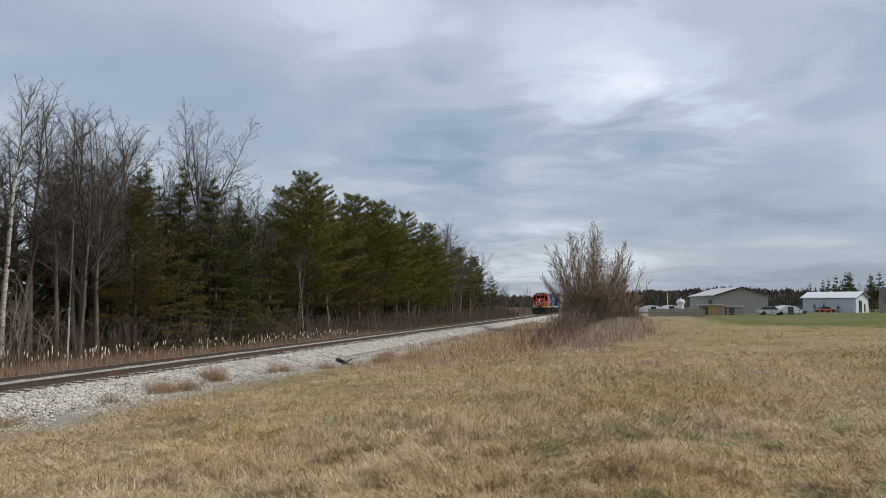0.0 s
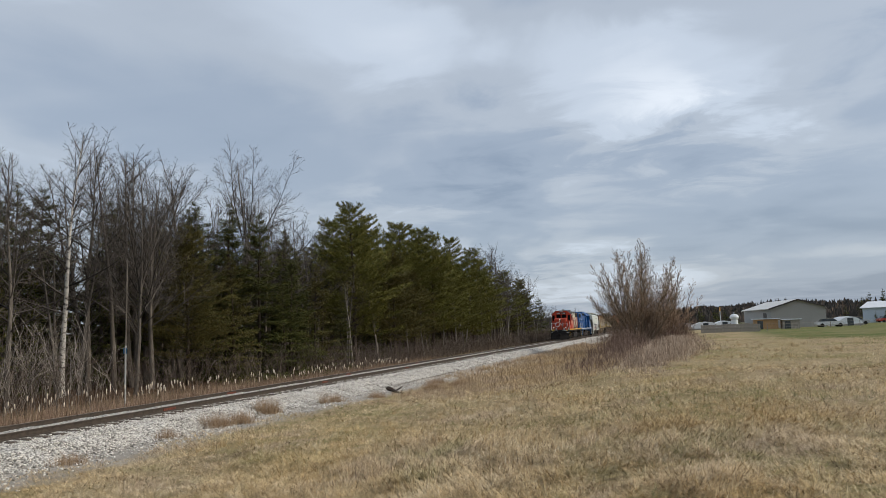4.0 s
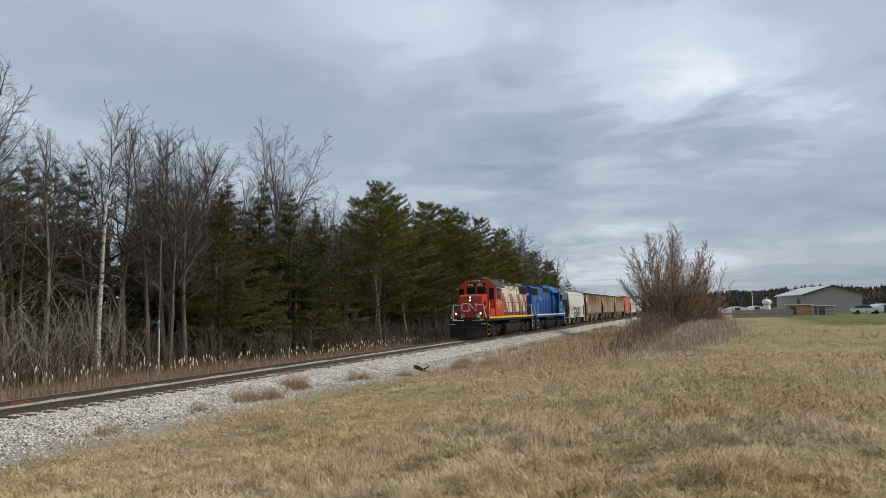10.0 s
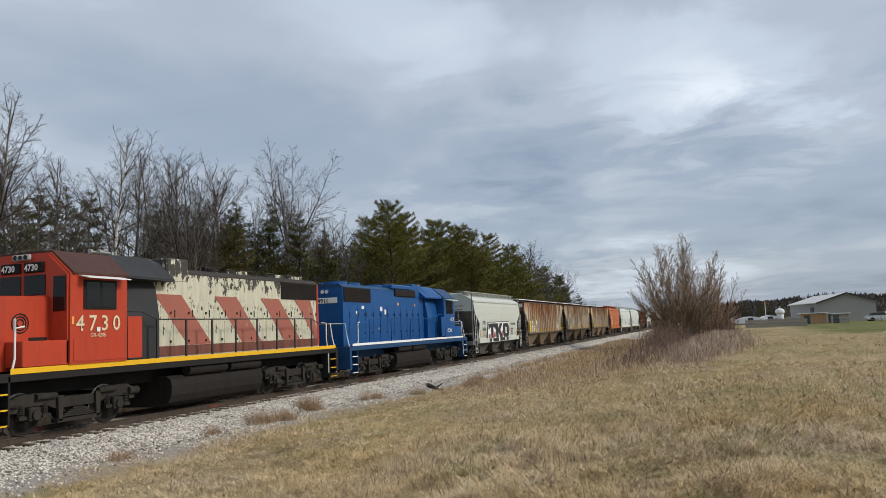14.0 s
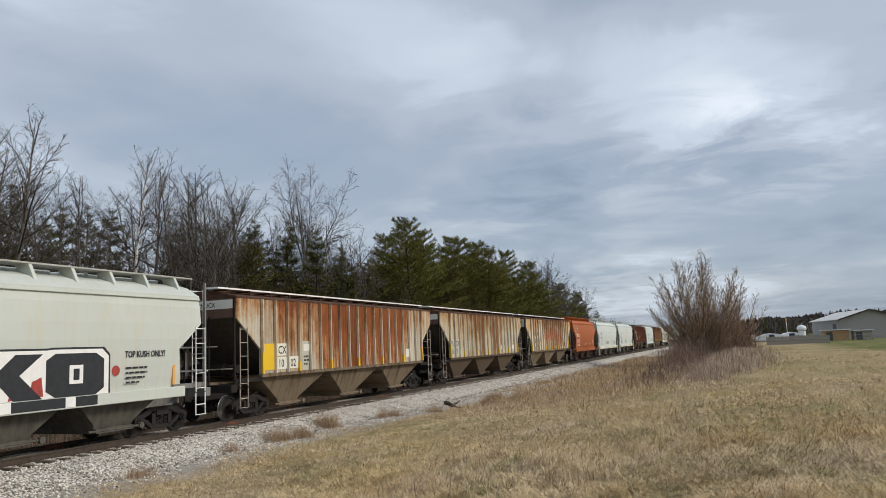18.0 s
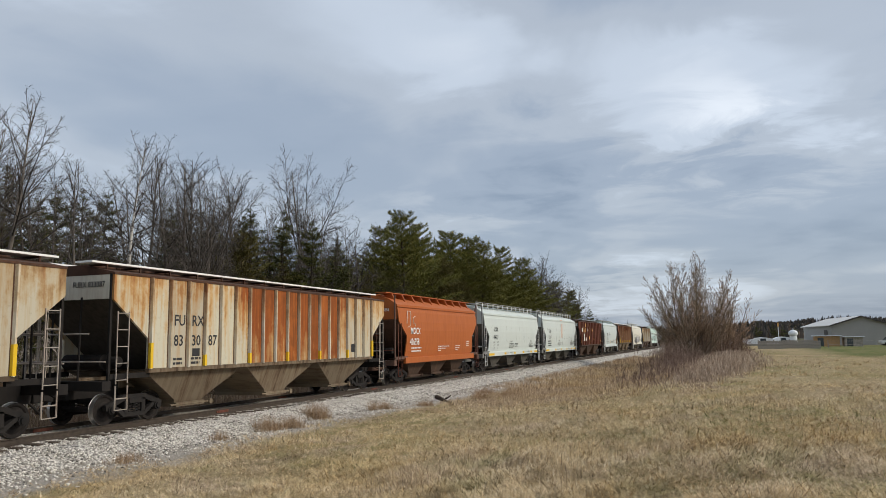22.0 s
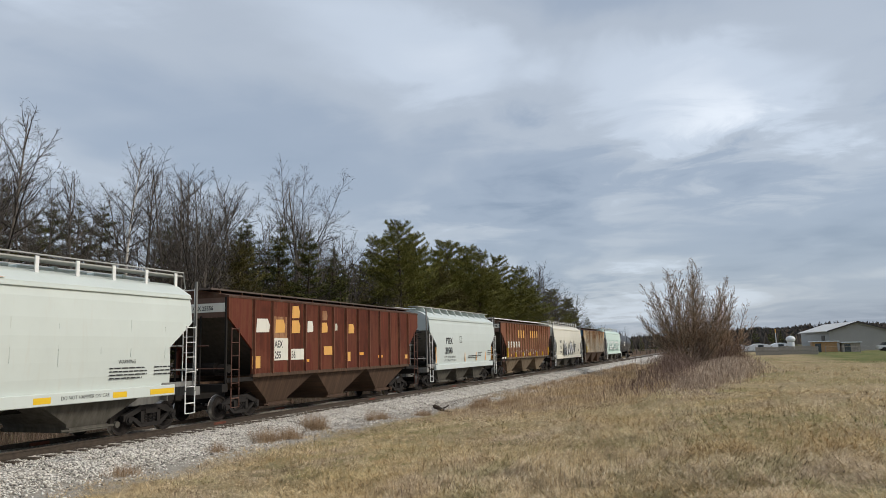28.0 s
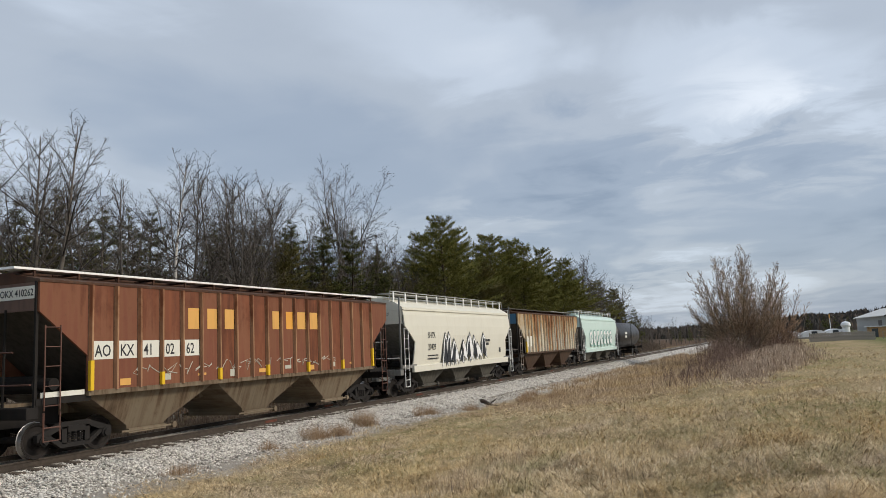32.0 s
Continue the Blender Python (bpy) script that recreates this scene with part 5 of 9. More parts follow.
RUST_1 = side_set("beige_side", (0.52, 0.49, 0.41), (0.31, 0.088, 0.022), (0.14, 0.036, 0.014), 1.3, (0.40, 0.215, 0.08))
RUST_2 = side_set("tan_side", (0.50, 0.46, 0.36), (0.29, 0.115, 0.034), (0.15, 0.055, 0.022), 4.1, (0.42, 0.28, 0.13))
RUST_3 = side_set("cream_side", (0.58, 0.55, 0.43), (0.42, 0.115, 0.020), (0.21, 0.048, 0.014), 7.7, (0.54, 0.31, 0.10))
RUST_12 = side_set("mixed_side", (0.52, 0.48, 0.38), (0.34, 0.15, 0.05), (0.16, 0.065, 0.032), 11.9)
BROWN_8 = side_set("maroon_side", (0.115, 0.027, 0.017), (0.135, 0.034, 0.017), (0.078, 0.022, 0.014), 3.4, (0.15, 0.052, 0.028))
BROWN_10 = side_set("brown_side", (0.205, 0.077, 0.047), (0.225, 0.080, 0.040), (0.155, 0.057, 0.034), 9.1, (0.235, 0.105, 0.058))
HEAD_PALE = paint("pale_end_panel", (0.56, 0.53, 0.44), chips=(0.25, 0.1, 0.05), dirt=(0.30, 0.20, 0.12), wear=0.35, grime=0.6)
HEAD_DARK = paint("dull_brown_end_panel", (0.13, 0.075, 0.055), chips=(0.2, 0.07, 0.04), dirt=(0.06, 0.045, 0.035), wear=0.35, grime=0.6)
LADDER_WORN = paint("worn_white_ladder_paint", (0.34, 0.30, 0.26), chips=(0.16, 0.07, 0.04), dirt=(0.25, 0.15, 0.09), wear=0.5, grime=0.6)
LADDER_DARK = paint("dark_brown_ladder", (0.11, 0.05, 0.035), wear=0.3, grime=0.4)
POST_PALE = panel_steel("pale_post_paint", (0.66, 0.62, 0.51), (0.34, 0.14, 0.05), (0.18, 0.07, 0.035), 0.30, (0.50, 0.36, 0.2), 6.0)
POST_BROWN = panel_steel("brown_post_paint", (0.33, 0.17, 0.10), (0.28, 0.10, 0.045), (0.14, 0.055, 0.03), 0.45, (0.40, 0.24, 0.13), 6.5)
POST_DARK = panel_steel("dark_brown_post_paint", (0.15, 0.045, 0.03), (0.19, 0.06, 0.03), (0.07, 0.026, 0.02), 0.5, (0.22, 0.10, 0.06), 8.5)
WALK_WHITE = paint("chalky_white_walk", (0.82, 0.81, 0.78), chips=(0.22, 0.18, 0.14), wear=0.3, grime=0.35)
WALK_DARK = paint("dark_walk", (0.10, 0.075, 0.062), wear=0.3, grime=0.4)
STENCIL_BACK = paint("grey_stencil_ground", (0.46, 0.45, 0.38), wear=0.2, grime=0.3)
LABEL_WHITE = paint("white_label_ground", (0.68, 0.67, 0.60), wear=0.2, grime=0.25)
BLOCK_YELLOW = paint("ochre_block_paint", (0.66, 0.36, 0.10), chips=(0.35, 0.15, 0.06), wear=0.35, grime=0.3)
TAG_BLACK = plain("black_spray_paint", (0.022, 0.025, 0.03), 0.55)
TAG_WHITE = plain("white_spray_paint", (0.78, 0.78, 0.77), 0.6, var=0.06)
TAG_RED = plain("red_spray_paint", (0.35, 0.05, 0.04), 0.6)
TAG_TEAL = plain("teal_spray_paint", (0.22, 0.42, 0.38), 0.6, var=0.15)
SMEAR = paint("orange_rust_smear", (0.66, 0.42, 0.30), dirt=(0.74, 0.70, 0.64), wear=0.1, grime=0.9)


def split_number(car, x, y, z, size, pairs, pitch, mat=BLACK_PAINT, back=None, squeeze=0.95):
    """Reporting marks painted two characters to a panel between the posts."""
    for k, pair in enumerate(pairs):
        if not pair:
            continue
        if back:
            patch(car, x, y + k * pitch - 0.06, y + k * pitch + pitch - 0.22, z - 0.07, z + size * 0.72 + 0.08, back, "stencil_ground")
        write(car, pair, size, x + 0.006, y + k * pitch, z, mat, 0.006, squeeze)


def end_plate(car, text, half, size, mat, back, top=3.72):
    """Number board on the end that meets the viewer."""
    y = -(half - 0.80) - 0.075
    if back:
        part("end_board", boxes((0.10, 1.48, y - 0.004, y, top, top + 0.3)), back, car, "pale end number board")
    write(car, text, size, 0, 0, 0, mat, 0.004, 0.9, at=pose(0.16, y - 0.008, top + 0.07, 90, 0, 0))


# 1: pale grey car with a large black and white tag
H = 7.25
c1 = place(smooth_hopper("pale grey covered hopper with a big black and white painted tag", H, GREY_SIDE, GREY_SIDE, BAY_GREY, GALV, GREY_SIDE, GREY_END, RAIL_WHITE), 27.1, 41.6)
write(c1, "PTEX", 0.33, side_x(2.45) + 0.012, -4.62, 2.36, BLACK_PAINT, 0.007, 0.98)
write(c1, "20976", 0.35, side_x(2.1) + 0.016, -4.66, 1.90, BLACK_PAINT, 0.007, 0.98)
for k, row in enumerate(("LD LMT  227200 LBS", "LT WT   58800 LBS")):
    write(c1, row, 0.15, side_x(1.75) + 0.018, -4.75, 1.68 - k * 0.17, BLACK_PAINT, 0.0, 0.85)
SLAB = {"T": ((0, 1), (1, 1), (1, 0.60), (0.87, 0.60), (0.81, 0.72), (0.67, 0.72), (0.67, 0), (0.33, 0), (0.33, 0.72), (0.19, 0.72), (0.13, 0.60), (0, 0.60)),
        "K": ((0, 0), (0, 1), (0.38, 1), (0.38, 0.64), (0.62, 1), (1.02, 1), (0.68, 0.54), (1.02, 0), (0.60, 0), (0.38, 0.40), (0.38, 0)),
        "O": ((0.15, 0), (0.85, 0), (1, 0.15), (1, 0.85), (0.85, 1), (0.15, 1), (0, 0.85), (0, 0.15))}


def tag_shape(car, outline, y, z, w, h, mat, dx):
    bm = bmesh.new()
    prism(bm, [(y + u * w, z + v * h) for u, v in outline], 0, side_x(2.75) + dx, side_x(2.75) + dx + 0.004)
    part("spray_tag", bm, mat, car)


WORD = ((0, 0), (1, 0), (1.0, 0.84), (0.965, 1.0), (0.70, 1.0), (0.685, 0.985), (0.36, 0.985), (0.345, 0.97), (0.005, 0.97))
tag_shape(c1, WORD, -3.50, 1.36, 6.12, 1.20, TAG_BLACK, 0.008)
tag_shape(c1, WORD, -3.44, 1.36, 6.00, 1.15, TAG_WHITE, 0.014)
for txt, yy, w in (("T", -3.30, 1.92), ("K", -1.36, 1.85), ("O", 0.62, 1.78)):
    tag_shape(c1, SLAB[txt], yy, 1.36, w, 1.05, TAG_BLACK, 0.020)
tag_shape(c1, ((0, 0), (1, 0), (1, 1), (0, 1)), 1.30, 1.66, 0.42, 0.46, TAG_WHITE, 0.026)
tag_shape(c1, ((0, 0), (1, 0), (1, 1), (0, 1)), 1.42, 1.75, 0.18, 0.28, TAG_BLACK, 0.032)
for yy, w, h in ((-3.3, 0.5, 0.32), (-1.95, 0.5, 0.45), (-0.38, 0.4, 0.34), (0.16, 0.4, 0.5)):
    tag_shape(c1, ((0, 0), (1, 0.1), (0.85, 1), (0.2, 0.8)), yy, 1.37, w, h, TAG_RED, 0.017)
patch(c1, 1.643, -3.1, 2.2, 1.10, 1.34, TAG_BLACK, "spray_tag")
for yy in (-2.5, -0.6, 1.2):
    patch(c1, 1.648, yy, yy + 0.3, 1.10, 1.34, TAG_WHITE, "spray_tag")
for yy in (2.86,):
    bm = bmesh.new()
    disc(bm, (yy, 1.92), 0.14, 0, side_x(1.75) + 0.022, side_x(1.75) + 0.028, 14)
    part("spray_tag", bm, TAG_RED, c1)
write(c1, "TOP KUSH ONLY?", 0.24, side_x(2.6) + 0.012, 3.35, 2.48, BLACK_PAINT, 0.006, 0.8, at=on_side(side_x(2.5) + 0.014, 3.15, 2.26))
small_print(c1, side_x(2.0) + 0.02, 3.2, 1.95, (0.8, 0.8, 0.7, 0.5), BLACK_PAINT, 6, 0.13, 0.05)
for yy, lean in ((-5.15, 9), (5.05, -6)):
    part("reflective_strip", boxes((side_x(1.8) + 0.01, side_x(1.8) + 0.016, yy, yy + 0.10, 1.42, 2.25)), ORANGE_PAINT, c1, "orange reflective strip")
write(c1, "PTEX 20976", 0.2, 0, 0, 0, BLACK_PAINT, 0.0, 0.8, at=pose(0.0, -(H - 0.95) - 0.002, 3.6, 90, 0, 0))
small = boxes(*[(0.1, 0.7 + 0.1 * (k % 3), -(H - 0.95) - 0.006, -(H - 0.95) - 0.002, 3.4 - k * 0.12, 3.45 - k * 0.12) for k in range(7)])
tagged(part("stencil_print", small, BLACK_PAINT, c1), "rows of small stencilled writing", kind="stuff")

# 2: beige car deeply streaked with rust
H = 9.35
c2 = place(rib_hopper("beige ribbed covered hopper streaked with deep brown rust", H, RUST_1, "phhhhrrdddrrdrrhpp", POST_PALE, BAY_TAN, ROOF_BROWN, WALK_WHITE, SHADED_END, HEAD_DARK, 19, ladder_mat=LADDER_WORN), 41.7, 60.4)
patch(c2, 1.602, -4.55, -3.93, 1.53, 2.62, STENCIL_BACK, "stencil_ground")
small_print(c2, 1.608, -4.44, 2.0, (0.4, 0.4, 0.3), BLACK_PAINT, 3, 0.14, 0.07)
split_number(c2, 1.604, -6.98, 2.18, 0.40, ("MO", "CX"), 0.80, back=LABEL_WHITE)
split_number(c2, 1.604, -6.98, 1.70, 0.40, ("48", "10", "02"), 0.80, back=LABEL_WHITE)
patch(c2, 1.604, -4.45, -3.95, 2.25, 2.5, LABEL_WHITE, "label_panel")
patch(c2, 1.6065, -7.04, -6.42, 1.63, 2.55, YELLOW_PAINT, "stencil_ground", "yellow ground behind the lettering")
patch(c2, 1.604, 5.2, 5.7, 1.75, 2.15, LABEL_WHITE, "label_panel")
end_plate(c2, "MOCX", H, 0.22, BLACK_PAINT, LABEL_WHITE, 3.75)

# 3: beige car with browner streaks
c3 = place(rib_hopper("beige ribbed covered hopper stained with brown rust runs", H, RUST_2, "pphphhhrhhrrhhpppp", POST_PALE, BAY_RUSTED, ROOF_BROWN, WALK_WHITE, SHADED_END, HEAD_DARK, 19, ladder_mat=LADDER_WORN), 60.4, 79.1)
split_number(c3, 1.602, -6.98, 2.20, 0.42, ("PL", "CX"), 0.80, back=STENCIL_BACK)
split_number(c3, 1.602, -6.98, 1.72, 0.42, ("216", "95"), 0.80, back=STENCIL_BACK, squeeze=0.72)
end_plate(c3, "PLCX", H, 0.2, BLACK_PAINT, LABEL_WHITE, 3.72)
for yy in (3.0, 5.9):
    patch(c3, 1.604, yy, yy + 0.4, 1.8, 2.1, LABEL_WHITE, "label_panel")

# 4: pale car with bright orange rust amidships
c4 = place(rib_hopper("cream ribbed covered hopper with bright orange rust amidships", H, RUST_3, "ppppphrrrdrdrrhppp", POST_PALE, BAY_TAN, ROOF_BROWN, WALK_WHITE, SHADED_END, HEAD_PALE, 19, ladder_mat=LADDER_WORN), 79.2, 97.9)
split_number(c4, 1.602, -6.20, 2.75, 0.46, ("FU", "RX"), 0.80)
split_number(c4, 1.602, -6.20, 2.15, 0.46, ("83", "30", "87"), 0.80)
patch(c4, 1.604, -5.35, -5.0, 1.82, 2.06, BLACK_PAINT, "label_panel")
small_print(c4, 1.604, -6.2, 1.72, (0.4, 0.4), BLACK_PAINT, 8, 0.13, 0.07)
small_print(c4, 1.604, -5.4, 1.72, (0.45, 0.4), BLACK_PAINT, 9, 0.13, 0.07)
patch(c4, 1.604, 5.2, 5.72, 1.75, 2.1, BLACK_PAINT, "label_panel")
end_plate(c4, "FURX 833087", H, 0.22, BLACK_PAINT, None, 3.70)

# 5: red oxide car
H = 7.25
c5 = place(smooth_hopper("orange-red covered hopper with white lettering and chalk tag", H, ORANGE_SIDE, ORANGE_SIDE, BAY_BROWN, ORANGE_SIDE, ORANGE_SIDE, HEAD_DARK, POST_DARK), 98.0, 112.5)
write(c5, "MOCX", 0.48, side_x(2.75) + 0.01, -4.85, 2.56, WHITE_PAINT, 0.008, 0.92)
write(c5, "416358", 0.48, side_x(2.55) + 0.012, -4.95, 2.00, WHITE_PAINT, 0.008, 0.88)
small_print(c5, side_x(1.8) + 0.02, -4.7, 1.80, (1.4, 1.3), WHITE_PAINT, 11, 0.16, 0.06)
small_print(c5, side_x(2.0) + 0.02, -0.8, 1.86, (1.8, 1.2, 0.4), WHITE_PAINT, 12, 0.12, 0.04)
small_print(c5, side_x(2.0) + 0.02, 2.1, 1.86, (0.8, 0.7, 0.5), WHITE_PAINT, 13, 0.12, 0.04)
small_print(c5, side_x(2.2) + 0.02, 4.1, 2.1, (0.6, 0.5, 0.5), WHITE_PAINT, 14, 0.12, 0.04)
write(c5, "MOCX 416358", 0.20, 0, 0, 0, WHITE_PAINT, 0.004, 0.75, at=pose(0.1, -(H - 0.95) - 0.002, 3.72, 90, 0, 0))
bm = bmesh.new()
tube(bm, [(side_x(3.2) + 0.01, -5.3 + p, z) for p, z in ((0, 3.1), (0.05, 3.75), (0.5, 3.72), (0.45, 3.0), (0.1, 2.9))], 0.018, 4)
tube(bm, [(side_x(3.2) + 0.01, -4.5 + p, z) for p, z in ((0.3, 3.5), (0, 3.4), (0.1, 3.15), (0.35, 3.05), (0.25, 2.8), (-0.1, 2.85))], 0.018, 4)
part("chalk_tag", bm, LABEL_WHITE, c5)

# 6 and 7: nearly new white cars with open roof walks
H = 8.75
TABS = ((-7.1, -5.8), (-3.2, -2.7), (-0.6, -0.1), (2.1, 2.6), (4.6, 5.1), (6.0, 7.0))
c6 = place(smooth_hopper("clean white covered hopper with open roof walk", H, WHITE_SIDE, WHITE_SIDE, BAY_GREY, WALK_WHITE, WHITE_SIDE, GREY_END, RAIL_WHITE, 3, "posts", TABS), 112.5, 130.0)
c7 = place(smooth_hopper("white covered hopper with an orange rust smear on its roof", H, WHITE_SIDE, WHITE_SIDE, BAY_GREY, WALK_WHITE, WHITE_SIDE, GREY_END, RAIL_WHITE, 3, "posts", TABS), 130.1, 147.7)
for car, mark, num, seed in ((c6, "AOKX", "494562", 21), (c7, "TCMX", "321149", 31)):
    write(car, mark, 0.44, side_x(2.75) + 0.01, -5.8, 2.78, BLACK_PAINT, 0.0, 0.85)
    write(car, num, 0.44, side_x(2.55) + 0.012, -5.85, 2.24, BLACK_PAINT, 0.0, 0.85)
    for k, row in enumerate((("LD LMT", "224300"), ("LT WT", "61700"), ("CU FT", "4751"))):
        if car is c6:
            write(car, row[0], 0.17, side_x(2.15) + 0.010, -5.95, 1.98 - k * 0.22, BLACK_PAINT, 0.0, 0.85)
            write(car, row[1], 0.17, side_x(2.15) + 0.010, -4.95, 1.98 - k * 0.22, BLACK_PAINT, 0.0, 0.85)
        else:
            small_print(car, side_x(1.9) + 0.02, -5.95, 1.98 - k * 0.2, (1.3,), BLACK_PAINT, seed + k, 0.1, 0.09)
    for y0 in (-1.6, 4.6):
        write(car, "WARNING", 0.15, side_x(2.0) + 0.016, y0 + 0.2, 2.02, BLACK_PAINT, 0.0, 0.9)
        small_print(car, side_x(1.8) + 0.02, y0 - 0.1, 1.88, (1.3, 1.4, 1.4, 1.2), BLACK_PAINT, seed + 5, 0.09, 0.035)
        small_print(car, side_x(1.8) + 0.02, y0 + 1.6, 1.88, (0.8, 0.9, 0.8), BLACK_PAINT, seed + 6, 0.1, 0.035)
    for y0 in (-2.4, 2.9):
        write(car, "DO NOT HAMMER ON CAR", 0.14, 1.645, y0, 1.17, BLACK_PAINT, 0.0, 0.9)
    bm = bmesh.new()
    for k in range(11):
        y = -6.2 + k * 1.27 + 0.1 * (k % 3)
        box(bm, side_x(2.9) - 0.005, side_x(2.9) + 0.0015, y, y + 0.012, 2.3 - 0.1 * (k % 4), 3.2 - 0.15 * (k % 3))
    part("weld_seam", bm, WHITE_SIDE, car)
bm = bmesh.new()
prism(bm, [(-0.2, 4.10), (1.3, 4.10), (0.9, 4.05), (0.6, 3.98), (0.2, 4.0)], 0, 1.44, 1.53)
part("rust_smear", bm, SMEAR, c7, "orange rust smear from the roof")
for yy, w in ((-0.1, 0.35), (0.5, 0.12)):
    patch(c7, side_x(2.9) + 0.004, yy, yy + w, 2.3, 3.7, SMEAR, "rust_smear")

# 8: dark brown car with remains of ochre lettering, drawn as plain blocks
H = 9.05
c8 = place(rib_hopper("dark red-brown ribbed covered hopper with worn ochre lettering blocks", H, BROWN_8, "rhdhrdhdhrhr", POST_DARK, BAY_BROWN, ROOF_BROWN, WALK_DARK, SHADED_END, HEAD_DARK, 13, (), board=4.37, ladder_mat=LADDER_DARK), 147.8, 165.9)
for yy, zz, w, h, m in ((-6.72, 2.95, 0.86, 0.5, LABEL_WHITE), (-5.50, 2.95, 0.66, 0.5, BLOCK_YELLOW), (-4.38, 2.95, 0.62, 0.5, BLOCK_YELLOW), (-3.22, 3.0, 0.46, 0.45, LABEL_WHITE), (-2.08, 3.0, 0.5, 0.42, BLOCK_YELLOW), (-0.95, 3.1, 0.22, 0.3, STENCIL_BACK), (0.28, 3.0, 0.56, 0.42, BLOCK_YELLOW), (-4.35, 3.52, 0.56, 0.48, BLOCK_YELLOW), (-2.05, 3.5, 0.45, 0.4, POST_BROWN)):
    g = bmesh.new()
    prism(g, [(yy, zz), (yy + w * 0.94, zz + 0.02), (yy + w, zz + h * 0.55), (yy + w * 0.82, zz + h), (yy + w * 0.06, zz + h * 0.97)], 0, 1.602, 1.607)
    part("worn_letter_block", g, m, c8)
patch(c8, 1.6005, -5.62, -4.72, 2.35, 3.55, POST_BROWN, "faded_panel")
split_number(c8, 1.604, -5.55, 2.42, 0.36, ("AEX", ""), 1.147, back=LABEL_WHITE, squeeze=0.8)
split_number(c8, 1.604, -5.55, 2.02, 0.36, ("255", "56"), 1.147, back=LABEL_WHITE, squeeze=0.8)
for yy, zz, w, h in ((-6.95, 1.7, 0.5, 0.42), (-3.5, 1.85, 0.42, 0.1), (-1.9, 2.1, 0.7, 0.35), (-0.05, 1.8, 0.5, 0.4), (1.2, 2.05, 0.55, 0.12), (3.3, 1.9, 0.5, 0.12), (6.5, 1.8, 0.4, 0.2)):
    patch(c8, 1.603, yy, yy + w, zz, zz + h, BLOCK_YELLOW if h > 0.15 else ORANGE_PAINT, "paint_remnant")
end_plate(c8, "AEX 25556", H, 0.2, BLACK_PAINT, LABEL_WHITE, 3.62)

# 9: cool grey car
H = 7.3
c9 = place(smooth_hopper("light grey covered hopper with bold black lettering", H, COOL_SIDE, COOL_SIDE, BAY_GREY, GALV, COOL_SIDE, GREY_END, RAIL_WHITE), 166.05, 180.65)
write(c9, "PTEX", 0.50, side_x(2.75) + 0.01, -3.85, 2.55, BLACK_PAINT, 0.016, 0.98)
write(c9, "21543", 0.50, side_x(2.55) + 0.012, -3.95, 1.98, BLACK_PAINT, 0.016, 0.98)
for k, row in enumerate(("LD LMT  227100 LBS 103000 KGS", "LT WT   58900 LBS 26700 KGS 2-00")):
    write(c9, row, 0.155, side_x(1.8) + 0.016, -4.1, 1.72 - k * 0.2, BLACK_PAINT, 0.0, 0.9)
small_print(c9, side_x(1.9) + 0.02, 0.3, 1.75, (2.0, 2.0), BLACK_PAINT, 41, 0.1, 0.05)
small_print(c9, side_x(1.9) + 0.02, 2.4, 1.95, (0.9, 0.7, 0.6), BLACK_PAINT, 42, 0.1, 0.04)
small_print(c9, side_x(2.1) + 0.02, 4.5, 2.05, (0.8, 0.8, 0.6), BLACK_PAINT, 43, 0.12, 0.05)
bm = boxes((side_x(2.7) + 0.006, side_x(2.7) + 0.012, -1.35, -0.95, 2.62, 2.65), (side_x(2.7) + 0.006, side_x(2.7) + 0.012, -1.35, -0.95, 2.97, 3.0), (side_x(2.7) + 0.006, side_x(2.7) + 0.012, -1.35, -1.32, 2.62, 3.0), (side_x(2.7) + 0.006, side_x(2.7) + 0.012, -0.98, -0.95, 2.62, 3.0))
part("stencil_frame", bm, BLACK_PAINT, c9)
write(c9, "C", 0.2, side_x(2.7) + 0.012, -1.21, 2.66, BLACK_PAINT, 0.0, 1.0)
for yy in (-5.5, -0.35, 1.95, 4.0, 5.55):
    part("reflective_strip", boxes((side_x(1.8) + 0.012, side_x(1.8) + 0.018, yy, yy + 0.11, 1.45, 2.0 if abs(yy) < 5 else 2.35)), ORANGE_PAINT, c9, "orange reflective strip")
write(c9, "PTEX", 0.22, 0, 0, 0, BLACK_PAINT, 0.004, 0.85, at=pose(0.2, -(H - 0.95) - 0.002, 3.85, 90, 0, 0))
write(c9, "21543", 0.22, 0, 0, 0, BLACK_PAINT, 0.004, 0.85, at=pose(0.2, -(H - 0.95) - 0.002, 3.58, 90, 0, 0))
tagged(part("stencil_print", boxes(*[(0.2, 0.8 + 0.12 * (k % 3), -(H - 0.95) - 0.006, -(H - 0.95) - 0.002, 3.42 - k * 0.12, 3.47 - k * 0.12) for k in range(7)]), BLACK_PAINT, c9), "rows of small stencilled writing", kind="stuff")

# 10: warm brown car with ochre squares
H = 9.2
c10 = place(rib_hopper("warm brown ribbed covered hopper with ochre squares and white number panels", H, BROWN_10, "hphrhpdhrhphdhrphh", POST_BROWN, BAY_TAN, ROOF_BROWN, WALK_WHITE, SHADED_END, HEAD_DARK, 19, ladder_mat=LADDER_DARK), 180.75, 199.15)
split_number(c10, 1.602, -6.90, 2.33, 0.42, ("AO", "KX", "41", "02", "62"), 0.79, back=LABEL_WHITE, squeeze=0.8)
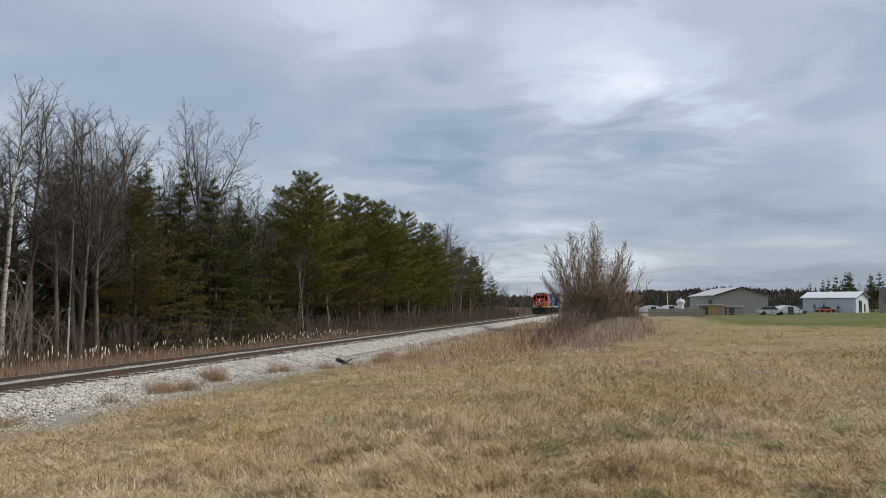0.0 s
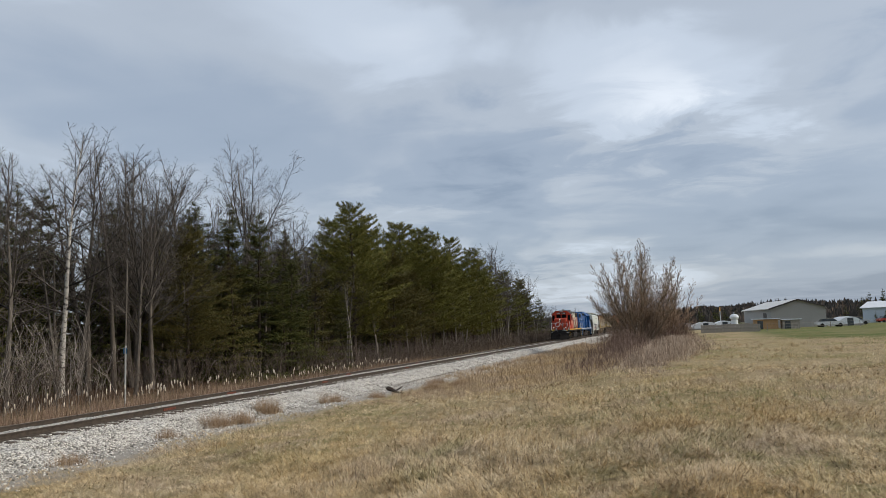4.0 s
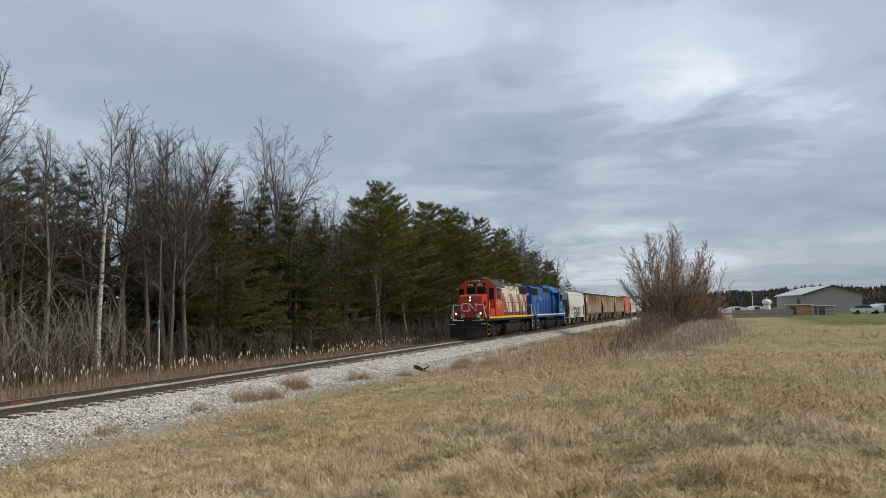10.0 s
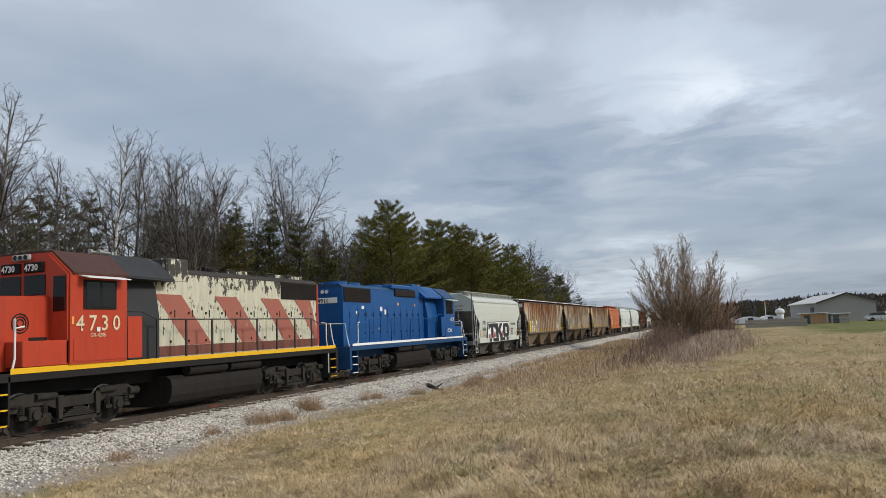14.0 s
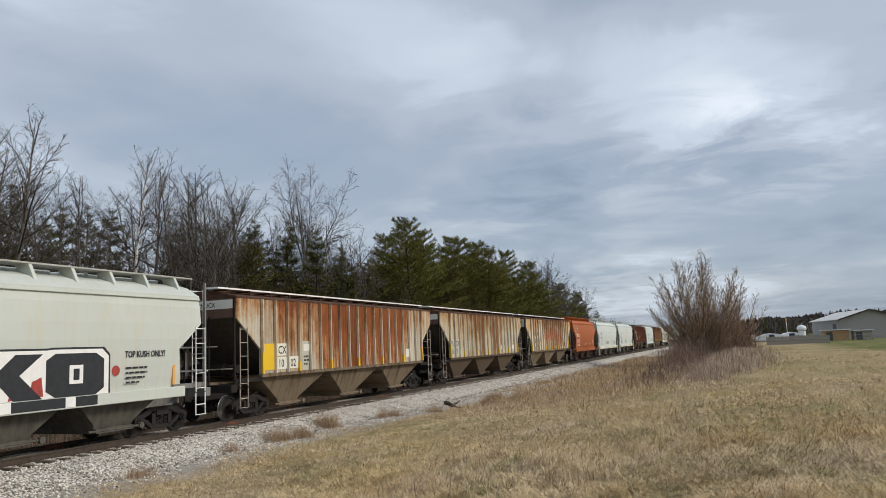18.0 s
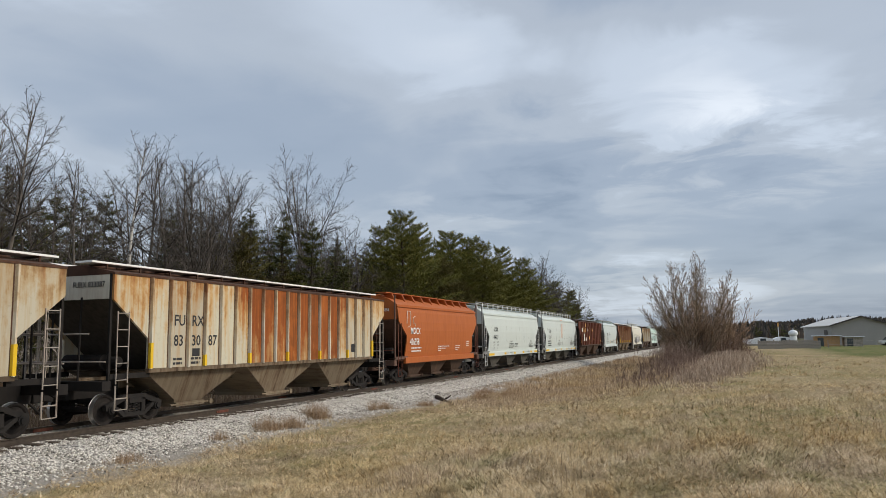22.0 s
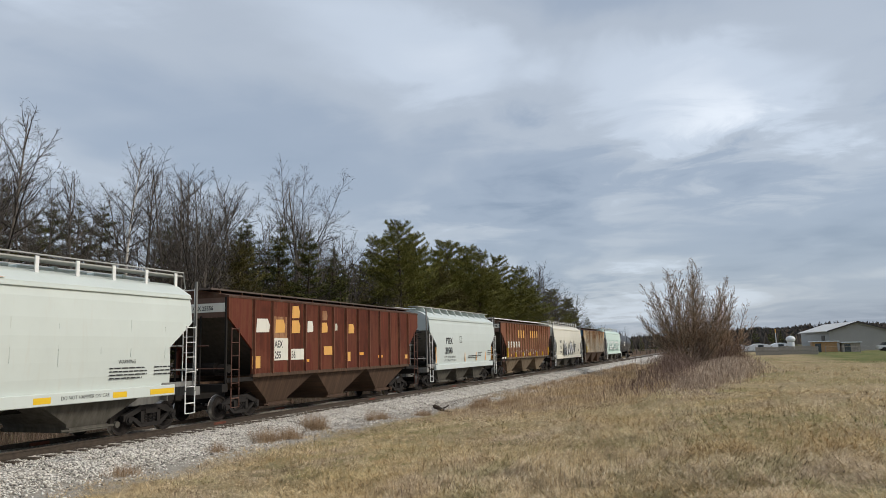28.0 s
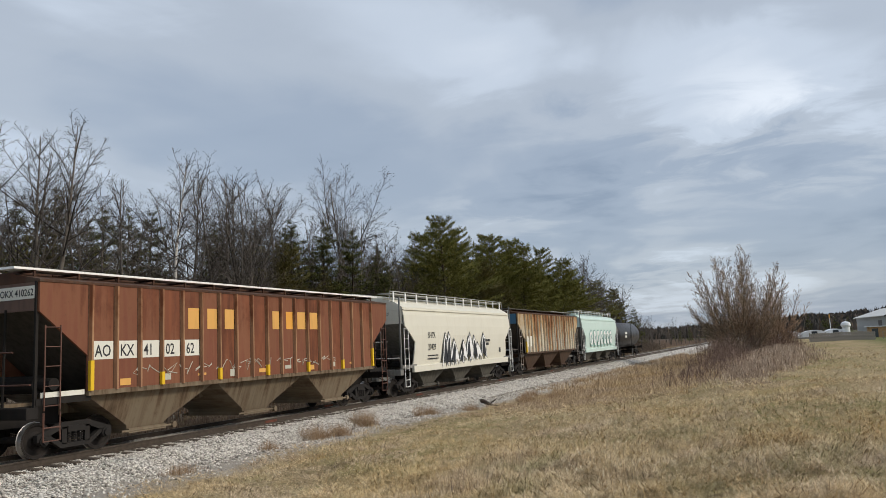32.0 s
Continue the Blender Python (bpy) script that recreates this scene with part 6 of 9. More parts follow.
for yy in (-3.70, -2.90, -2.12, 0.28, 1.72, 2.50):
    patch(c10, 1.602, yy + 0.05, yy + 0.58, 3.02, 3.62, BLOCK_YELLOW, "ochre_square", "faded ochre square")
patch(c10, 1.602, 1.10, 1.52, 3.02, 3.62, ORANGE_PAINT, "ochre_square", "faded orange square")
for k in range(9):
    patch(c10, 1.602, -6.1 + k * 1.42, -5.75 + k * 1.42, 1.58 + 0.05 * (k % 3), 1.75 + 0.05 * (k % 2), STENCIL_BACK if k % 2 else BLOCK_YELLOW, "paint_remnant")
bm = bmesh.new()
rnd = random.Random(12)
for a in np.arange(-5.6, 4.0, 0.55):
    p = [(1.606, a + rnd.uniform(-0.2, 0.3) + 0.06 * k, 1.85 + rnd.uniform(-0.12, 0.25)) for k in range(6)]
    tube(bm, p, 0.012, 4)
part("chalk_tag", bm, STENCIL_BACK, c10)
end_plate(c10, "AOKX 410262", H, 0.23, BLACK_PAINT, LABEL_WHITE, 3.72)
patch(c10, 1.56, -8.35, -7.15, 1.44, 1.56, LABEL_WHITE, "end_strip")

# 11: cream car with a spiky black and white tag
H = 8.35
c11 = place(smooth_hopper("cream covered hopper with a spiky black and white painted tag", H, CREAM_SIDE, CREAM_SIDE, BAY_GREY, WALK_WHITE, CREAM_SIDE, GREY_END, RAIL_WHITE, 3, "posts"), 199.25, 215.9)
write(c11, "SHPX", 0.40, side_x(2.75) + 0.01, -5.0, 2.62, BLACK_PAINT, 0.004, 0.9)
write(c11, "27429", 0.40, side_x(2.55) + 0.012, -5.0, 2.05, BLACK_PAINT, 0.004, 0.9)
small_print(c11, side_x(1.8) + 0.02, -5.0, 1.75, (1.2, 1.2), BLACK_PAINT, 51, 0.15, 0.06)
rnd = random.Random(8)
y = -3.4
while y < 2.7:
    w = rnd.uniform(0.5, 0.9)
    top, foot = rnd.uniform(2.1, 2.75), rnd.uniform(1.2, 1.5)
    lean = rnd.uniform(-0.35, 0.35)
    for grow, mat, dx in ((0.10, TAG_BLACK, 0.008), (0.045, TAG_WHITE, 0.014), (-0.06, TAG_BLACK if rnd.random() < 0.55 else TAG_WHITE, 0.020)):
        bm = bmesh.new()
        prism(bm, [(y - grow, foot - grow), (y + w * 0.35, foot + 0.25), (y + w + grow, foot - grow * 0.5), (y + w * 0.75 + lean + grow, top * 0.93), (y + w * 0.45 + lean, top + grow * 2), (y + w * 0.15 + lean - grow, top * 0.85)], 0, 1.645 + dx, 1.649 + dx)
        part("spray_tag", bm, mat, c11)
    y += w * 0.82
small_print(c11, side_x(2.2) + 0.02, 2.7, 2.35, (0.9, 0.7), BLACK_PAINT, 55, 0.2, 0.14)
patch(c11, side_x(1.8) + 0.01, 5.2, 5.5, 1.7, 2.0, BLACK_PAINT, "label_panel")
write(c11, "SHPX 27429", 0.2, 0, 0, 0, BLACK_PAINT, 0.0, 0.8, at=pose(0.0, -(H - 0.95) - 0.002, 3.7, 90, 0, 0))

# 12: rusted car with a blue end
H = 8.8
c12 = place(rib_hopper("rust-streaked beige ribbed covered hopper with a blue end", H, RUST_12, "phhrhphrrhdhhrphph", POST_PALE, BAY_BROWN, ROOF_BROWN, BAY_GREY, SHADED_END, BLUE_END, 19, (0,), ladder_mat=LADDER_WORN), 216.0, 233.6)
patch(c12, 1.602, -6.3, -4.9, 1.9, 2.6, LABEL_WHITE, "label_panel")

# 13: mint-white car with a teal outline tag
H = 8.65
c13 = place(smooth_hopper("mint-white covered hopper with a teal outlined painted tag", H, MINT_SIDE, MINT_SIDE, BAY_GREY, WALK_WHITE, MINT_SIDE, GREY_END, RAIL_WHITE, 3, "posts"), 233.7, 251.0)
rnd = random.Random(21)
for k in range(7):
    y0 = -5.2 + k * 1.45
    for grow, mat, dx in ((0.12, TAG_TEAL, 0.008), (0.0, TAG_WHITE, 0.014)):
        bm = bmesh.new()
        n = 10
        prism(bm, [(y0 + 0.6 + (0.52 + grow) * math.cos(a * math.tau / n) + 0.1 * math.sin(3 * a + k), 2.3 + (0.68 + grow) * math.sin(a * math.tau / n)) for a in range(n)], 0, 1.63 + dx, 1.634 + dx)
        part("spray_tag", bm, mat, c13)
    bm = bmesh.new()
    tube(bm, [(1.652, y0 + 0.35 + 0.08 * k % 0.3, 1.9), (1.652, y0 + 0.55, 2.6), (1.652, y0 + 0.85, 2.2)], 0.04, 4)
    part("spray_tag", bm, TAG_TEAL, c13)


def tank_car():
    car = thing("tank_car", "glossy black tank car with a centre dome at the train's end", "freight car", "cars of the train")
    tank = paint("black_tank_paint", (0.028, 0.028, 0.03), dirt=(0.08, 0.07, 0.06), wear=0.1, grime=0.35, rough=0.4)
    bm = bmesh.new()
    n, r, zc = 28, 1.45, 2.55
    rings = []
    for y, f in ((-7.0, 0.05), (-6.9, 0.45), (-6.7, 0.75), (-6.4, 0.93), (-6.1, 1.0), (6.1, 1.0), (6.4, 0.93), (6.7, 0.75), (6.9, 0.45), (7.0, 0.05)):
        rings.append([(f * r * math.cos(k * math.tau / n), y, zc + f * r * math.sin(k * math.tau / n)) for k in range(n)])
    loft(bm, rings)
    part("tank", bm, tank, car, smooth=True)
    bm = bmesh.new()
    for y in (-4, -2, 0, 2, 4):
        prism(bm, [(1.003 * r * math.cos(k * math.tau / n), zc + 1.003 * r * math.sin(k * math.tau / n)) for k in range(n)], 1, y - 0.03, y + 0.03)
    part("hoop", bm, tank, car)
    bm = bmesh.new()
    disc(bm, (0, 0), 0.55, 2, 3.9, 4.35, 18)
    disc(bm, (0, 0), 0.6, 2, 4.35, 4.40, 18)
    part("dome", bm, tank, car)
    bm = bmesh.new()
    for s in (-1, 1):
        tube(bm, [(s * 0.75, -1.2, 3.85), (s * 0.75, -1.2, 4.6), (s * 0.75, 1.2, 4.6), (s * 0.75, 1.2, 3.85)], 0.025, 5)
    part("dome_rail", bm, BLACK_RAIL, car)
    bm = boxes((-0.9, 0.9, -7.4, -5.6, 0.85, 1.15), (-0.9, 0.9, 5.6, 7.4, 0.85, 1.15), (-1.45, 1.45, -7.4, -7.2, 0.9, 1.15), (-1.45, 1.45, 7.2, 7.4, 0.9, 1.15))
    box(bm, -0.8, 0.8, -6.0, -5.2, 1.1, 1.6)
    box(bm, -0.8, 0.8, 5.2, 6.0, 1.1, 1.6)
    part("underframe", bm, UNDER, car)
    patch(car, 1.452, -3.6, -2.2, 2.6, 2.85, LABEL_WHITE, "stencil_print")
    patch(car, 1.452, -3.6, -2.5, 2.2, 2.45, LABEL_WHITE, "stencil_print")
    lad = ladder_mesh(0.7, 3.9, 0.45, BLACK_RAIL, 8)
    part("ladder", lad, None, car, at=pose(1.5, 0, 0))
    for y in (-7.2, 7.2):
        part("ladder", ladder_mesh(0.5, 2.2, 0.42, BLACK_RAIL, 4), None, car, at=pose(1.45, y, 0))
    add_trucks(car, 5.6, FREIGHT_TRUCK, FREIGHT_WHEEL, 0.89, 0.42, "freight")
    add_couplers(car, 7.8)
    return car


place(tank_car(), 251.4, 267.0)


# ---------------------------------------------------------------- trees and brush
def sweep(lines, sides):
    """Tapered round skins along many lines of equal count. lines: (b, n, 4) of x, y, z, radius."""
    a = np.asarray(lines, float)
    P, R = a[..., :3], a[..., 3]
    b, n = R.shape
    T = np.empty_like(P)
    T[:, 1:-1] = P[:, 2:] - P[:, :-2]
    T[:, 0], T[:, -1] = P[:, 1] - P[:, 0], P[:, -1] - P[:, -2]
    T /= np.linalg.norm(T, axis=-1, keepdims=True) + 1e-9
    ref = np.where(np.abs(T[..., 2:3]) > 0.9, np.array([1.0, 0.0, 0.0]), np.array([0.0, 0.0, 1.0]))
    U = np.cross(T, ref)
    U /= np.linalg.norm(U, axis=-1, keepdims=True) + 1e-9
    V = np.cross(T, U)
    ang = np.arange(sides) * math.tau / sides
    ring = P[:, :, None] + R[:, :, None, None] * (np.cos(ang)[None, None, :, None] * U[:, :, None] + np.sin(ang)[None, None, :, None] * V[:, :, None])
    idx = np.arange(b * n * sides).reshape(b, n, sides)
    q0, q1 = idx[:, :-1], idx[:, 1:]
    r0, r1 = np.roll(q0, -1, 2), np.roll(q1, -1, 2)
    tris = np.concatenate([np.stack([q0, r0, r1], -1).reshape(-1, 3), np.stack([q0, r1, q1], -1).reshape(-1, 3)])
    return ring.reshape(-1, 3), tris


def ribbons(lines):
    """Fine twigs as thin tapering strips, a pointed end each."""
    a = np.asarray(lines, float)
    P, R = a[..., :3], a[..., 3]
    b, n = R.shape
    d = P[:, -1] - P[:, 0]
    g = np.random.default_rng(b)
    side = np.cross(d, g.normal(0, 1, (b, 3)))
    side /= np.linalg.norm(side, axis=1, keepdims=True) + 1e-9
    L = P[:, :-1] - side[:, None] * R[:, :-1, None]
    Q = P[:, :-1] + side[:, None] * R[:, :-1, None]
    v = np.concatenate([L, Q, P[:, -1:]], 1)
    m = n - 1
    k = 2 * m + 1
    f = [(m - 1, 2 * m - 1, 2 * m)]
    for i in range(m - 1):
        f += [(i, m + i, m + i + 1), (i, m + i + 1, i + 1)]
    t = (np.array(f)[None] + k * np.arange(b)[:, None, None]).reshape(-1, 3)
    return v.reshape(-1, 3), t


def join_parts(pieces):
    vs, ts, k = [], [], 0
    for v, t in pieces:
        vs.append(v)
        ts.append(t + k)
        k += len(v)
    return np.concatenate(vs), np.concatenate(ts)


def grow(rng, start, way, length, n, radius, tip, lift, wander):
    """A bending limb: n points from start."""
    pts = [np.array(start, float)]
    d = np.array(way, float)
    d /= np.linalg.norm(d)
    for k in range(n - 1):
        d = d + rng.normal(0, wander, 3) + np.array([0, 0, lift])
        d /= np.linalg.norm(d)
        pts.append(pts[-1] + d * length / (n - 1))
    r = np.linspace(radius, tip, n)
    return np.column_stack([np.array(pts), r])


def side_way(rng, d, angle):
    """A direction that leaves d by about the angle."""
    d = d / np.linalg.norm(d)
    u = np.cross(d, rng.normal(0, 1, 3))
    u /= np.linalg.norm(u) + 1e-9
    return d * math.cos(angle) + u * math.sin(angle)


def offshoots(rng, parents, per, lo, hi, ratio, angle, n, tip, lift, wander, thin=0.55):
    kids = []
    for p in parents:
        m = len(p)
        whole = np.linalg.norm(np.diff(p[:, :3], axis=0), axis=1).sum()
        for k in range(rng.poisson(per * 0.35) + int(per * 0.65)):
            f = rng.uniform(lo, hi) * (m - 1)
            i = min(int(f), m - 2)
            s = p[i] + (p[i + 1] - p[i]) * (f - i)
            d = p[i + 1, :3] - p[i, :3]
            L = whole * ratio * rng.uniform(0.6, 1.25) * (1.15 - 0.5 * f / (m - 1))
            kids.append(grow(rng, s[:3], side_way(rng, d, angle * rng.uniform(0.7, 1.35)), L, n, max(s[3] * thin, tip * 1.6), tip, lift, wander))
    return kids


def bark(name, a, b, scale=5.0):
    t = Tree(name)
    n = t.noise(scale, 7, 0.7, t.mapped((2.5, 2.5, 0.5)))
    col = t.mix(t.ramp(n, ((0.35, 0.0), (0.65, 1.0))), a, b)
    col = t.mix(t.calc("MULTIPLY", t.random(), 0.4), col, (0.10, 0.085, 0.07))
    return t.done(col, 0.95, 0.0, n, 0.03, 0.15)


def birch_bark():
    t = Tree("pale_birch_bark")
    n = t.noise(2.2, 6, 0.7, t.mapped((1.2, 1.2, 2.8)))
    col = t.mix(t.ramp(n, ((0.52, 0.0), (0.60, 1.0))), (0.50, 0.47, 0.42), (0.07, 0.06, 0.055))
    return t.done(col, 0.85, 0.0, n, 0.02, 0.2)


BARK_GREY = bark("grey_brown_bark", (0.21, 0.185, 0.155), (0.075, 0.063, 0.053))
BARK_DARK = bark("dark_conifer_bark", (0.085, 0.062, 0.047), (0.030, 0.023, 0.019))
BARK_BIRCH = birch_bark()
TWIGS = leafy("bare_grey_brown_twigs", ((0.0, (0.036, 0.032, 0.028)), (0.6, (0.085, 0.073, 0.063)), (1.0, (0.19, 0.165, 0.142))), 0.9)
WILLOW_TWIGS = leafy("ruddy_willow_twigs", ((0.0, (0.22, 0.15, 0.10)), (0.6, (0.42, 0.29, 0.19)), (1.0, (0.58, 0.43, 0.30))), 0.85)
PINE_GREEN = leafy("white_pine_needles", ((0.0, (0.050, 0.058, 0.015)), (0.5, (0.145, 0.145, 0.033)), (0.85, (0.23, 0.212, 0.054)), (1.0, (0.30, 0.245, 0.075))), 0.7)
PINE_DRY = leafy("bronzed_pine_needles", ((0.0, (0.045, 0.045, 0.015)), (0.55, (0.115, 0.104, 0.032)), (1.0, (0.20, 0.16, 0.055))), 0.7)
SPRUCE_GREEN = leafy("dark_spruce_needles", ((0.0, (0.028, 0.036, 0.012)), (0.6, (0.088, 0.096, 0.026)), (1.0, (0.185, 0.172, 0.05))), 0.7)


def feathered(rng, parents, every, ratio, angle, n, tip, lift, wander, start=0.12, thin=0.5, least=0.10):
    """Side shoots spaced along each parent, long near its foot and short towards its tip."""
    kids = []
    for p in parents:
        m = len(p)
        whole = np.linalg.norm(np.diff(p[:, :3], axis=0), axis=1).sum()
        count = max(2, int(whole * (1 - start) / every))
        for k in range(count):
            u = start + (0.99 - start) * (k + rng.uniform(0, 1)) / count
            f = u * (m - 1)
            i = min(int(f), m - 2)
            s = p[i] + (p[i + 1] - p[i]) * (f - i)
            L = ratio * whole * (1.05 - u) ** 0.65 * rng.uniform(0.55, 1.2) + least
            kids.append(grow(rng, s[:3], side_way(rng, p[i + 1, :3] - p[i, :3], angle * rng.uniform(0.7, 1.3)), L, n, max(s[3] * thin, tip * 1.5), tip, lift, wander))
    return kids


def bare_tree_meshes(seed, h, spread=1.0, forks=1, trunk_mat=None, detail=1, fan=False):
    """Leafless broadleaf: rising limbs, side branches that shorten outwards, and a haze of fine twigs."""
    rng = np.random.default_rng(seed)
    full = detail >= 1
    trunks, limbs = [], []
    for k in range(forks):
        lean = rng.normal(0, 0.03, 2) + (rng.normal(0, 0.15, 2) if forks > 1 else 0)
        off = rng.normal(0, 0.12, 2) * (forks > 1)
        trunks.append(grow(rng, (off[0], off[1], -0.3), (lean[0], lean[1], 1), h * rng.uniform(0.9, 1.0), 14, h * 0.0095 + 0.03, 0.010, 0.03, 0.03))
    for tr in trunks:
        n = 13 if fan else int(h * (2.0 if full else 1.5) / forks ** 0.6)
        a = rng.uniform(0, math.tau)
        for k in range(n):
            u = (k + rng.uniform(0, 1)) / n
            f = (0.30 + 0.30 * u if fan else 0.30 + 0.67 * u) * 13
            s = tr[int(f)] + (tr[min(int(f) + 1, 13)] - tr[int(f)]) * (f - int(f))
            a += 2.4 + rng.normal(0, 0.35)
            if fan:
                th, L = math.radians(52 - 34 * u) + rng.normal(0, 0.10), h * (0.40 + 0.20 * u) * rng.uniform(0.75, 1.08)
            else:
                th = math.radians(64 - 34 * u) + rng.normal(0, 0.14)
                L = h * 0.38 * spread * (1.0 - 0.74 * u ** 1.3) * rng.uniform(0.6, 1.2) * min(1.0, 0.6 + 1.5 * u)
            limbs.append(grow(rng, s[:3], (math.cos(a) * math.sin(th), math.sin(a) * math.sin(th), math.cos(th)), L, 8, max(0.022, s[3] * rng.uniform(0.36, 0.56)), 0.007, 0.018, 0.05))
    l2 = feathered(rng, limbs + [t[8:] for t in trunks], 0.21 if full else 0.36, 0.36, 0.74, 5, 0.0055, 0.015, 0.055)
    l3 = feathered(rng, l2, 0.115 if full else 0.24, 0.38, 0.72, 3, 0.0045, 0.01, 0.06)
    l4 = feathered(rng, l3, 0.105 if full else 0.22, 0.40, 0.66, 2, 0.0042, 0.0, 0.05, 0.2)
    tv, tt = sweep(trunks, 8 if full else 5)
    cv, ct = join_parts([sweep(limbs, 4 if full else 3), ribbons(l2), ribbons(l3), ribbons(l4)])
    fit = h / np.percentile(cv[:, 2], 99.7)
    tv, cv = tv * fit, cv * fit
    return mesh_tris("trunk", tv, tt, trunk_mat or BARK_GREY), mesh_tris("crown", cv, ct, TWIGS)


def sprays(rng, at, way, size, blades, droop, flat, thin=0.11):
    """Fans of thin needles. at, way: (m, 3); size: (m,)."""
    m = len(at)
    W = way / (np.linalg.norm(way, axis=1, keepdims=True) + 1e-9)
    w = np.repeat(W, blades, 0) + rng.normal(0, 0.55, (m * blades, 3)) * np.array([1, 1, flat])
    w[:, 2] -= droop
    w /= np.linalg.norm(w, axis=1, keepdims=True) + 1e-9
    a = np.repeat(at, blades, 0) + rng.normal(0, 0.05, (m * blades, 3)) * np.array([1, 1, 0.6])
    s = np.repeat(size, blades) * rng.uniform(0.6, 1.3, m * blades)
    side = np.cross(w, np.array([0, 0, 1.0]) + rng.normal(0, 0.45, (m * blades, 3)))
    side /= np.linalg.norm(side, axis=1, keepdims=True) + 1e-9
    wd = (s * thin)[:, None]
    v = np.stack([a - side * wd, a + side * wd, a + w * s[:, None]], 1).reshape(-1, 3)
    return v, np.arange(len(v)).reshape(-1, 3)


def bough(rng, br, m, fan_out, thick):
    """Places and directions of m sprays over the flat fan of one bough."""
    last = len(br) - 1
    u = rng.uniform(0.12, 1.0, m) ** 0.75
    w = u * last * 0.9999
    ii = w.astype(int)
    p = br[ii, :3] + (br[ii + 1, :3] - br[ii, :3]) * (w - ii)[:, None]
    d = br[-1, :3] - br[0, :3]
    L = np.linalg.norm(d)
    d = d / L
    across = np.cross(d, (0, 0, 1.0))
    off = rng.uniform(-1, 1, m) * fan_out * L * np.sin(np.pi * np.clip(u * 0.92, 0, 1)) ** 0.7
    p = p + across[None] * off[:, None] - d[None] * (0.35 * np.abs(off))[:, None] + rng.normal(0, 1, (m, 3)) * np.array([0.05, 0.05, thick])
    way = d[None] + across[None] * (1.1 * np.sign(off) * np.minimum(1, np.abs(off) / (0.25 * L + 0.01)))[:, None]
    return p, way


def pine_meshes(seed, h, mat=None, width=0.36, bare=0.20, detail=1.0):
    """White pine: level plates of boughs in whorls with dark gaps between, ragged at the top, dead stubs below."""
    rng = np.random.default_rng(seed)
    trunk = grow(rng, (0, 0, -0.3), (rng.normal(0, 0.03), rng.normal(0, 0.03), 1), h, 10, h * 0.012 + 0.04, 0.02, 0.05, 0.02)
    limbs, A, W, S = [], [], [], []
    tiers = int(h * 1.2)

    def foot(f):
        i = f * 9
        return trunk[int(i)] + (trunk[min(int(i) + 1, 9)] - trunk[int(i)]) * (i - int(i))
    for k in range(tiers):
        f = bare + (1 - bare) * (k + rng.uniform(-0.15, 0.15)) / tiers
        f = min(max(f, 0.08), 0.985)
        g = max(0.0, (f - bare) / (1 - bare))
        reach = h * width * (0.70 + 0.30 * math.sin(math.pi * min(1, 0.2 + g))) * (1 - 0.72 * g ** 2.2)
        base = foot(f)
        a0 = rng.uniform(0, math.tau)
        count = rng.integers(5, 8)
        rise = rng.normal(0, 0.06)
        for b in range(count):
            a = a0 + b * math.tau / count + rng.normal(0, 0.22)
            L = max(0.5, reach * rng.uniform(0.55, 1.2))
            br = grow(rng, base[:3] + np.array([0, 0, rng.normal(0, 0.12)]), (math.cos(a), math.sin(a), rise + 0.10 + 0.55 * g ** 2), L, 5, 0.045 * (1.1 - f) + 0.012, 0.008, 0.035, 0.05)
            limbs.append(br)
            p, way = bough(rng, br, int((12 + L * 30) * detail), 0.38, 0.07)
            A.append(p)
            W.append(way + np.array([0, 0, 0.30]))
            S.append(rng.uniform(0.16, 0.32, len(p)) * detail ** -0.6 * min(1.0, 0.5 + 0.3 * L))
    for k in range(int(h * 1.6)):
        base = foot(rng.uniform(0.08, bare))
        a = rng.uniform(0, math.tau)
        limbs.append(grow(rng, base[:3], (math.cos(a), math.sin(a), rng.uniform(-0.3, 0.2)), rng.uniform(0.5, 2.2), 5, 0.014, 0.005, 0.0, 0.12))
    v, t = sprays(rng, np.concatenate(A), np.concatenate(W), np.concatenate(S), 6 if detail >= 1 else 4, -0.12, 0.45, 0.085 if detail >= 1 else 0.13)
    tv, tt = join_parts([sweep([trunk], 7), sweep(limbs, 3) if detail >= 1 else ribbons(limbs)])
    return mesh_tris("trunk", tv, tt, BARK_DARK), mesh_tris("crown", v, t, mat or PINE_GREEN)


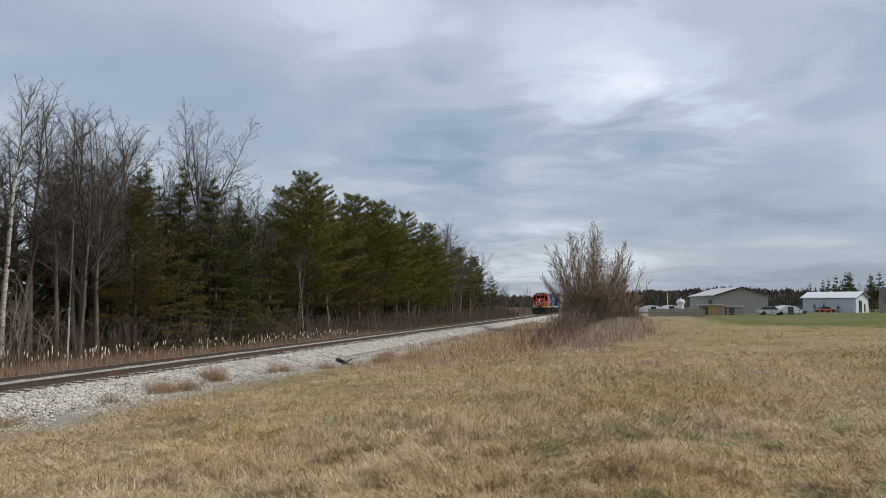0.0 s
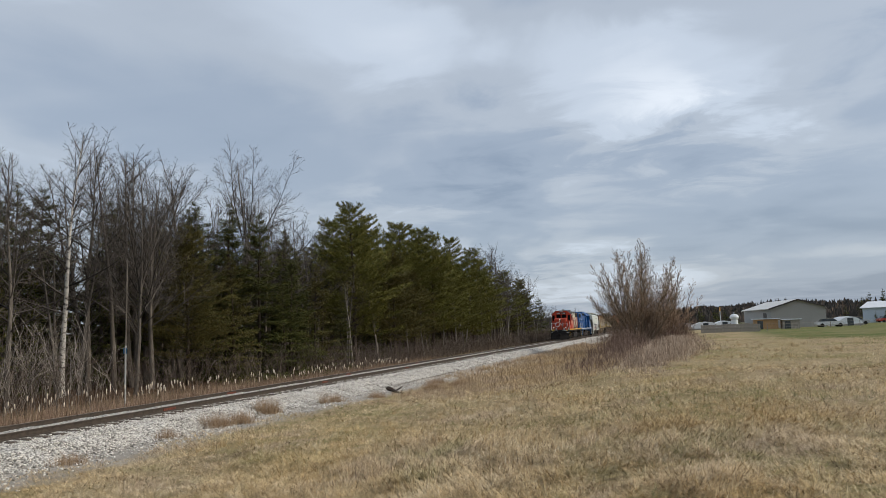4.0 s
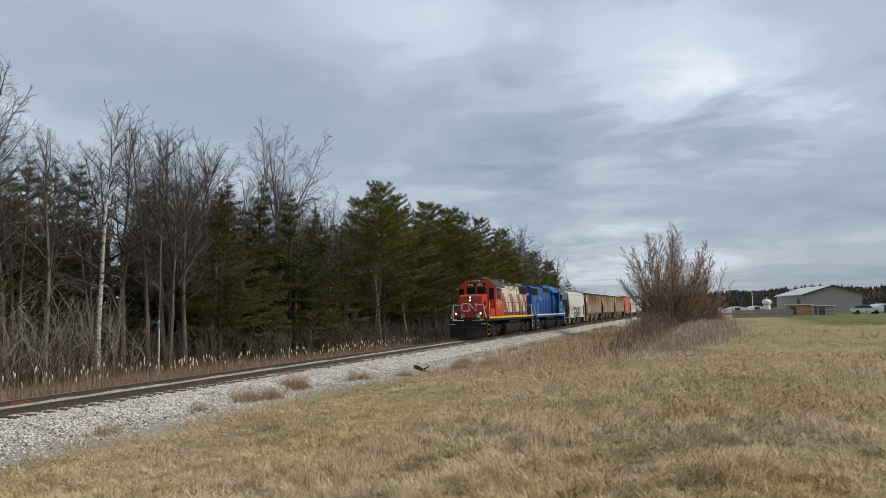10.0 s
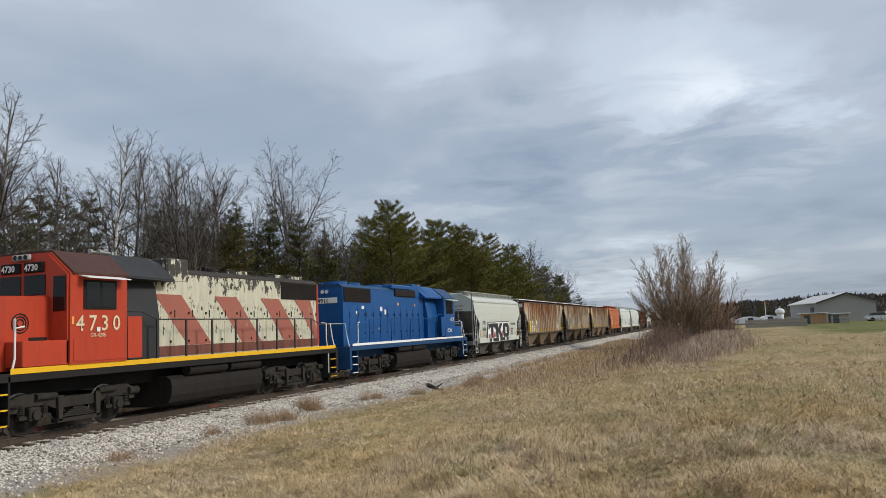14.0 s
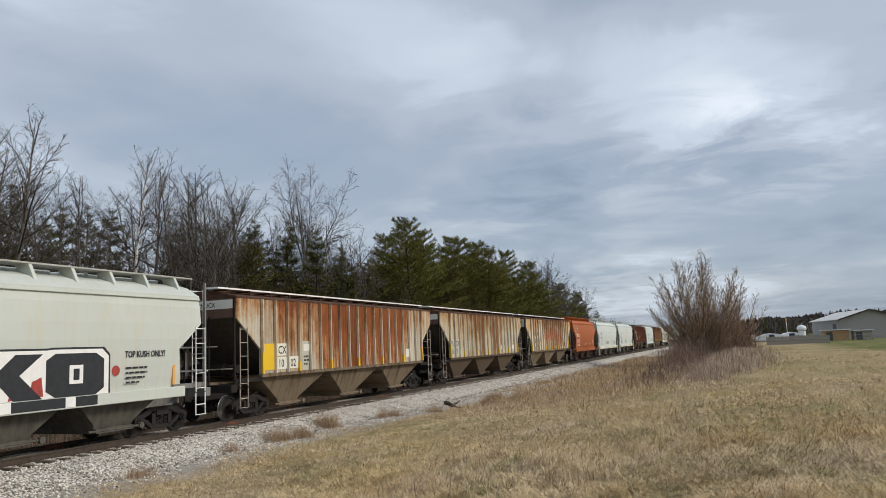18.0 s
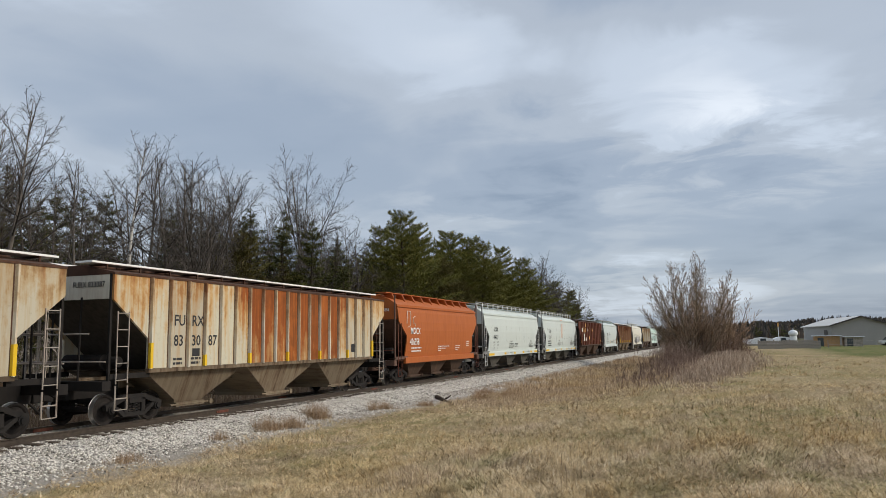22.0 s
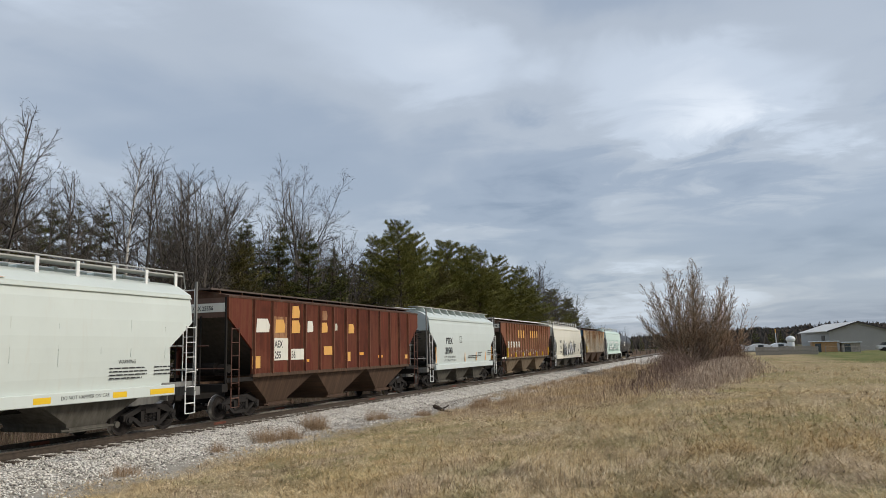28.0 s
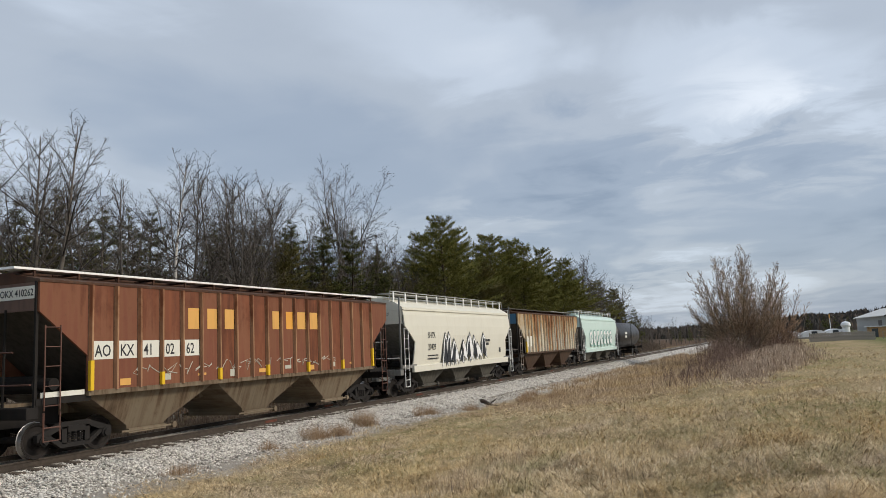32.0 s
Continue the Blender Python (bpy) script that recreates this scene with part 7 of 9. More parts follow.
def spruce_meshes(seed, h, mat=None, width=0.27, low=0.05, detail=1.0):
    """Spruce: a narrow cone of drooping boughs down to the ground."""
    rng = np.random.default_rng(seed)
    trunk = grow(rng, (0, 0, -0.3), (0, 0, 1), h, 8, h * 0.011 + 0.03, 0.012, 0.06, 0.012)
    limbs, A, W, S = [], [], [], []
    tiers = int(h * (1.8 if detail >= 1 else 1.5))
    for k in range(tiers):
        f = low + (1 - low) * (max(0.05, k + rng.uniform(-0.35, 0.35)) / tiers) ** 0.82
        f = min(max(f, 0.03), 0.985)
        i = f * 7
        base = trunk[int(i)] + (trunk[min(int(i) + 1, 7)] - trunk[int(i)]) * (i - int(i))
        reach = h * width * (1 - f) ** 0.85 * (0.85 + 0.15 * math.sin(17 * f + seed)) + 0.12
        for b in range(rng.integers(5, 8)):
            a = rng.uniform(0, math.tau)
            L = reach * rng.uniform(0.6, 1.2)
            br = grow(rng, base[:3], (math.cos(a), math.sin(a), -0.22 + 0.6 * f), L, 4, 0.025, 0.006, 0.03 + 0.08 * f, 0.05)
            limbs.append(br)
            p, way = bough(rng, br, int((8 + L * 26) * (detail if detail >= 1 else 0.22)), 0.30, 0.06)
            A.append(p)
            W.append(way)
            S.append(rng.uniform(0.15, 0.29, len(p)) * (1 if detail >= 1 else 2.2) * min(1.0, 0.28 + 0.5 * L))
    v, t = sprays(rng, np.concatenate(A), np.concatenate(W), np.concatenate(S), 5 if detail >= 1 else 4, 0.22, 0.5, 0.10 if detail >= 1 else 0.17)
    tv, tt = join_parts([sweep([trunk], 6), ribbons(limbs)])
    return mesh_tris("trunk", tv, tt, BARK_DARK), mesh_tris("crown", v, t, mat or SPRUCE_GREEN)


def tree(name, meshes, label, group, x, y, scale=1.0, turn=0.0, category="tree"):
    z = float(ground_z(x, y))
    ob = thing(name, label, category, group)
    part("trunk", meshes[0], None, ob)
    part("crown", meshes[1], None, ob)
    ob.matrix_basis = Matrix.Translation((x, y, z)) @ Matrix.Rotation(turn, 4, "Z") @ Matrix.Scale(scale, 4)
    return ob


rnd = random.Random(77)
BARES = [bare_tree_meshes(11, 13.0, 1.15), bare_tree_meshes(12, 13.0, 1.15, 2), bare_tree_meshes(13, 13.0, 0.9, 1, None, 1, True), bare_tree_meshes(14, 13.0, 1.2, 3), bare_tree_meshes(15, 13.0, 1.0, 1, BARK_BIRCH)]
PINES = [pine_meshes(21, 15.0), pine_meshes(22, 15.0, None, 0.33), pine_meshes(23, 15.0, PINE_DRY, 0.34, 0.2)]
SPRUCES = [spruce_meshes(31, 12.5, None, 0.33), spruce_meshes(32, 12.5, None, 0.36), spruce_meshes(33, 12.5, PINE_DRY, 0.34)]
FAR_BARES = [bare_tree_meshes(41 + k, 13.0, 1.0, 1 + k % 3, None, 0.5) for k in range(4)]
BARK_PALE = bark("pale_grey_aspen_bark", (0.36, 0.33, 0.285), (0.15, 0.13, 0.11))
SLIM = [bare_tree_meshes(61 + k, 9.0, 0.62, 1 + k % 2, BARK_PALE, 0.5) for k in range(3)]
FAR_PINES = [pine_meshes(51 + k, 15.0, None, 0.30, 0.12, 0.22) for k in range(2)]
FAR_SPRUCES = [spruce_meshes(55 + k, 12.5, None, 0.28, 0.03, 0.5) for k in range(3)]

# skyline trees at the wood's edge: x, y, height, which mesh
BARE_ROWS = ((-29, 30.8, 14.0, 4), (-31, 34.8, 14.2, 0), (-30, 37.2, 14.6, 1), (-28, 36.3, 12.6, 2), (-32, 44.3, 15.0, 0), (-33, 55.2, 18.3, 2), (-31, 62.2, 13.6, 3), (-29, 55.2, 11.4, 1), (-31, 124.5, 16.6, 3), (-29, 127.6, 15.8, 1), (-28, 133.2, 14.0, 0), (-30, 156.6, 14.2, 3), (-27, 20.9, 13.0, 1), (-31, 22.6, 13.0, 3), (-26.5, 33.0, 10.5, 2), (-27.5, 26.0, 11.5, 0))
PINE_ROWS = ((-29, 67.0, 15.2, 0), (-31, 76.5, 15.8, 1), (-30, 84.8, 16.0, 0), (-28, 88.4, 14.8, 1), (-32, 97.0, 17.0, 0), (-30, 105.8, 16.4, 1), (-29, 113.0, 15.2, 0), (-28, 39.5, 9.6, 2), (-27, 72.5, 11.2, 2), (-28, 97.5, 13.0, 1), (-29, 118.5, 14.0, 1), (-30, 140.0, 13.5, 0), (-29, 150.0, 12.5, 2), (-33.5, 71.0, 14.6, 1), (-34, 80.0, 15.2, 0), (-33.5, 90.5, 15.6, 1), (-34.5, 101.0, 15.8, 0), (-33.5, 110.0, 15.0, 1), (-27.5, 80.5, 9.5, 2), (-27.2, 106.0, 10.0, 1), (-33, 121.0, 13.5, 0))
SPRUCE_ROWS = ((-31, 44.7, 12.6, 0), (-30, 46.7, 12.6, 1), (-27.5, 43.8, 8.8, 2), (-28, 47.8, 12.0, 0), (-27, 50.5, 9.6, 1), (-32, 59.4, 12.3, 0), (-29, 53.5, 10.0, 1), (-30, 164.6, 11.6, 1), (-29, 175.3, 10.0, 0), (-36, 26.7, 11.6, 0), (-38, 30.6, 13.0, 1), (-36, 32.3, 12.0, 0), (-38, 36.2, 12.6, 1), (-40, 40.0, 13.4, 0), (-37, 23.0, 11.0, 1), (-35, 41.1, 12.2, 0), (-27, 54.5, 8.6, 2), (-26.4, 48.6, 6.8, 1), (-26.6, 58.5, 6.0, 0), (-33, 28.5, 10.5, 0), (-32.5, 38.5, 10.8, 1), (-30.5, 25.0, 9.0, 2))
for x, y, h, k in BARE_ROWS:
    pale = k == 4
    tree("bare_tree", BARES[k], "leafless birch with pale flaking trunk at the wood's edge" if pale else "leafless grey broadleaf tree at the edge of the wood", "trees of the wood", x, y, h / 13.0, rnd.uniform(0, 6.28))
for x, y, h, k in PINE_ROWS:
    tree("pine_tree", PINES[k], "tall white pine with level green boughs in the wood", "trees of the wood", x, y, h / 15.0, rnd.uniform(0, 6.28))
for x, y, h, k in SPRUCE_ROWS:
    tree("spruce_tree", SPRUCES[k], "dark green spruce standing among the trees of the wood", "trees of the wood", x, y, h / 12.5, rnd.uniform(0, 6.28))

# deeper ranks of the wood, dark and close
for rank in range(4):
    for i in range(62 if rank < 2 else 40 if rank < 3 else 14):
        y = 8 + i * (2.75 if rank < 2 else 4.2 if rank < 3 else 3.4) + rnd.uniform(-1.2, 1.2)
        x = -34.5 - (4.5 * rank if rank < 3 else -1.0) + rnd.uniform(-1.8, 1.8)
        tall = rnd.uniform(7.8, 10.6) if y < 46 else rnd.uniform(9.5, 12.6) if y < 118 else rnd.uniform(8.5, 11.0)
        if rnd.random() < 0.72:
            tree("spruce_tree", FAR_SPRUCES[rnd.randrange(3)], "dark spruce deep in the wood behind the edge trees", "trees of the wood", x, y, tall / 12.5, rnd.uniform(0, 6.28))
        else:
            tree("pine_tree", FAR_PINES[rnd.randrange(2)], "dark pine deep in the wood behind the edge trees", "trees of the wood", x, y, tall / 15.0, rnd.uniform(0, 6.28))
for i in range(70):
    y = 10 + i * 2.4 + rnd.uniform(-1, 1)
    tall = rnd.uniform(7.5, 12.0) if y > 58 else rnd.uniform(10.0, 13.5)
    tree("bare_tree", FAR_BARES[rnd.randrange(4)], "slender leafless tree in the thick of the wood", "trees of the wood", rnd.uniform(-36, -27.5), y, tall / 13.0, rnd.uniform(0, 6.28))
for i in range(34):
    y = 17 + i * 1.35 + rnd.uniform(-0.8, 0.8)
    tree("bare_tree", FAR_BARES[rnd.randrange(4)], "tall leafless tree crowding the near end of the wood", "trees of the wood", rnd.uniform(-35, -29.5), y, rnd.uniform(9.5, 13.4) / 13.0, rnd.uniform(0, 6.28))
# slim pale stems along the foot of the pines
for i in range(26):
    y = 56 + i * 3.9 + rnd.uniform(-1.1, 1.1)
    tree("bare_tree", SLIM[rnd.randrange(3)], "slim pale-barked young tree under the pines", "trees of the wood", rnd.uniform(-28.2, -25.6), y, rnd.uniform(4.5, 8.5) / 9.0, rnd.uniform(0, 6.28))
# low young conifers filling the edge
for i in range(9):
    y = 42 + i * 14.5 + rnd.uniform(-2, 2)
    tree("spruce_tree", FAR_SPRUCES[rnd.randrange(3)], "young spruce at the foot of the wood's edge", "trees of the wood", rnd.uniform(-31, -27.5), y, rnd.uniform(3.5, 7.0) / 12.5, rnd.uniform(0, 6.28))
# scattered trees beyond the wood, far along the line
for i in range(64):
    y = 178 + 3.4 * i + rnd.uniform(-2, 2)
    x = TRACK_X - 10 - rnd.uniform(0, 1) ** 2 * 34
    tree("bare_tree", FAR_BARES[rnd.randrange(4)], "far leafless tree beside the railway line", "far trees", x, y, rnd.uniform(5.8, 9.0) / 13.0, rnd.uniform(0, 6.28))
for i in range(26):
    y = rnd.uniform(400, 520)
    x = rnd.uniform(-75, 45)
    if abs(x - TRACK_X) < 7:
        continue
    tree("spruce_tree", FAR_SPRUCES[rnd.randrange(3)], "far dark spruce on the skyline", "far trees", x, y, rnd.uniform(6, 10) / 12.5, rnd.uniform(0, 6.28))


WILLOW_DARK = leafy("brown_willow_twigs", ((0.0, (0.10, 0.075, 0.058)), (0.6, (0.23, 0.175, 0.13)), (1.0, (0.36, 0.28, 0.21))), 0.9)
RUDDY_TWIGS = leafy("ruddy_bush_twigs", ((0.0, (0.085, 0.052, 0.042)), (0.6, (0.19, 0.125, 0.095)), (1.0, (0.30, 0.21, 0.16))), 0.9)


def willow_stems(rng, n, high, out):
    """Stems that spread from one stool and bend up, with feathered shoots to a rounded head."""
    stems = []
    for k in range(n):
        a = 2.4 * k + rng.normal(0, 0.3)
        u = (k + 0.5) / n
        th = math.radians(out) * u ** 0.7
        L = high * (1.0 - 0.40 * u ** 1.6) * rng.uniform(0.92, 1.02)
        r = 0.15 + 0.35 * u
        stems.append(grow(rng, (r * math.cos(a), r * math.sin(a), -0.2), (math.cos(a) * math.sin(th), math.sin(a) * math.sin(th), math.cos(th)), L, 10, rng.uniform(0.05, 0.10), 0.010, 0.065, 0.03))
    l1 = feathered(rng, stems, 0.20, 0.26, 0.62, 6, 0.009, 0.04, 0.05, 0.14)
    l2 = feathered(rng, l1, 0.19, 0.40, 0.58, 4, 0.009, 0.04, 0.06)
    l3 = feathered(rng, l2, 0.11, 0.50, 0.54, 2, 0.0105, 0.0, 0.05)
    return stems, l1, l2, l3


def willow():
    """Large many-stemmed willow in the hedge line, with a second ruddier clump behind it."""
    rng = np.random.default_rng(61)
    ob = thing("willow_tree", "large many-stemmed leafless willow with ruddy twigs in the hedge", "tree")
    stems, l1, l2, l3 = willow_stems(rng, 32, 11.4, 58)
    tv, tt = sweep(stems, 6)
    part("trunk", mesh_tris("trunk", tv, tt, bark("willow_bark", (0.42, 0.33, 0.22), (0.17, 0.13, 0.095))), None, ob, "pale brown leaning stems")
    cv, ct = join_parts([sweep(l1, 3), ribbons(l2)])
    part("limbwork", mesh_tris("limbwork", cv, ct, WILLOW_DARK), None, ob)
    cv, ct = ribbons(l3)
    part("crown", mesh_tris("crown", cv, ct, WILLOW_TWIGS), None, ob)
    ob.matrix_basis = pose(-3.4, 85, float(ground_z(-3.4, 85)) - 0.1)
    ob = thing("willow_tree", "smaller ruddy leafless willow crowding behind the large one", "tree")
    stems, l1, l2, l3 = willow_stems(rng, 18, 8.8, 56)
    low = []
    for k in range(420):
        a, r = rng.uniform(0, math.tau), 2.8 * math.sqrt(rng.uniform(0, 1))
        low.append(grow(rng, (r * math.cos(a), 2 * r * math.sin(a), -0.1), (rng.normal(0, 0.28), rng.normal(0, 0.28), 1), rng.uniform(1.4, 3.6), 4, 0.014, 0.006, 0.03, 0.09))
    tv, tt = sweep(stems, 5)
    part("trunk", mesh_tris("trunk", tv, tt, bark("young_willow_bark", (0.22, 0.14, 0.085), (0.10, 0.07, 0.05))), None, ob)
    cv, ct = join_parts([sweep(l1, 3), ribbons(l2), ribbons(l3)])
    part("crown", mesh_tris("crown", cv, ct, WILLOW_TWIGS), None, ob)
    lv, lt = join_parts([sweep(low, 3), ribbons(feathered(rng, low, 0.25, 0.3, 0.5, 2, 0.006, 0.0, 0.08))])
    part("undergrowth", mesh_tris("undergrowth", lv, lt, RUDDY_TWIGS), None, ob)
    ob.matrix_basis = pose(-0.6, 89, float(ground_z(-0.6, 89)) - 0.1)


willow()


# ---------------------------------------------------------------- grass, weeds and brush
def tufts(rng, cx, cy, high, blades, spread, wide, lean, sink=0.02, lay=None, mat_depth=0.0):
    """Blades of grass in clumps. cx, cy, high, spread, wide: one value for each clump; lay: the way it lies."""
    m = len(cx)
    n = m * blades
    rep = lambda a: np.repeat(np.asarray(a, float), blades)
    a = rng.uniform(0, math.tau, n)
    r = rep(spread) * np.sqrt(rng.uniform(0, 1, n))
    x, y = rep(cx) + r * np.cos(a), rep(cy) + r * np.sin(a)
    z = ground_z(x, y) - sink + (rep(mat_depth) if np.ndim(mat_depth) else mat_depth) * rng.uniform(0, 1, n)
    h = rep(high) * rng.uniform(0.55, 1.25, n)
    tilt = np.minimum(np.abs(rng.normal(lean if lay is not None else 0, 0.35 if lay is not None else lean, n)), 1.8)
    b = a + rng.normal(0, 1.0, n) if lay is None else rep(lay) + rng.normal(0, 0.8, n)
    dx, dy = np.cos(b) * np.sin(tilt) * h, np.sin(b) * np.sin(tilt) * h
    dz = np.cos(tilt) * h
    w = rep(wide) * rng.uniform(0.7, 1.4, n)
    t = np.where(tilt > 0.7, b + math.pi / 2 + rng.normal(0, 0.4, n), rng.uniform(0, math.tau, n))
    sx, sy = np.cos(t) * w, np.sin(t) * w
    v = np.empty((n, 3, 3))
    v[:, 0] = np.stack([x - sx, y - sy, z], 1)
    v[:, 1] = np.stack([x + sx, y + sy, z], 1)
    v[:, 2] = np.stack([x + dx, y + dy, z + np.maximum(dz, -0.03)], 1)
    return v.reshape(-1, 3), np.arange(n * 3).reshape(-1, 3)


def stuff(name, pieces, mat, label, category):
    v, t = join_parts(pieces) if isinstance(pieces, list) else pieces
    return tagged(new(name, mesh_tris(name, v, t, mat)), label, category, kind="stuff")


def field_grass_material():
    """Winter field grass: straw, gold, grey-pink weeds and olive growth in patches, every blade its own tone."""
    t = Tree("dry_winter_grass")
    pos = t.node("ShaderNodeNewGeometry").outputs["Position"]
    isl = t.island()
    big = t.noise(0.20, 3, 0.6, pos)
    mid = t.noise(0.75, 4, 0.65, t.mapped((1, 1, 0.2), (31, 7, 0), pos))
    other = t.noise(0.42, 4, 0.6, t.mapped((1, 1, 0.2), (3, 57, 0), pos))
    straw = t.ramp(isl, ((0.0, (0.10, 0.075, 0.045)), (0.12, (0.26, 0.19, 0.11)), (0.5, (0.66, 0.495, 0.285)), (0.85, (0.81, 0.65, 0.415)), (1.0, (0.80, 0.72, 0.55))))
    gold = t.ramp(isl, ((0.0, (0.15, 0.09, 0.045)), (0.3, (0.50, 0.33, 0.14)), (0.7, (0.68, 0.49, 0.23)), (1.0, (0.74, 0.58, 0.33))))
    weed = t.ramp(isl, ((0.0, (0.09, 0.065, 0.055)), (0.3, (0.42, 0.305, 0.20)), (0.7, (0.66, 0.51, 0.345)), (1.0, (0.78, 0.65, 0.48))))
    olive = t.ramp(isl, ((0.0, (0.05, 0.05, 0.02)), (0.3, (0.20, 0.19, 0.07)), (0.7, (0.40, 0.355, 0.155)), (1.0, (0.60, 0.53, 0.29))))
    col = t.mix(t.ramp(big, ((0.42, 0.0), (0.60, 0.85))), straw, gold)
    col = t.mix(t.ramp(other, ((0.50, 0.0), (0.62, 0.9))), col, weed)
    col = t.mix(t.ramp(mid, ((0.53, 0.0), (0.66, 0.75))), col, olive)
    clump = t.noise(2.9, 6, 0.75, t.mapped((1, 1, 0.3), (0, 0, 0), pos))
    col = t.mix(t.ramp(clump, ((0.35, 0.85), (0.47, 0.0))), col, (0.14, 0.098, 0.055))
    col = t.mix(t.ramp(clump, ((0.53, 0.0), (0.66, 0.6))), col, (0.78, 0.65, 0.43))
    return t.done(col, 0.85, 0.0, spec=0.15)


GRASS_DRY = field_grass_material()
GRASS_TALL = leafy("tall_tawny_grass", ((0.0, (0.20, 0.14, 0.095)), (0.5, (0.44, 0.335, 0.235)), (1.0, (0.66, 0.54, 0.40))), 0.85, 0.16,
                   ((0.0, (0.22, 0.14, 0.07)), (0.5, (0.50, 0.35, 0.18)), (1.0, (0.66, 0.50, 0.29))))
WEED = leafy("grey_dead_weeds", ((0.0, (0.14, 0.095, 0.065)), (0.4, (0.38, 0.285, 0.21)), (0.8, (0.55, 0.435, 0.33)), (1.0, (0.70, 0.59, 0.47))), 0.9)
RUDDY = leafy("ruddy_dry_tufts", ((0.0, (0.16, 0.10, 0.06)), (0.5, (0.38, 0.26, 0.16)), (1.0, (0.56, 0.43, 0.29))), 0.9)
BRUSH = leafy("brown_brush_stems", ((0.0, (0.058, 0.044, 0.036)), (0.5, (0.125, 0.098, 0.079)), (1.0, (0.23, 0.185, 0.15))), 0.9)
PALE_BRUSH = leafy("pale_grey_shrub_stems", ((0.0, (0.12, 0.10, 0.085)), (0.5, (0.26, 0.225, 0.19)), (1.0, (0.42, 0.375, 0.325))), 0.9)
RED_BRUSH = leafy("red_brown_brush_stems", ((0.0, (0.090, 0.060, 0.050)), (0.5, (0.185, 0.128, 0.102)), (1.0, (0.31, 0.225, 0.18))), 0.9)
REED = leafy("pale_reed_stalks", ((0.0, (0.13, 0.085, 0.058)), (0.5, (0.27, 0.185, 0.13)), (1.0, (0.44, 0.335, 0.245))), 0.85)
FLUFF = leafy("fluffy_cattail_heads", ((0.0, (0.42, 0.34, 0.25)), (1.0, (0.74, 0.66, 0.54))), 0.95)

rng = np.random.default_rng(404)


def fan(n, r0, r1, a0, a1, power=1.0):
    """Random places between two distances from the viewer's spot and two bearings left of the line's direction."""
    r = r0 * (r1 / r0) ** (rng.uniform(0, 1, n) ** power)
    a = np.radians(rng.uniform(a0, a1, n))
    return -r * np.sin(a), r * np.cos(a), r


# open field: short matted grass that lies in swirls, in clumps that grow coarser further off
def swirl(x, y):
    return 2.2 * np.sin(0.55 * x + 1.3 * np.sin(0.37 * y)) + 1.9 * np.sin(0.61 * y + 1.1 * np.sin(0.45 * x) + 1.0)


pieces = []
for n, r0, r1, blades in ((22000, 6.2, 13, 15), (23000, 12, 28, 13), (15000, 26, 80, 8), (5000, 78, 150, 6)):
    x, y, r = fan(n, r0, r1, -20, 58)
    keep = ~((x > 4.5) & (y > 74 + 4 * np.sin(0.3 * x))) & (x > -12.9 + 0.5 * np.sin(1.3 * y) + 1.1 * np.exp(-((y - 33) / 7) ** 2)) & ~((x < -2.6) & (y > 40))
    x, y, r = x[keep], y[keep], r[keep]
    lump = 0.5 + 0.5 * np.sin(1.9 * x + 1.7 * np.sin(1.1 * y)) * np.sin(1.7 * y + 1.3 * np.sin(1.2 * x))
    knot = np.clip(np.sin(5.3 * x + 2.1 * np.sin(2.3 * y)) * np.sin(4.7 * y + 2.3 * np.sin(2.9 * x)), 0, 1)
    hi = (0.055 + 0.045 * lump ** 2 + 0.05 * knot) * rng.uniform(0.5, 1.5, len(x))
    pieces.append(tufts(rng, x, y, hi * 1.3, blades, 0.10 + 0.005 * r, 0.0016 + 0.00028 * r, 1.38, 0.02, swirl(x, y) + rng.normal(0, 1.4, len(x)), 0.02 + 0.13 * lump ** 2 + 0.15 * knot))
# standing tussocks and dry stalks in it, thick in some places
x, y, r = fan(5200, 5, 60, -24, 60)
thick = 0.5 + 0.5 * np.sin(0.42 * x + 1.1 * np.sin(0.33 * y) + 0.6) * np.sin(0.37 * y + 0.8)
keep = (x > -13) & (rng.uniform(0, 1, len(x)) < thick ** 4) & ~((x < -2.6) & (y > 40))
x, y, r = x[keep], y[keep], r[keep]
pieces.append(tufts(rng, x, y, rng.uniform(0.14, 0.30, len(x)), 18, np.full(len(x), 0.15), 0.0018 + 0.00025 * r, 0.85))
stuff("field_grass", pieces, GRASS_DRY, "matted dry tan and olive winter grass of the field", "grass")

# low leafy weeds, green in scattered patches
x, y, r = fan(9000, 6.5, 60, -20, 56)
green = np.sin(0.31 * x - 0.9 + 1.2 * np.sin(0.23 * y)) * np.sin(0.29 * y + 0.5 * np.sin(0.4 * x)) + 0.35 * np.sin(1.7 * x) * np.sin(1.5 * y)
keep = (x > -11.5) & (green > rng.uniform(0.25, 0.9, len(x))) & ~((x < -2.6) & (y > 40))
x, y, r = x[keep], y[keep], r[keep]
GREEN_WEED = leafy("low_olive_weeds", ((0.0, (0.05, 0.058, 0.018)), (0.5, (0.15, 0.165, 0.05)), (0.85, (0.29, 0.28, 0.10)), (1.0, (0.44, 0.38, 0.18))), 0.8)
stuff("field_weeds", tufts(rng, x, y, rng.uniform(0.06, 0.13, len(x)), 12, np.full(len(x), 0.16), 0.0028 + 0.00026 * r, 1.4, 0.02, rng.uniform(0, math.tau, len(x)), np.full(len(x), 0.15)), GREEN_WEED, "low olive-green weeds in patches of the field", "weeds")

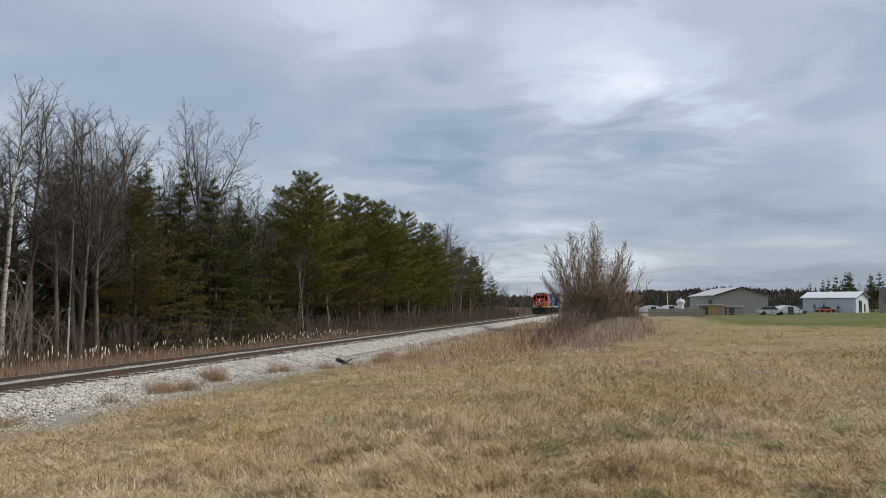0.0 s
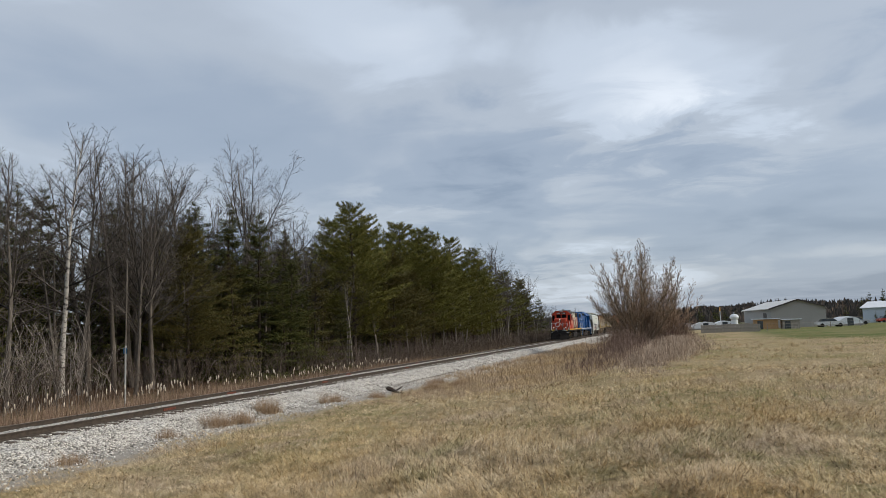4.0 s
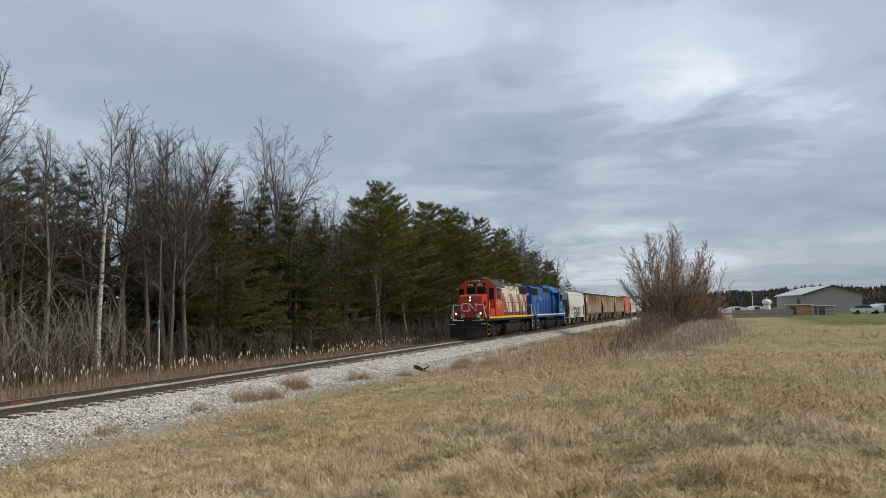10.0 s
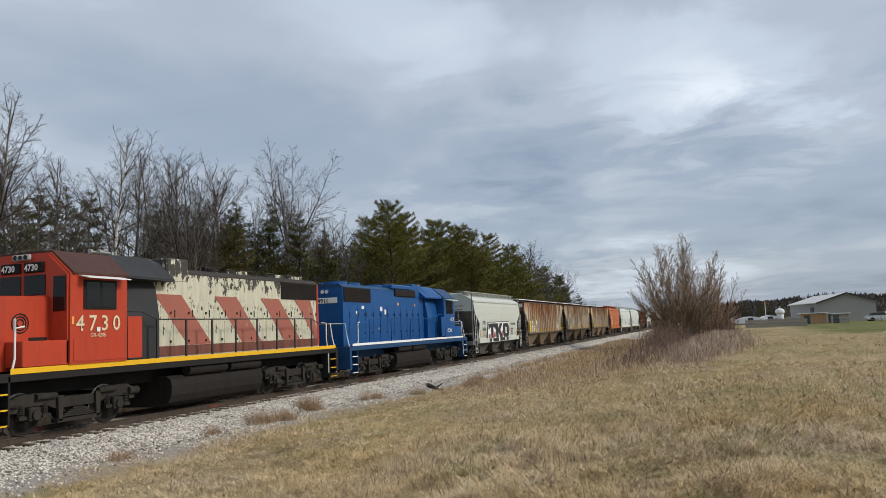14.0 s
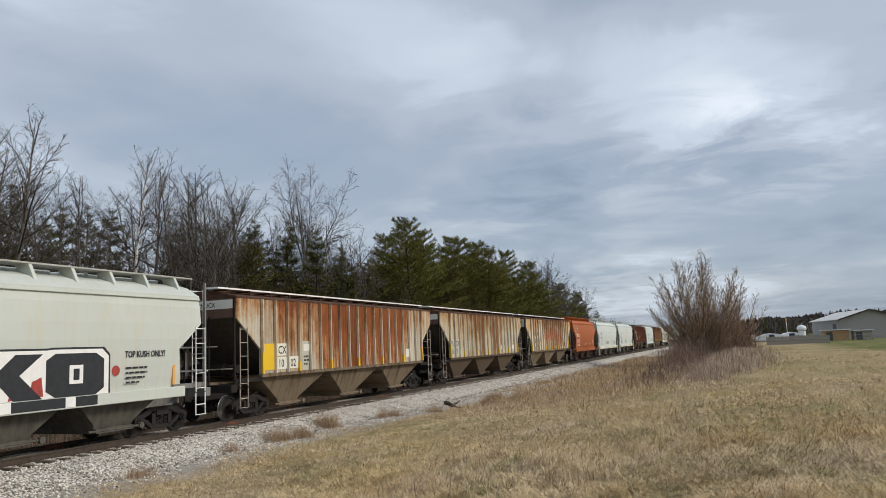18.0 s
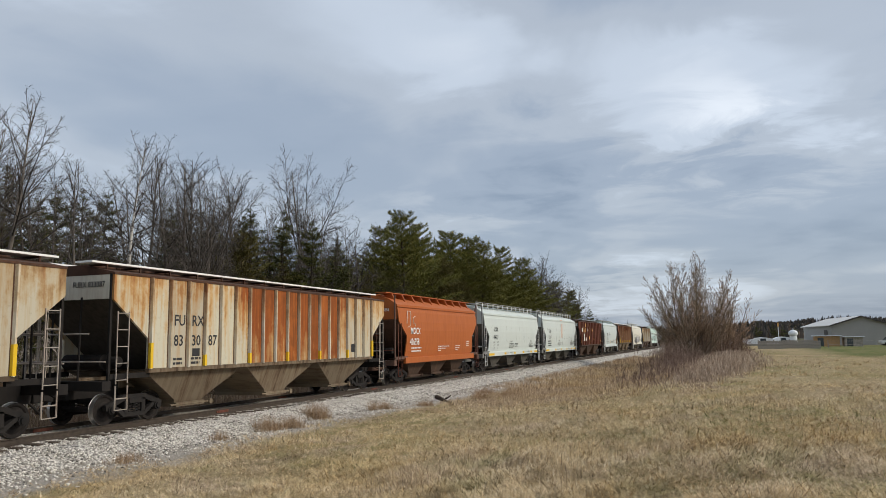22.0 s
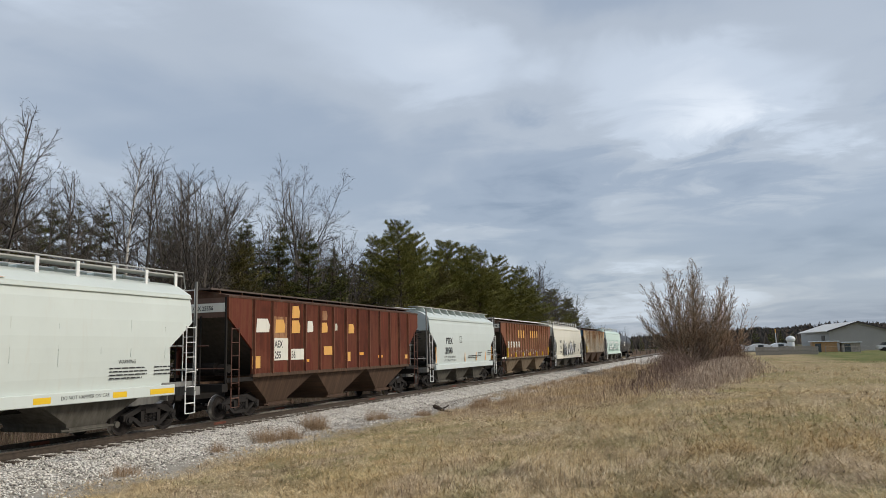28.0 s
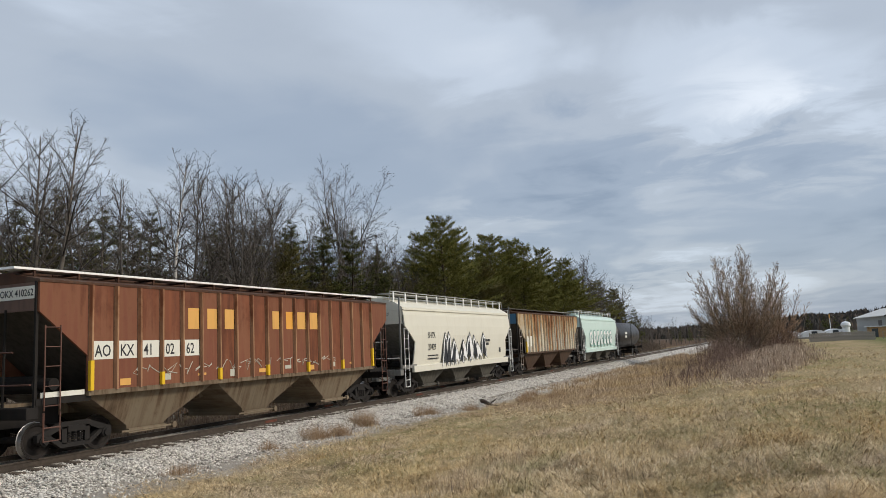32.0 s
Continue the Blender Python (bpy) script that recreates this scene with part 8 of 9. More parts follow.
# tall grass in the ditch beside the line
n = 14000
x, y = rng.uniform(-13.6, -3.0, n), 27 + 95 * rng.uniform(0, 1, n) ** 1.5
bare = (x < -11.6 + 0.6 * np.sin(1.7 * y)) & (y < 44)
x = np.where(bare, x + 4.5, x)
r = np.hypot(x, y)
stuff("ditch_grass", tufts(rng, x, y, rng.uniform(0.14, 0.40, n) * smooth_step(16, 46, y), 8, np.full(n, 0.25), 0.0028 + 0.00024 * r, 0.8), GRASS_TALL, "tall tawny grass in the ditch by the line", "grass")

# a bank of dead weeds along the hedge line, with side sprigs
n = 13000
y = 27 + 90 * rng.uniform(0, 1, n) ** 1.3
x = -1.1 + 0.7 * smooth_step(30, 60, y) + rng.normal(0, 1, n) * (0.30 + 0.95 * smooth_step(27, 55, y))
r = np.hypot(x, y)
tall = rng.uniform(0.2, 0.85, n) * smooth_step(20, 46, y) * (0.55 + 0.45 * np.sin(0.9 * y + 2.0 * np.sin(1.3 * x)) * np.sin(1.7 * x + 0.6 * y))
stuff("hedge_weeds", [tufts(rng, x, y, tall, 7, np.full(n, 0.25), 0.003 + 0.00022 * r, 0.8), tufts(rng, x[::2], y[::2], tall[::2] * 0.8, 6, np.full((n + 1) // 2, 0.3), 0.003 + 0.00022 * r[::2], 1.0)], WEED, "pale pink-grey dead weeds along the field's edge", "weeds")


def thicket(n, xs, ys, h0, h1, mat, name, label, seed):
    """Twiggy brush: upright stems with fine forks."""
    g = np.random.default_rng(seed)
    stems = []
    x, y = xs(g, n), ys(g, n)
    z = ground_z(x, y)
    for i in range(n):
        stems.append(grow(g, (x[i], y[i], z[i] - 0.05), (g.normal(0, 0.25), g.normal(0, 0.25), 1), g.uniform(h0, h1), 4, 0.013, 0.005, 0.02, 0.10))
    kids = offshoots(g, stems, 4, 0.25, 0.95, 0.5, 0.55, 3, 0.005, 0.08, 0.1)
    fine = offshoots(g, kids, 3, 0.2, 1.0, 0.6, 0.5, 2, 0.005, 0.0, 0.1)
    return stuff(name, [sweep(stems, 3), ribbons(kids), ribbons(fine)], mat, label, "brush")


thicket(700, lambda g, n: g.normal(-3.6, 0.9, n), lambda g, n: 31 + 64 * g.uniform(0, 1, n) ** 0.8, 0.4, 1.1, RED_BRUSH, "hedge_brush", "dark red-brown brush in the ditch by the willow", 3)
thicket(520, lambda g, n: g.normal(-4.9, 1.0, n), lambda g, n: g.uniform(64, 93, n), 0.9, 2.3, RED_BRUSH, "willow_brush", "tall dark red-brown brush at the willow's foot", 13)
thicket(500, lambda g, n: g.normal(-3.0, 1.2, n), lambda g, n: g.uniform(96, 230, n), 1.5, 3.5, BRUSH, "far_hedge_brush", "far brown brush along the hedge line", 4)
thicket(2300, lambda g, n: TRACK_X - 7.2 - np.abs(g.normal(0, 2.2, n)), lambda g, n: 10 + 165 * g.uniform(0, 1, n), 0.8, 2.6, BRUSH, "wood_edge_brush", "tangled brown brush along the wood's edge", 5)
thicket(1500, lambda g, n: TRACK_X - 5.6 - np.abs(g.normal(0, 1.3, n)), lambda g, n: 50 + 125 * g.uniform(0, 1, n), 0.8, 1.9, BRUSH, "trackside_brush", "brown leafless brush beyond the line", 6)
thicket(1300, lambda g, n: g.uniform(-44, -28, n), lambda g, n: 12 + 130 * g.uniform(0, 1, n), 2.5, 7.5, BRUSH, "wood_saplings", "thin leafless saplings filling the wood", 7)
thicket(230, lambda g, n: g.normal(-26.0, 1.3, n), lambda g, n: g.uniform(14, 29, n), 1.6, 4.2, PALE_BRUSH, "pale_shrub", "pale leafless shrubs in front of the wood", 8)

# reeds with fluffy heads in the wet ditch beyond the line
n = 3600
x = TRACK_X - 4.1 - np.abs(rng.normal(0, 1.3, n))
y = 9 + 62 * rng.uniform(0, 1, n) ** 1.2
reed = tufts(rng, x, y, rng.uniform(0.35, 0.8, n), 5, np.full(n, 0.16), np.full(n, 0.010), 0.3)
stuff("cattail_reeds", reed, REED, "dry tan reeds in the ditch beyond the line", "reeds")
m = 210
hx, hy = TRACK_X - 4.3 - np.abs(rng.normal(0, 1.1, m)), 9 + 52 * rng.uniform(0, 1, m)
hz = ground_z(hx, hy)
heads = []
for i in range(m):
    L = rng.uniform(0.7, 1.15)
    b = np.array([hx[i], hy[i], hz[i] - 0.02])
    tp = b + np.array([rng.normal(0, 0.07), rng.normal(0, 0.07), L])
    d = (tp - b) / L
    heads.append([[*(tp - d * 0.20), 0.006], [*(tp - d * 0.15), 0.022], [*(tp - d * 0.05), 0.026], [*tp, 0.008]])
stalks = [[[h[0][0] + (hx[i] - h[0][0]), h[0][1] + (hy[i] - h[0][1]), hz[i] - 0.02, 0.008], [h[0][0], h[0][1], h[0][2], 0.006]] for i, h in enumerate(heads)]
stuff("cattail_heads", sweep(heads, 5), FLUFF, "pale fluffy cattail heads above the reeds", "reeds")
stuff("cattail_stalks", sweep(stalks, 3), REED, "thin dry cattail stalks standing in the ditch", "reeds")


def dry_tuft(x, y, h, w, n, label="ruddy dry weed tuft growing on the ballast edge"):
    g = np.random.default_rng(int(abs(x * 31 + y * 17) * 10))
    m = n // 4
    cx, cy = x + g.normal(0, w * 0.45, m), y + g.normal(0, w * 0.45, m)
    fall = np.exp(-((cx - x) ** 2 + (cy - y) ** 2) / (w * w))
    v, t = tufts(g, cx, cy, h * (0.4 + 0.7 * fall), 6, np.full(m, 0.10), np.full(m, 0.0032), 0.55)
    v = v - np.array([x, y, 0])
    ob = tagged(new("weed_tuft", mesh_tris("weed_tuft", v, t, RUDDY)), label, "weeds", "weed tufts by the line", kind="stuff")
    ob.matrix_basis = pose(x, y, 0)
    return ob


for x, y, h, w, n in ((-14.1, 24.6, 0.60, 0.55, 900), (-13.9, 21.2, 0.50, 0.6, 800), (-13.5, 21.9, 0.45, 0.5, 600), (-13.9, 18.6, 0.34, 0.35, 300), (-13.6, 28.2, 0.62, 0.16, 160), (-13.4, 28.9, 0.4, 0.4, 420), (-12.4, 31.0, 0.35, 0.5, 420), (-11.2, 35.4, 0.55, 0.5, 520), (-10.6, 38.0, 0.5, 0.8, 700), (-11.8, 36.4, 0.45, 0.3, 300), (-12.6, 40.5, 0.45, 0.6, 500), (-13.5, 14.6, 0.3, 0.5, 360)):
    dry_tuft(x, y, h, w, n)


# ---------------------------------------------------------------- loose ballast stones
def loose_stones(n, xs, ys, s0, s1, seed):
    g = np.random.default_rng(seed)
    x, y = xs(g, n), ys(g, n)
    off = np.abs(x - TRACK_X)
    z = np.where(off < 3.0, np.interp(off, (0, 0.85, 1.5, 2.15, 2.95), (-0.125, -0.205, -0.225, -0.265, -0.56)), ground_z(x, y))
    s = g.uniform(s0, s1, n)
    base = np.array([(1, 0, 0), (-1, 0, 0), (0, 1, 0), (0, -1, 0), (0, 0, 1), (0, 0, -1)], float)
    q = base[None] * g.uniform(0.6, 1.25, (n, 6, 1)) + g.normal(0, 0.22, (n, 6, 3))
    a = g.uniform(0, math.tau, n)
    c, sn = np.cos(a)[:, None], np.sin(a)[:, None]
    px, py = q[..., 0] * c - q[..., 1] * sn, q[..., 0] * sn + q[..., 1] * c
    v = np.stack([px, py, q[..., 2] * 0.75], -1) * s[:, None, None] + np.stack([x, y, z + s * 0.30], 1)[:, None]
    f = np.array([(0, 2, 4), (2, 1, 4), (1, 3, 4), (3, 0, 4), (2, 0, 5), (1, 2, 5), (3, 1, 5), (0, 3, 5)])
    t = (f[None] + 6 * np.arange(n)[:, None, None]).reshape(-1, 3)
    return v.reshape(-1, 3), t


stuff("ballast_stones", [
    loose_stones(17000, lambda g, n: TRACK_X + g.uniform(0.9, 3.0, n), lambda g, n: 8 + 26 * g.uniform(0, 1, n), 0.018, 0.042, 1),
    loose_stones(9000, lambda g, n: TRACK_X + g.uniform(0.9, 3.0, n), lambda g, n: 34 + 50 * g.uniform(0, 1, n) ** 1.3, 0.028, 0.055, 2),
    loose_stones(5000, lambda g, n: TRACK_X + np.where(g.uniform(0, 1, n) < 0.5, g.uniform(-2.4, -1.0, n), g.uniform(-0.6, 0.6, n)), lambda g, n: 10 + 60 * g.uniform(0, 1, n), 0.025, 0.05, 3),
    loose_stones(3600, lambda g, n: TRACK_X + 2.9 + np.abs(g.normal(0, 0.7, n)), lambda g, n: 9 + 40 * g.uniform(0, 1, n), 0.018, 0.05, 4)],
    LOOSE, "loose pale limestone pieces over the bank", "stones")


def fallen_log():
    g = np.random.default_rng(9)
    ob = thing("fallen_log", "dark weathered tie end lying on the stones below the line", "log", at=pose(-12.6, 33.7, float(ground_z(-12.6, 33.7)) + 0.11, 0, 0, -57))
    v, t = sweep([grow(g, (-1.5, 0, 0), (1, 0, 0.0), 3.0, 7, 0.11, 0.08, 0.0, 0.03)], 8)
    part("trunk", mesh_tris("trunk", v, t, BARK_DARK), None, ob)
    for p, w, L in (((0.4, 0, 0.05), (0.8, 0.5, 0.3), 0.4), ((-0.5, 0, 0.05), (0.5, -0.6, 0.2), 0.35)):
        v, t = sweep([grow(g, p, w, L, 4, 0.035, 0.02, 0.0, 0.1)], 5)
        part("stub", mesh_tris("stub", v, t, BARK_DARK), None, ob)


fallen_log()


def slender_pole():
    ob = thing("marker_post", "slender pale metal post beyond the line", "post", at=pose(-23.1, 28.1, float(ground_z(-23.1, 28.1))))
    bm = bmesh.new()
    tube(bm, [(0, 0, -0.1), (0.01, 0, 2.7)], 0.038, 8)
    part("pole", bm, GALV, ob)
    bm = bmesh.new()
    tube(bm, [(0.01, 0, 2.7), (0.06, 0, 6.4)], 0.030, 6)
    part("upper_pole", bm, BARK_GREY, ob, "greyer upper length")
    bm = boxes((-0.10, 0.10, -0.02, -0.012, 2.35, 2.6))
    part("marker_plate", bm, BLUE_END, ob)


slender_pole()


# ---------------------------------------------------------------- farmyard across the field
METAL_TAN = paint("tan_metal_cladding", (0.31, 0.30, 0.28), wear=0.05, grime=0.15, rough=0.6)
# the same tan for the barn's side walls, a little shade mixed into its colour
METAL_TAN_SHADE = paint("shaded_tan_cladding", (0.30, 0.30, 0.29), wear=0.05, grime=0.15, rough=0.6)
METAL_ROOF = paint("pale_metal_roofing", (0.62, 0.61, 0.58), wear=0.05, grime=0.15, rough=0.5)
METAL_BLUE = paint("pale_blue_metal_cladding", (0.48, 0.54, 0.60), wear=0.05, grime=0.12, rough=0.6)
TRIM_DARK = plain("dark_trim", (0.06, 0.05, 0.045), 0.6)
BOARD_GREY = plain("weathered_grey_boards", (0.30, 0.27, 0.235), 0.9, 0.0, 0.35, 3.0)
PLASTIC_WHITE = plain("white_sheet", (0.72, 0.74, 0.76), 0.5, 0.0, 0.08)
ORANGE_BOARD = plain("orange_brown_boards", (0.42, 0.25, 0.12), 0.8)
DARK_GLASS = plain("dark_window_glass", (0.04, 0.05, 0.06), 0.12, 0.0, 0.1, spec=0.7)


def gable_shed(label, at, width, length, eave, peak, wall_mat, side_mat, roof_mat, name="barn", doors=()):
    """Clad shed with a low gable; its gable end faces -y, the ridge runs along y."""
    ob = thing(name, label, "building", at=at)
    h = width / 2
    bm = bmesh.new()
    prism(bm, [(-h, -0.3), (h, -0.3), (h, eave), (0, peak - 0.05), (-h, eave)], 1, 0, 0.2)
    part("gable_wall", bm, wall_mat, ob)
    bm = bmesh.new()
    prism(bm, [(-h, -0.3), (h, -0.3), (h, eave), (0, peak - 0.05), (-h, eave)], 1, length - 0.2, length)
    part("gable_wall", bm, wall_mat, ob)
    for s in (-1, 1):
        part("side_wall", boxes((min(s * h, s * (h - 0.2)), max(s * h, s * (h - 0.2)), 0.2, length - 0.2, -0.3, eave)), side_mat, ob)
        bm = bmesh.new()
        e = 0.45
        dz = (peak - eave) / h * e
        prism(bm, [(0, peak), (s * (h + e), eave - dz), (s * (h + e), eave - dz + 0.12), (0, peak + 0.12)], 1, -0.5, length + 0.5)
        part("roof", bm, roof_mat, ob)
        bm = bmesh.new()
        prism(bm, [(0, peak - 0.12), (s * (h + e), eave - dz - 0.12), (s * (h + e), eave - dz + 0.13), (0, peak + 0.13)], 1, -0.56, -0.5)
        part("barge_board", bm, TRIM_DARK, ob)
    for s, y0, w, hh in doors:
        if s == 0:
            part("door", boxes((y0, y0 + w, -0.05, 0.0, 0.0, hh)), DARK_GLASS, ob)
        else:
            part("door", boxes((min(s * h, s * (h + 0.05)), max(s * h, s * (h + 0.05)), y0, y0 + w, 0.0, hh)), TRIM_DARK, ob)
    return ob


def gz(x, y):
    return float(ground_z(x, y))


gable_shed("large tan metal-clad barn with a pale low roof across the field", pose(22.1, 150, gz(22.1, 150), 0, 0, 7.5), 9.4, 21, 3.6, 5.05, METAL_TAN, METAL_TAN_SHADE, METAL_ROOF, doors=((-1, 3.0, 2.2, 2.8),))
gable_shed("pale blue-grey metal shed with a low white roof", pose(57.5, 203, gz(57.5, 203), 0, 0, 60), 11, 12, 3.6, 5.0, METAL_BLUE, METAL_BLUE, PLASTIC_WHITE, "shed", doors=((0, -3.0, 2.6, 2.9), (0, 1.5, 1.1, 2.1)))
# dark-roofed house at the far right, with a porch
house = gable_shed("dark-roofed farmhouse with pale walls beyond the field", pose(68.0, 183, gz(68, 183), 0, 0, 80), 8, 12, 3.3, 5.6, BOARD_GREY, BOARD_GREY, TRIM_DARK, "house", doors=((0, -2.6, 1.2, 2.2), (0, 1.2, 1.2, 2.2)))
# low lean-to buildings and covers by the yard
for x, y, w, d, h, m, lab in ((15.6, 140, 3.6, 4, 1.7, ORANGE_BOARD, "low orange-brown shed with a white roof by the barn"), (19.3, 139, 2.6, 3, 1.5, BOARD_GREY, "low grey lean-to with a white roof by the barn")):
    ob = thing("lean_to", lab, "shed", at=pose(x, y, gz(x, y)))
    part("wall", boxes((-w / 2, w / 2, 0, d, -0.2, h)), m, ob)
    part("roof", boxes((-w / 2 - 0.3, w / 2 + 0.3, -0.3, d + 0.3, h, h + 0.14)), PLASTIC_WHITE, ob)
    part("doorway", boxes((-w / 2 + 0.3, -w / 2 + 1.2, -0.02, 0.0, 0, h * 0.85)), DARK_GLASS, ob)
for x, y, w in ((6.5, 158, 6.0), (10.5, 165, 5.0), (30.5, 150, 4.2), (2.5, 175, 6.0)):
    ob = thing("greenhouse", "low white plastic-covered greenhouse in the yard", "greenhouse", "greenhouses", at=pose(x, y, gz(x, y)))
    bm = bmesh.new()
    n = 8
    prism(bm, [(w / 2 * math.cos(k * math.pi / n), 1.7 * math.sin(k * math.pi / n) - 0.05) for k in range(n + 1)], 1, 0, 9)
    part("cover", bm, PLASTIC_WHITE, ob)
    part("base_rail", boxes((-w / 2 - 0.05, w / 2 + 0.05, -0.05, 0.0, -0.1, 0.35)), BOARD_GREY, ob)
    part("door", boxes((-0.5, 0.5, -0.06, -0.051, 0, 1.4)), DARK_GLASS, ob)

# white domed tank
ob = thing("domed_tank", "white round tank with a domed top in the farmyard", "tank", at=pose(14.2, 190, gz(14.2, 190)) @ Matrix.Scale(0.8, 4))
bm = bmesh.new()
disc(bm, (0, 0), 0.95, 2, -0.2, 2.3, 18)
part("base", bm, PLASTIC_WHITE, ob)
bm = bmesh.new()
rings = [[(r * math.cos(k * math.tau / 16), r * math.sin(k * math.tau / 16), z) for k in range(16)] for r, z in ((0.75, 2.3), (1.15, 2.55), (1.3, 3.0), (1.15, 3.5), (0.7, 3.85), (0.1, 4.0))]
loft(bm, rings)
part("dome", bm, PLASTIC_WHITE, ob)
bm = bmesh.new()
tube(bm, [(0, 0, 4.0), (0, 0, 4.5)], 0.06, 6)
part("finial", bm, PLASTIC_WHITE, ob)
# yard pole
ob = thing("yard_pole", "thin ochre pole standing in the farmyard", "pole", at=pose(9.4, 160, gz(9.4, 160)))
bm = bmesh.new()
tube(bm, [(0, 0, -0.2), (0, 0, 4.3)], 0.06, 8)
part("pole", bm, PLASTIC_WHITE, ob)
part("cap", boxes((-0.12, 0.12, -0.12, 0.12, 3.6, 4.35)), BLOCK_YELLOW, ob)

# board fence at the far side of the field
fence = thing("board_fence", "weathered grey upright-board fence along the yard", "fence", at=pose(0, 0, 0))
board = finish(boxes((-0.085, 0.085, -0.015, 0.015, -0.1, 1.15)), "board", BOARD_GREY)
postm = finish(boxes((-0.07, 0.07, 0.015, 0.15, -0.1, 1.25)), "post", BOARD_GREY)
for k in range(44):
    x = 4.2 + k * 0.185
    g = math.sin(k * 12.9898) * 0.5
    part("board", board, None, fence, at=pose(x, 118, gz(x, 118) + 0.06 * g, 0, 1.5 * g, 0))
    if k % 11 == 0:
        part("post", postm, None, fence, at=pose(x, 118, gz(x, 118)))
part("rail", boxes((4.1, 12.3, 118.015, 118.06, gz(8, 118) + 0.25, gz(8, 118) + 0.35)), BOARD_GREY, fence)
part("rail", boxes((4.1, 12.3, 118.015, 118.06, gz(8, 118) + 0.8, gz(8, 118) + 0.9)), BOARD_GREY, fence)
# wire fence posts on the field's edge
wire = thing("wire_fence", "thin wooden posts of a wire field fence", "fence")
wp = finish(boxes((-0.045, 0.045, -0.045, 0.045, -0.2, 1.1)), "post", BOARD_GREY)
for k in range(9):
    x, y = 13.5 + k * 5.0, 121 + k * 4.2
    part("post", wp, None, wire, at=pose(x, y, gz(x, y)))
bm = bmesh.new()
for z in (0.5, 1.0):
    tube(bm, [(13.5 + k * 5.0, 121 + k * 4.2, gz(13.5 + k * 5.0, 121 + k * 4.2) + z) for k in range(9)], 0.012, 4)
part("wire", bm, BOARD_GREY, wire)


def parked_car(x, y, turn, mat, label):
    ob = thing("parked_car", label, "car", "parked cars", at=pose(x, y, gz(x, y), 0, 0, turn))
    bm = bmesh.new()
    prism(bm, [(-2.2, 0.35), (2.2, 0.35), (2.25, 0.75), (1.5, 0.95), (-2.1, 0.95), (-2.25, 0.7)], 1, -0.88, 0.88)
    bmesh.ops.bevel(bm, geom=list(bm.edges), offset=0.08, segments=2, affect="EDGES")
    part("body", bm, mat, ob)
    bm = bmesh.new()
    prism(bm, [(-1.6, 0.95), (1.1, 0.95), (0.5, 1.42), (-1.2, 1.42)], 1, -0.75, 0.75)
    part("cabin", bm, DARK_GLASS, ob)
    for wx in (-1.4, 1.4):
        for wy in (-0.86, 0.86):
            bm = bmesh.new()
            disc(bm, (wx, 0.33), 0.33, 1, wy - 0.1, wy + 0.1, 14)
            part("wheel", bm, UNDER, ob)
    part("headlight", boxes((2.18, 2.26, -0.75, -0.45, 0.62, 0.76)), LENS_OFF, ob)
    part("headlight", boxes((2.18, 2.26, 0.45, 0.75, 0.62, 0.76)), LENS_OFF, ob)


parked_car(47.5, 196, 20, plain("red_car_paint", (0.36, 0.03, 0.02), 0.35), "small red car parked before the pale shed")
parked_car(25.5, 141, 5, plain("white_car_paint", (0.62, 0.63, 0.64), 0.35), "white car parked beside the tan barn")
parked_car(33.5, 160, 0, plain("silver_car_paint", (0.38, 0.39, 0.40), 0.35, 0.4), "silver car parked by the yard")

# garden spruces by the yard and dark woods on the rise behind
for x, y, h in ((10.8, 200, 5.5), (7.6, 205, 6.0), (13.2, 205, 5.0), (46.0, 199, 2.6), (48.0, 199, 3.0), (51.0, 199, 2.4), (30.5, 190, 5.2), (33.0, 194, 4.6), (28.3, 196, 4.0)):
    tree("spruce_tree", FAR_SPRUCES[rnd.randrange(2)], "small garden spruce by the farm buildings", "garden spruces", x, y, h / 12.5, rnd.uniform(0, 6.28))
for i in range(46):
    x = 64 + i * 1.4 + rnd.uniform(-2, 2)
    y = 285 + rnd.uniform(-15, 40)
    if i % 4:
        tree("spruce_tree", FAR_SPRUCES[rnd.randrange(2)], "dark spruce of the far wood behind the farm", "far trees", x, y, rnd.uniform(12, 16) * min(1, 0.45 + i / 13) / 12.5, rnd.uniform(0, 6.28))
    else:
        tree("bare_tree", FAR_BARES[rnd.randrange(4)], "leafless tree of the far wood behind the farm", "far trees", x, y, rnd.uniform(11, 14) * min(1, 0.45 + i / 13) / 13, rnd.uniform(0, 6.28))


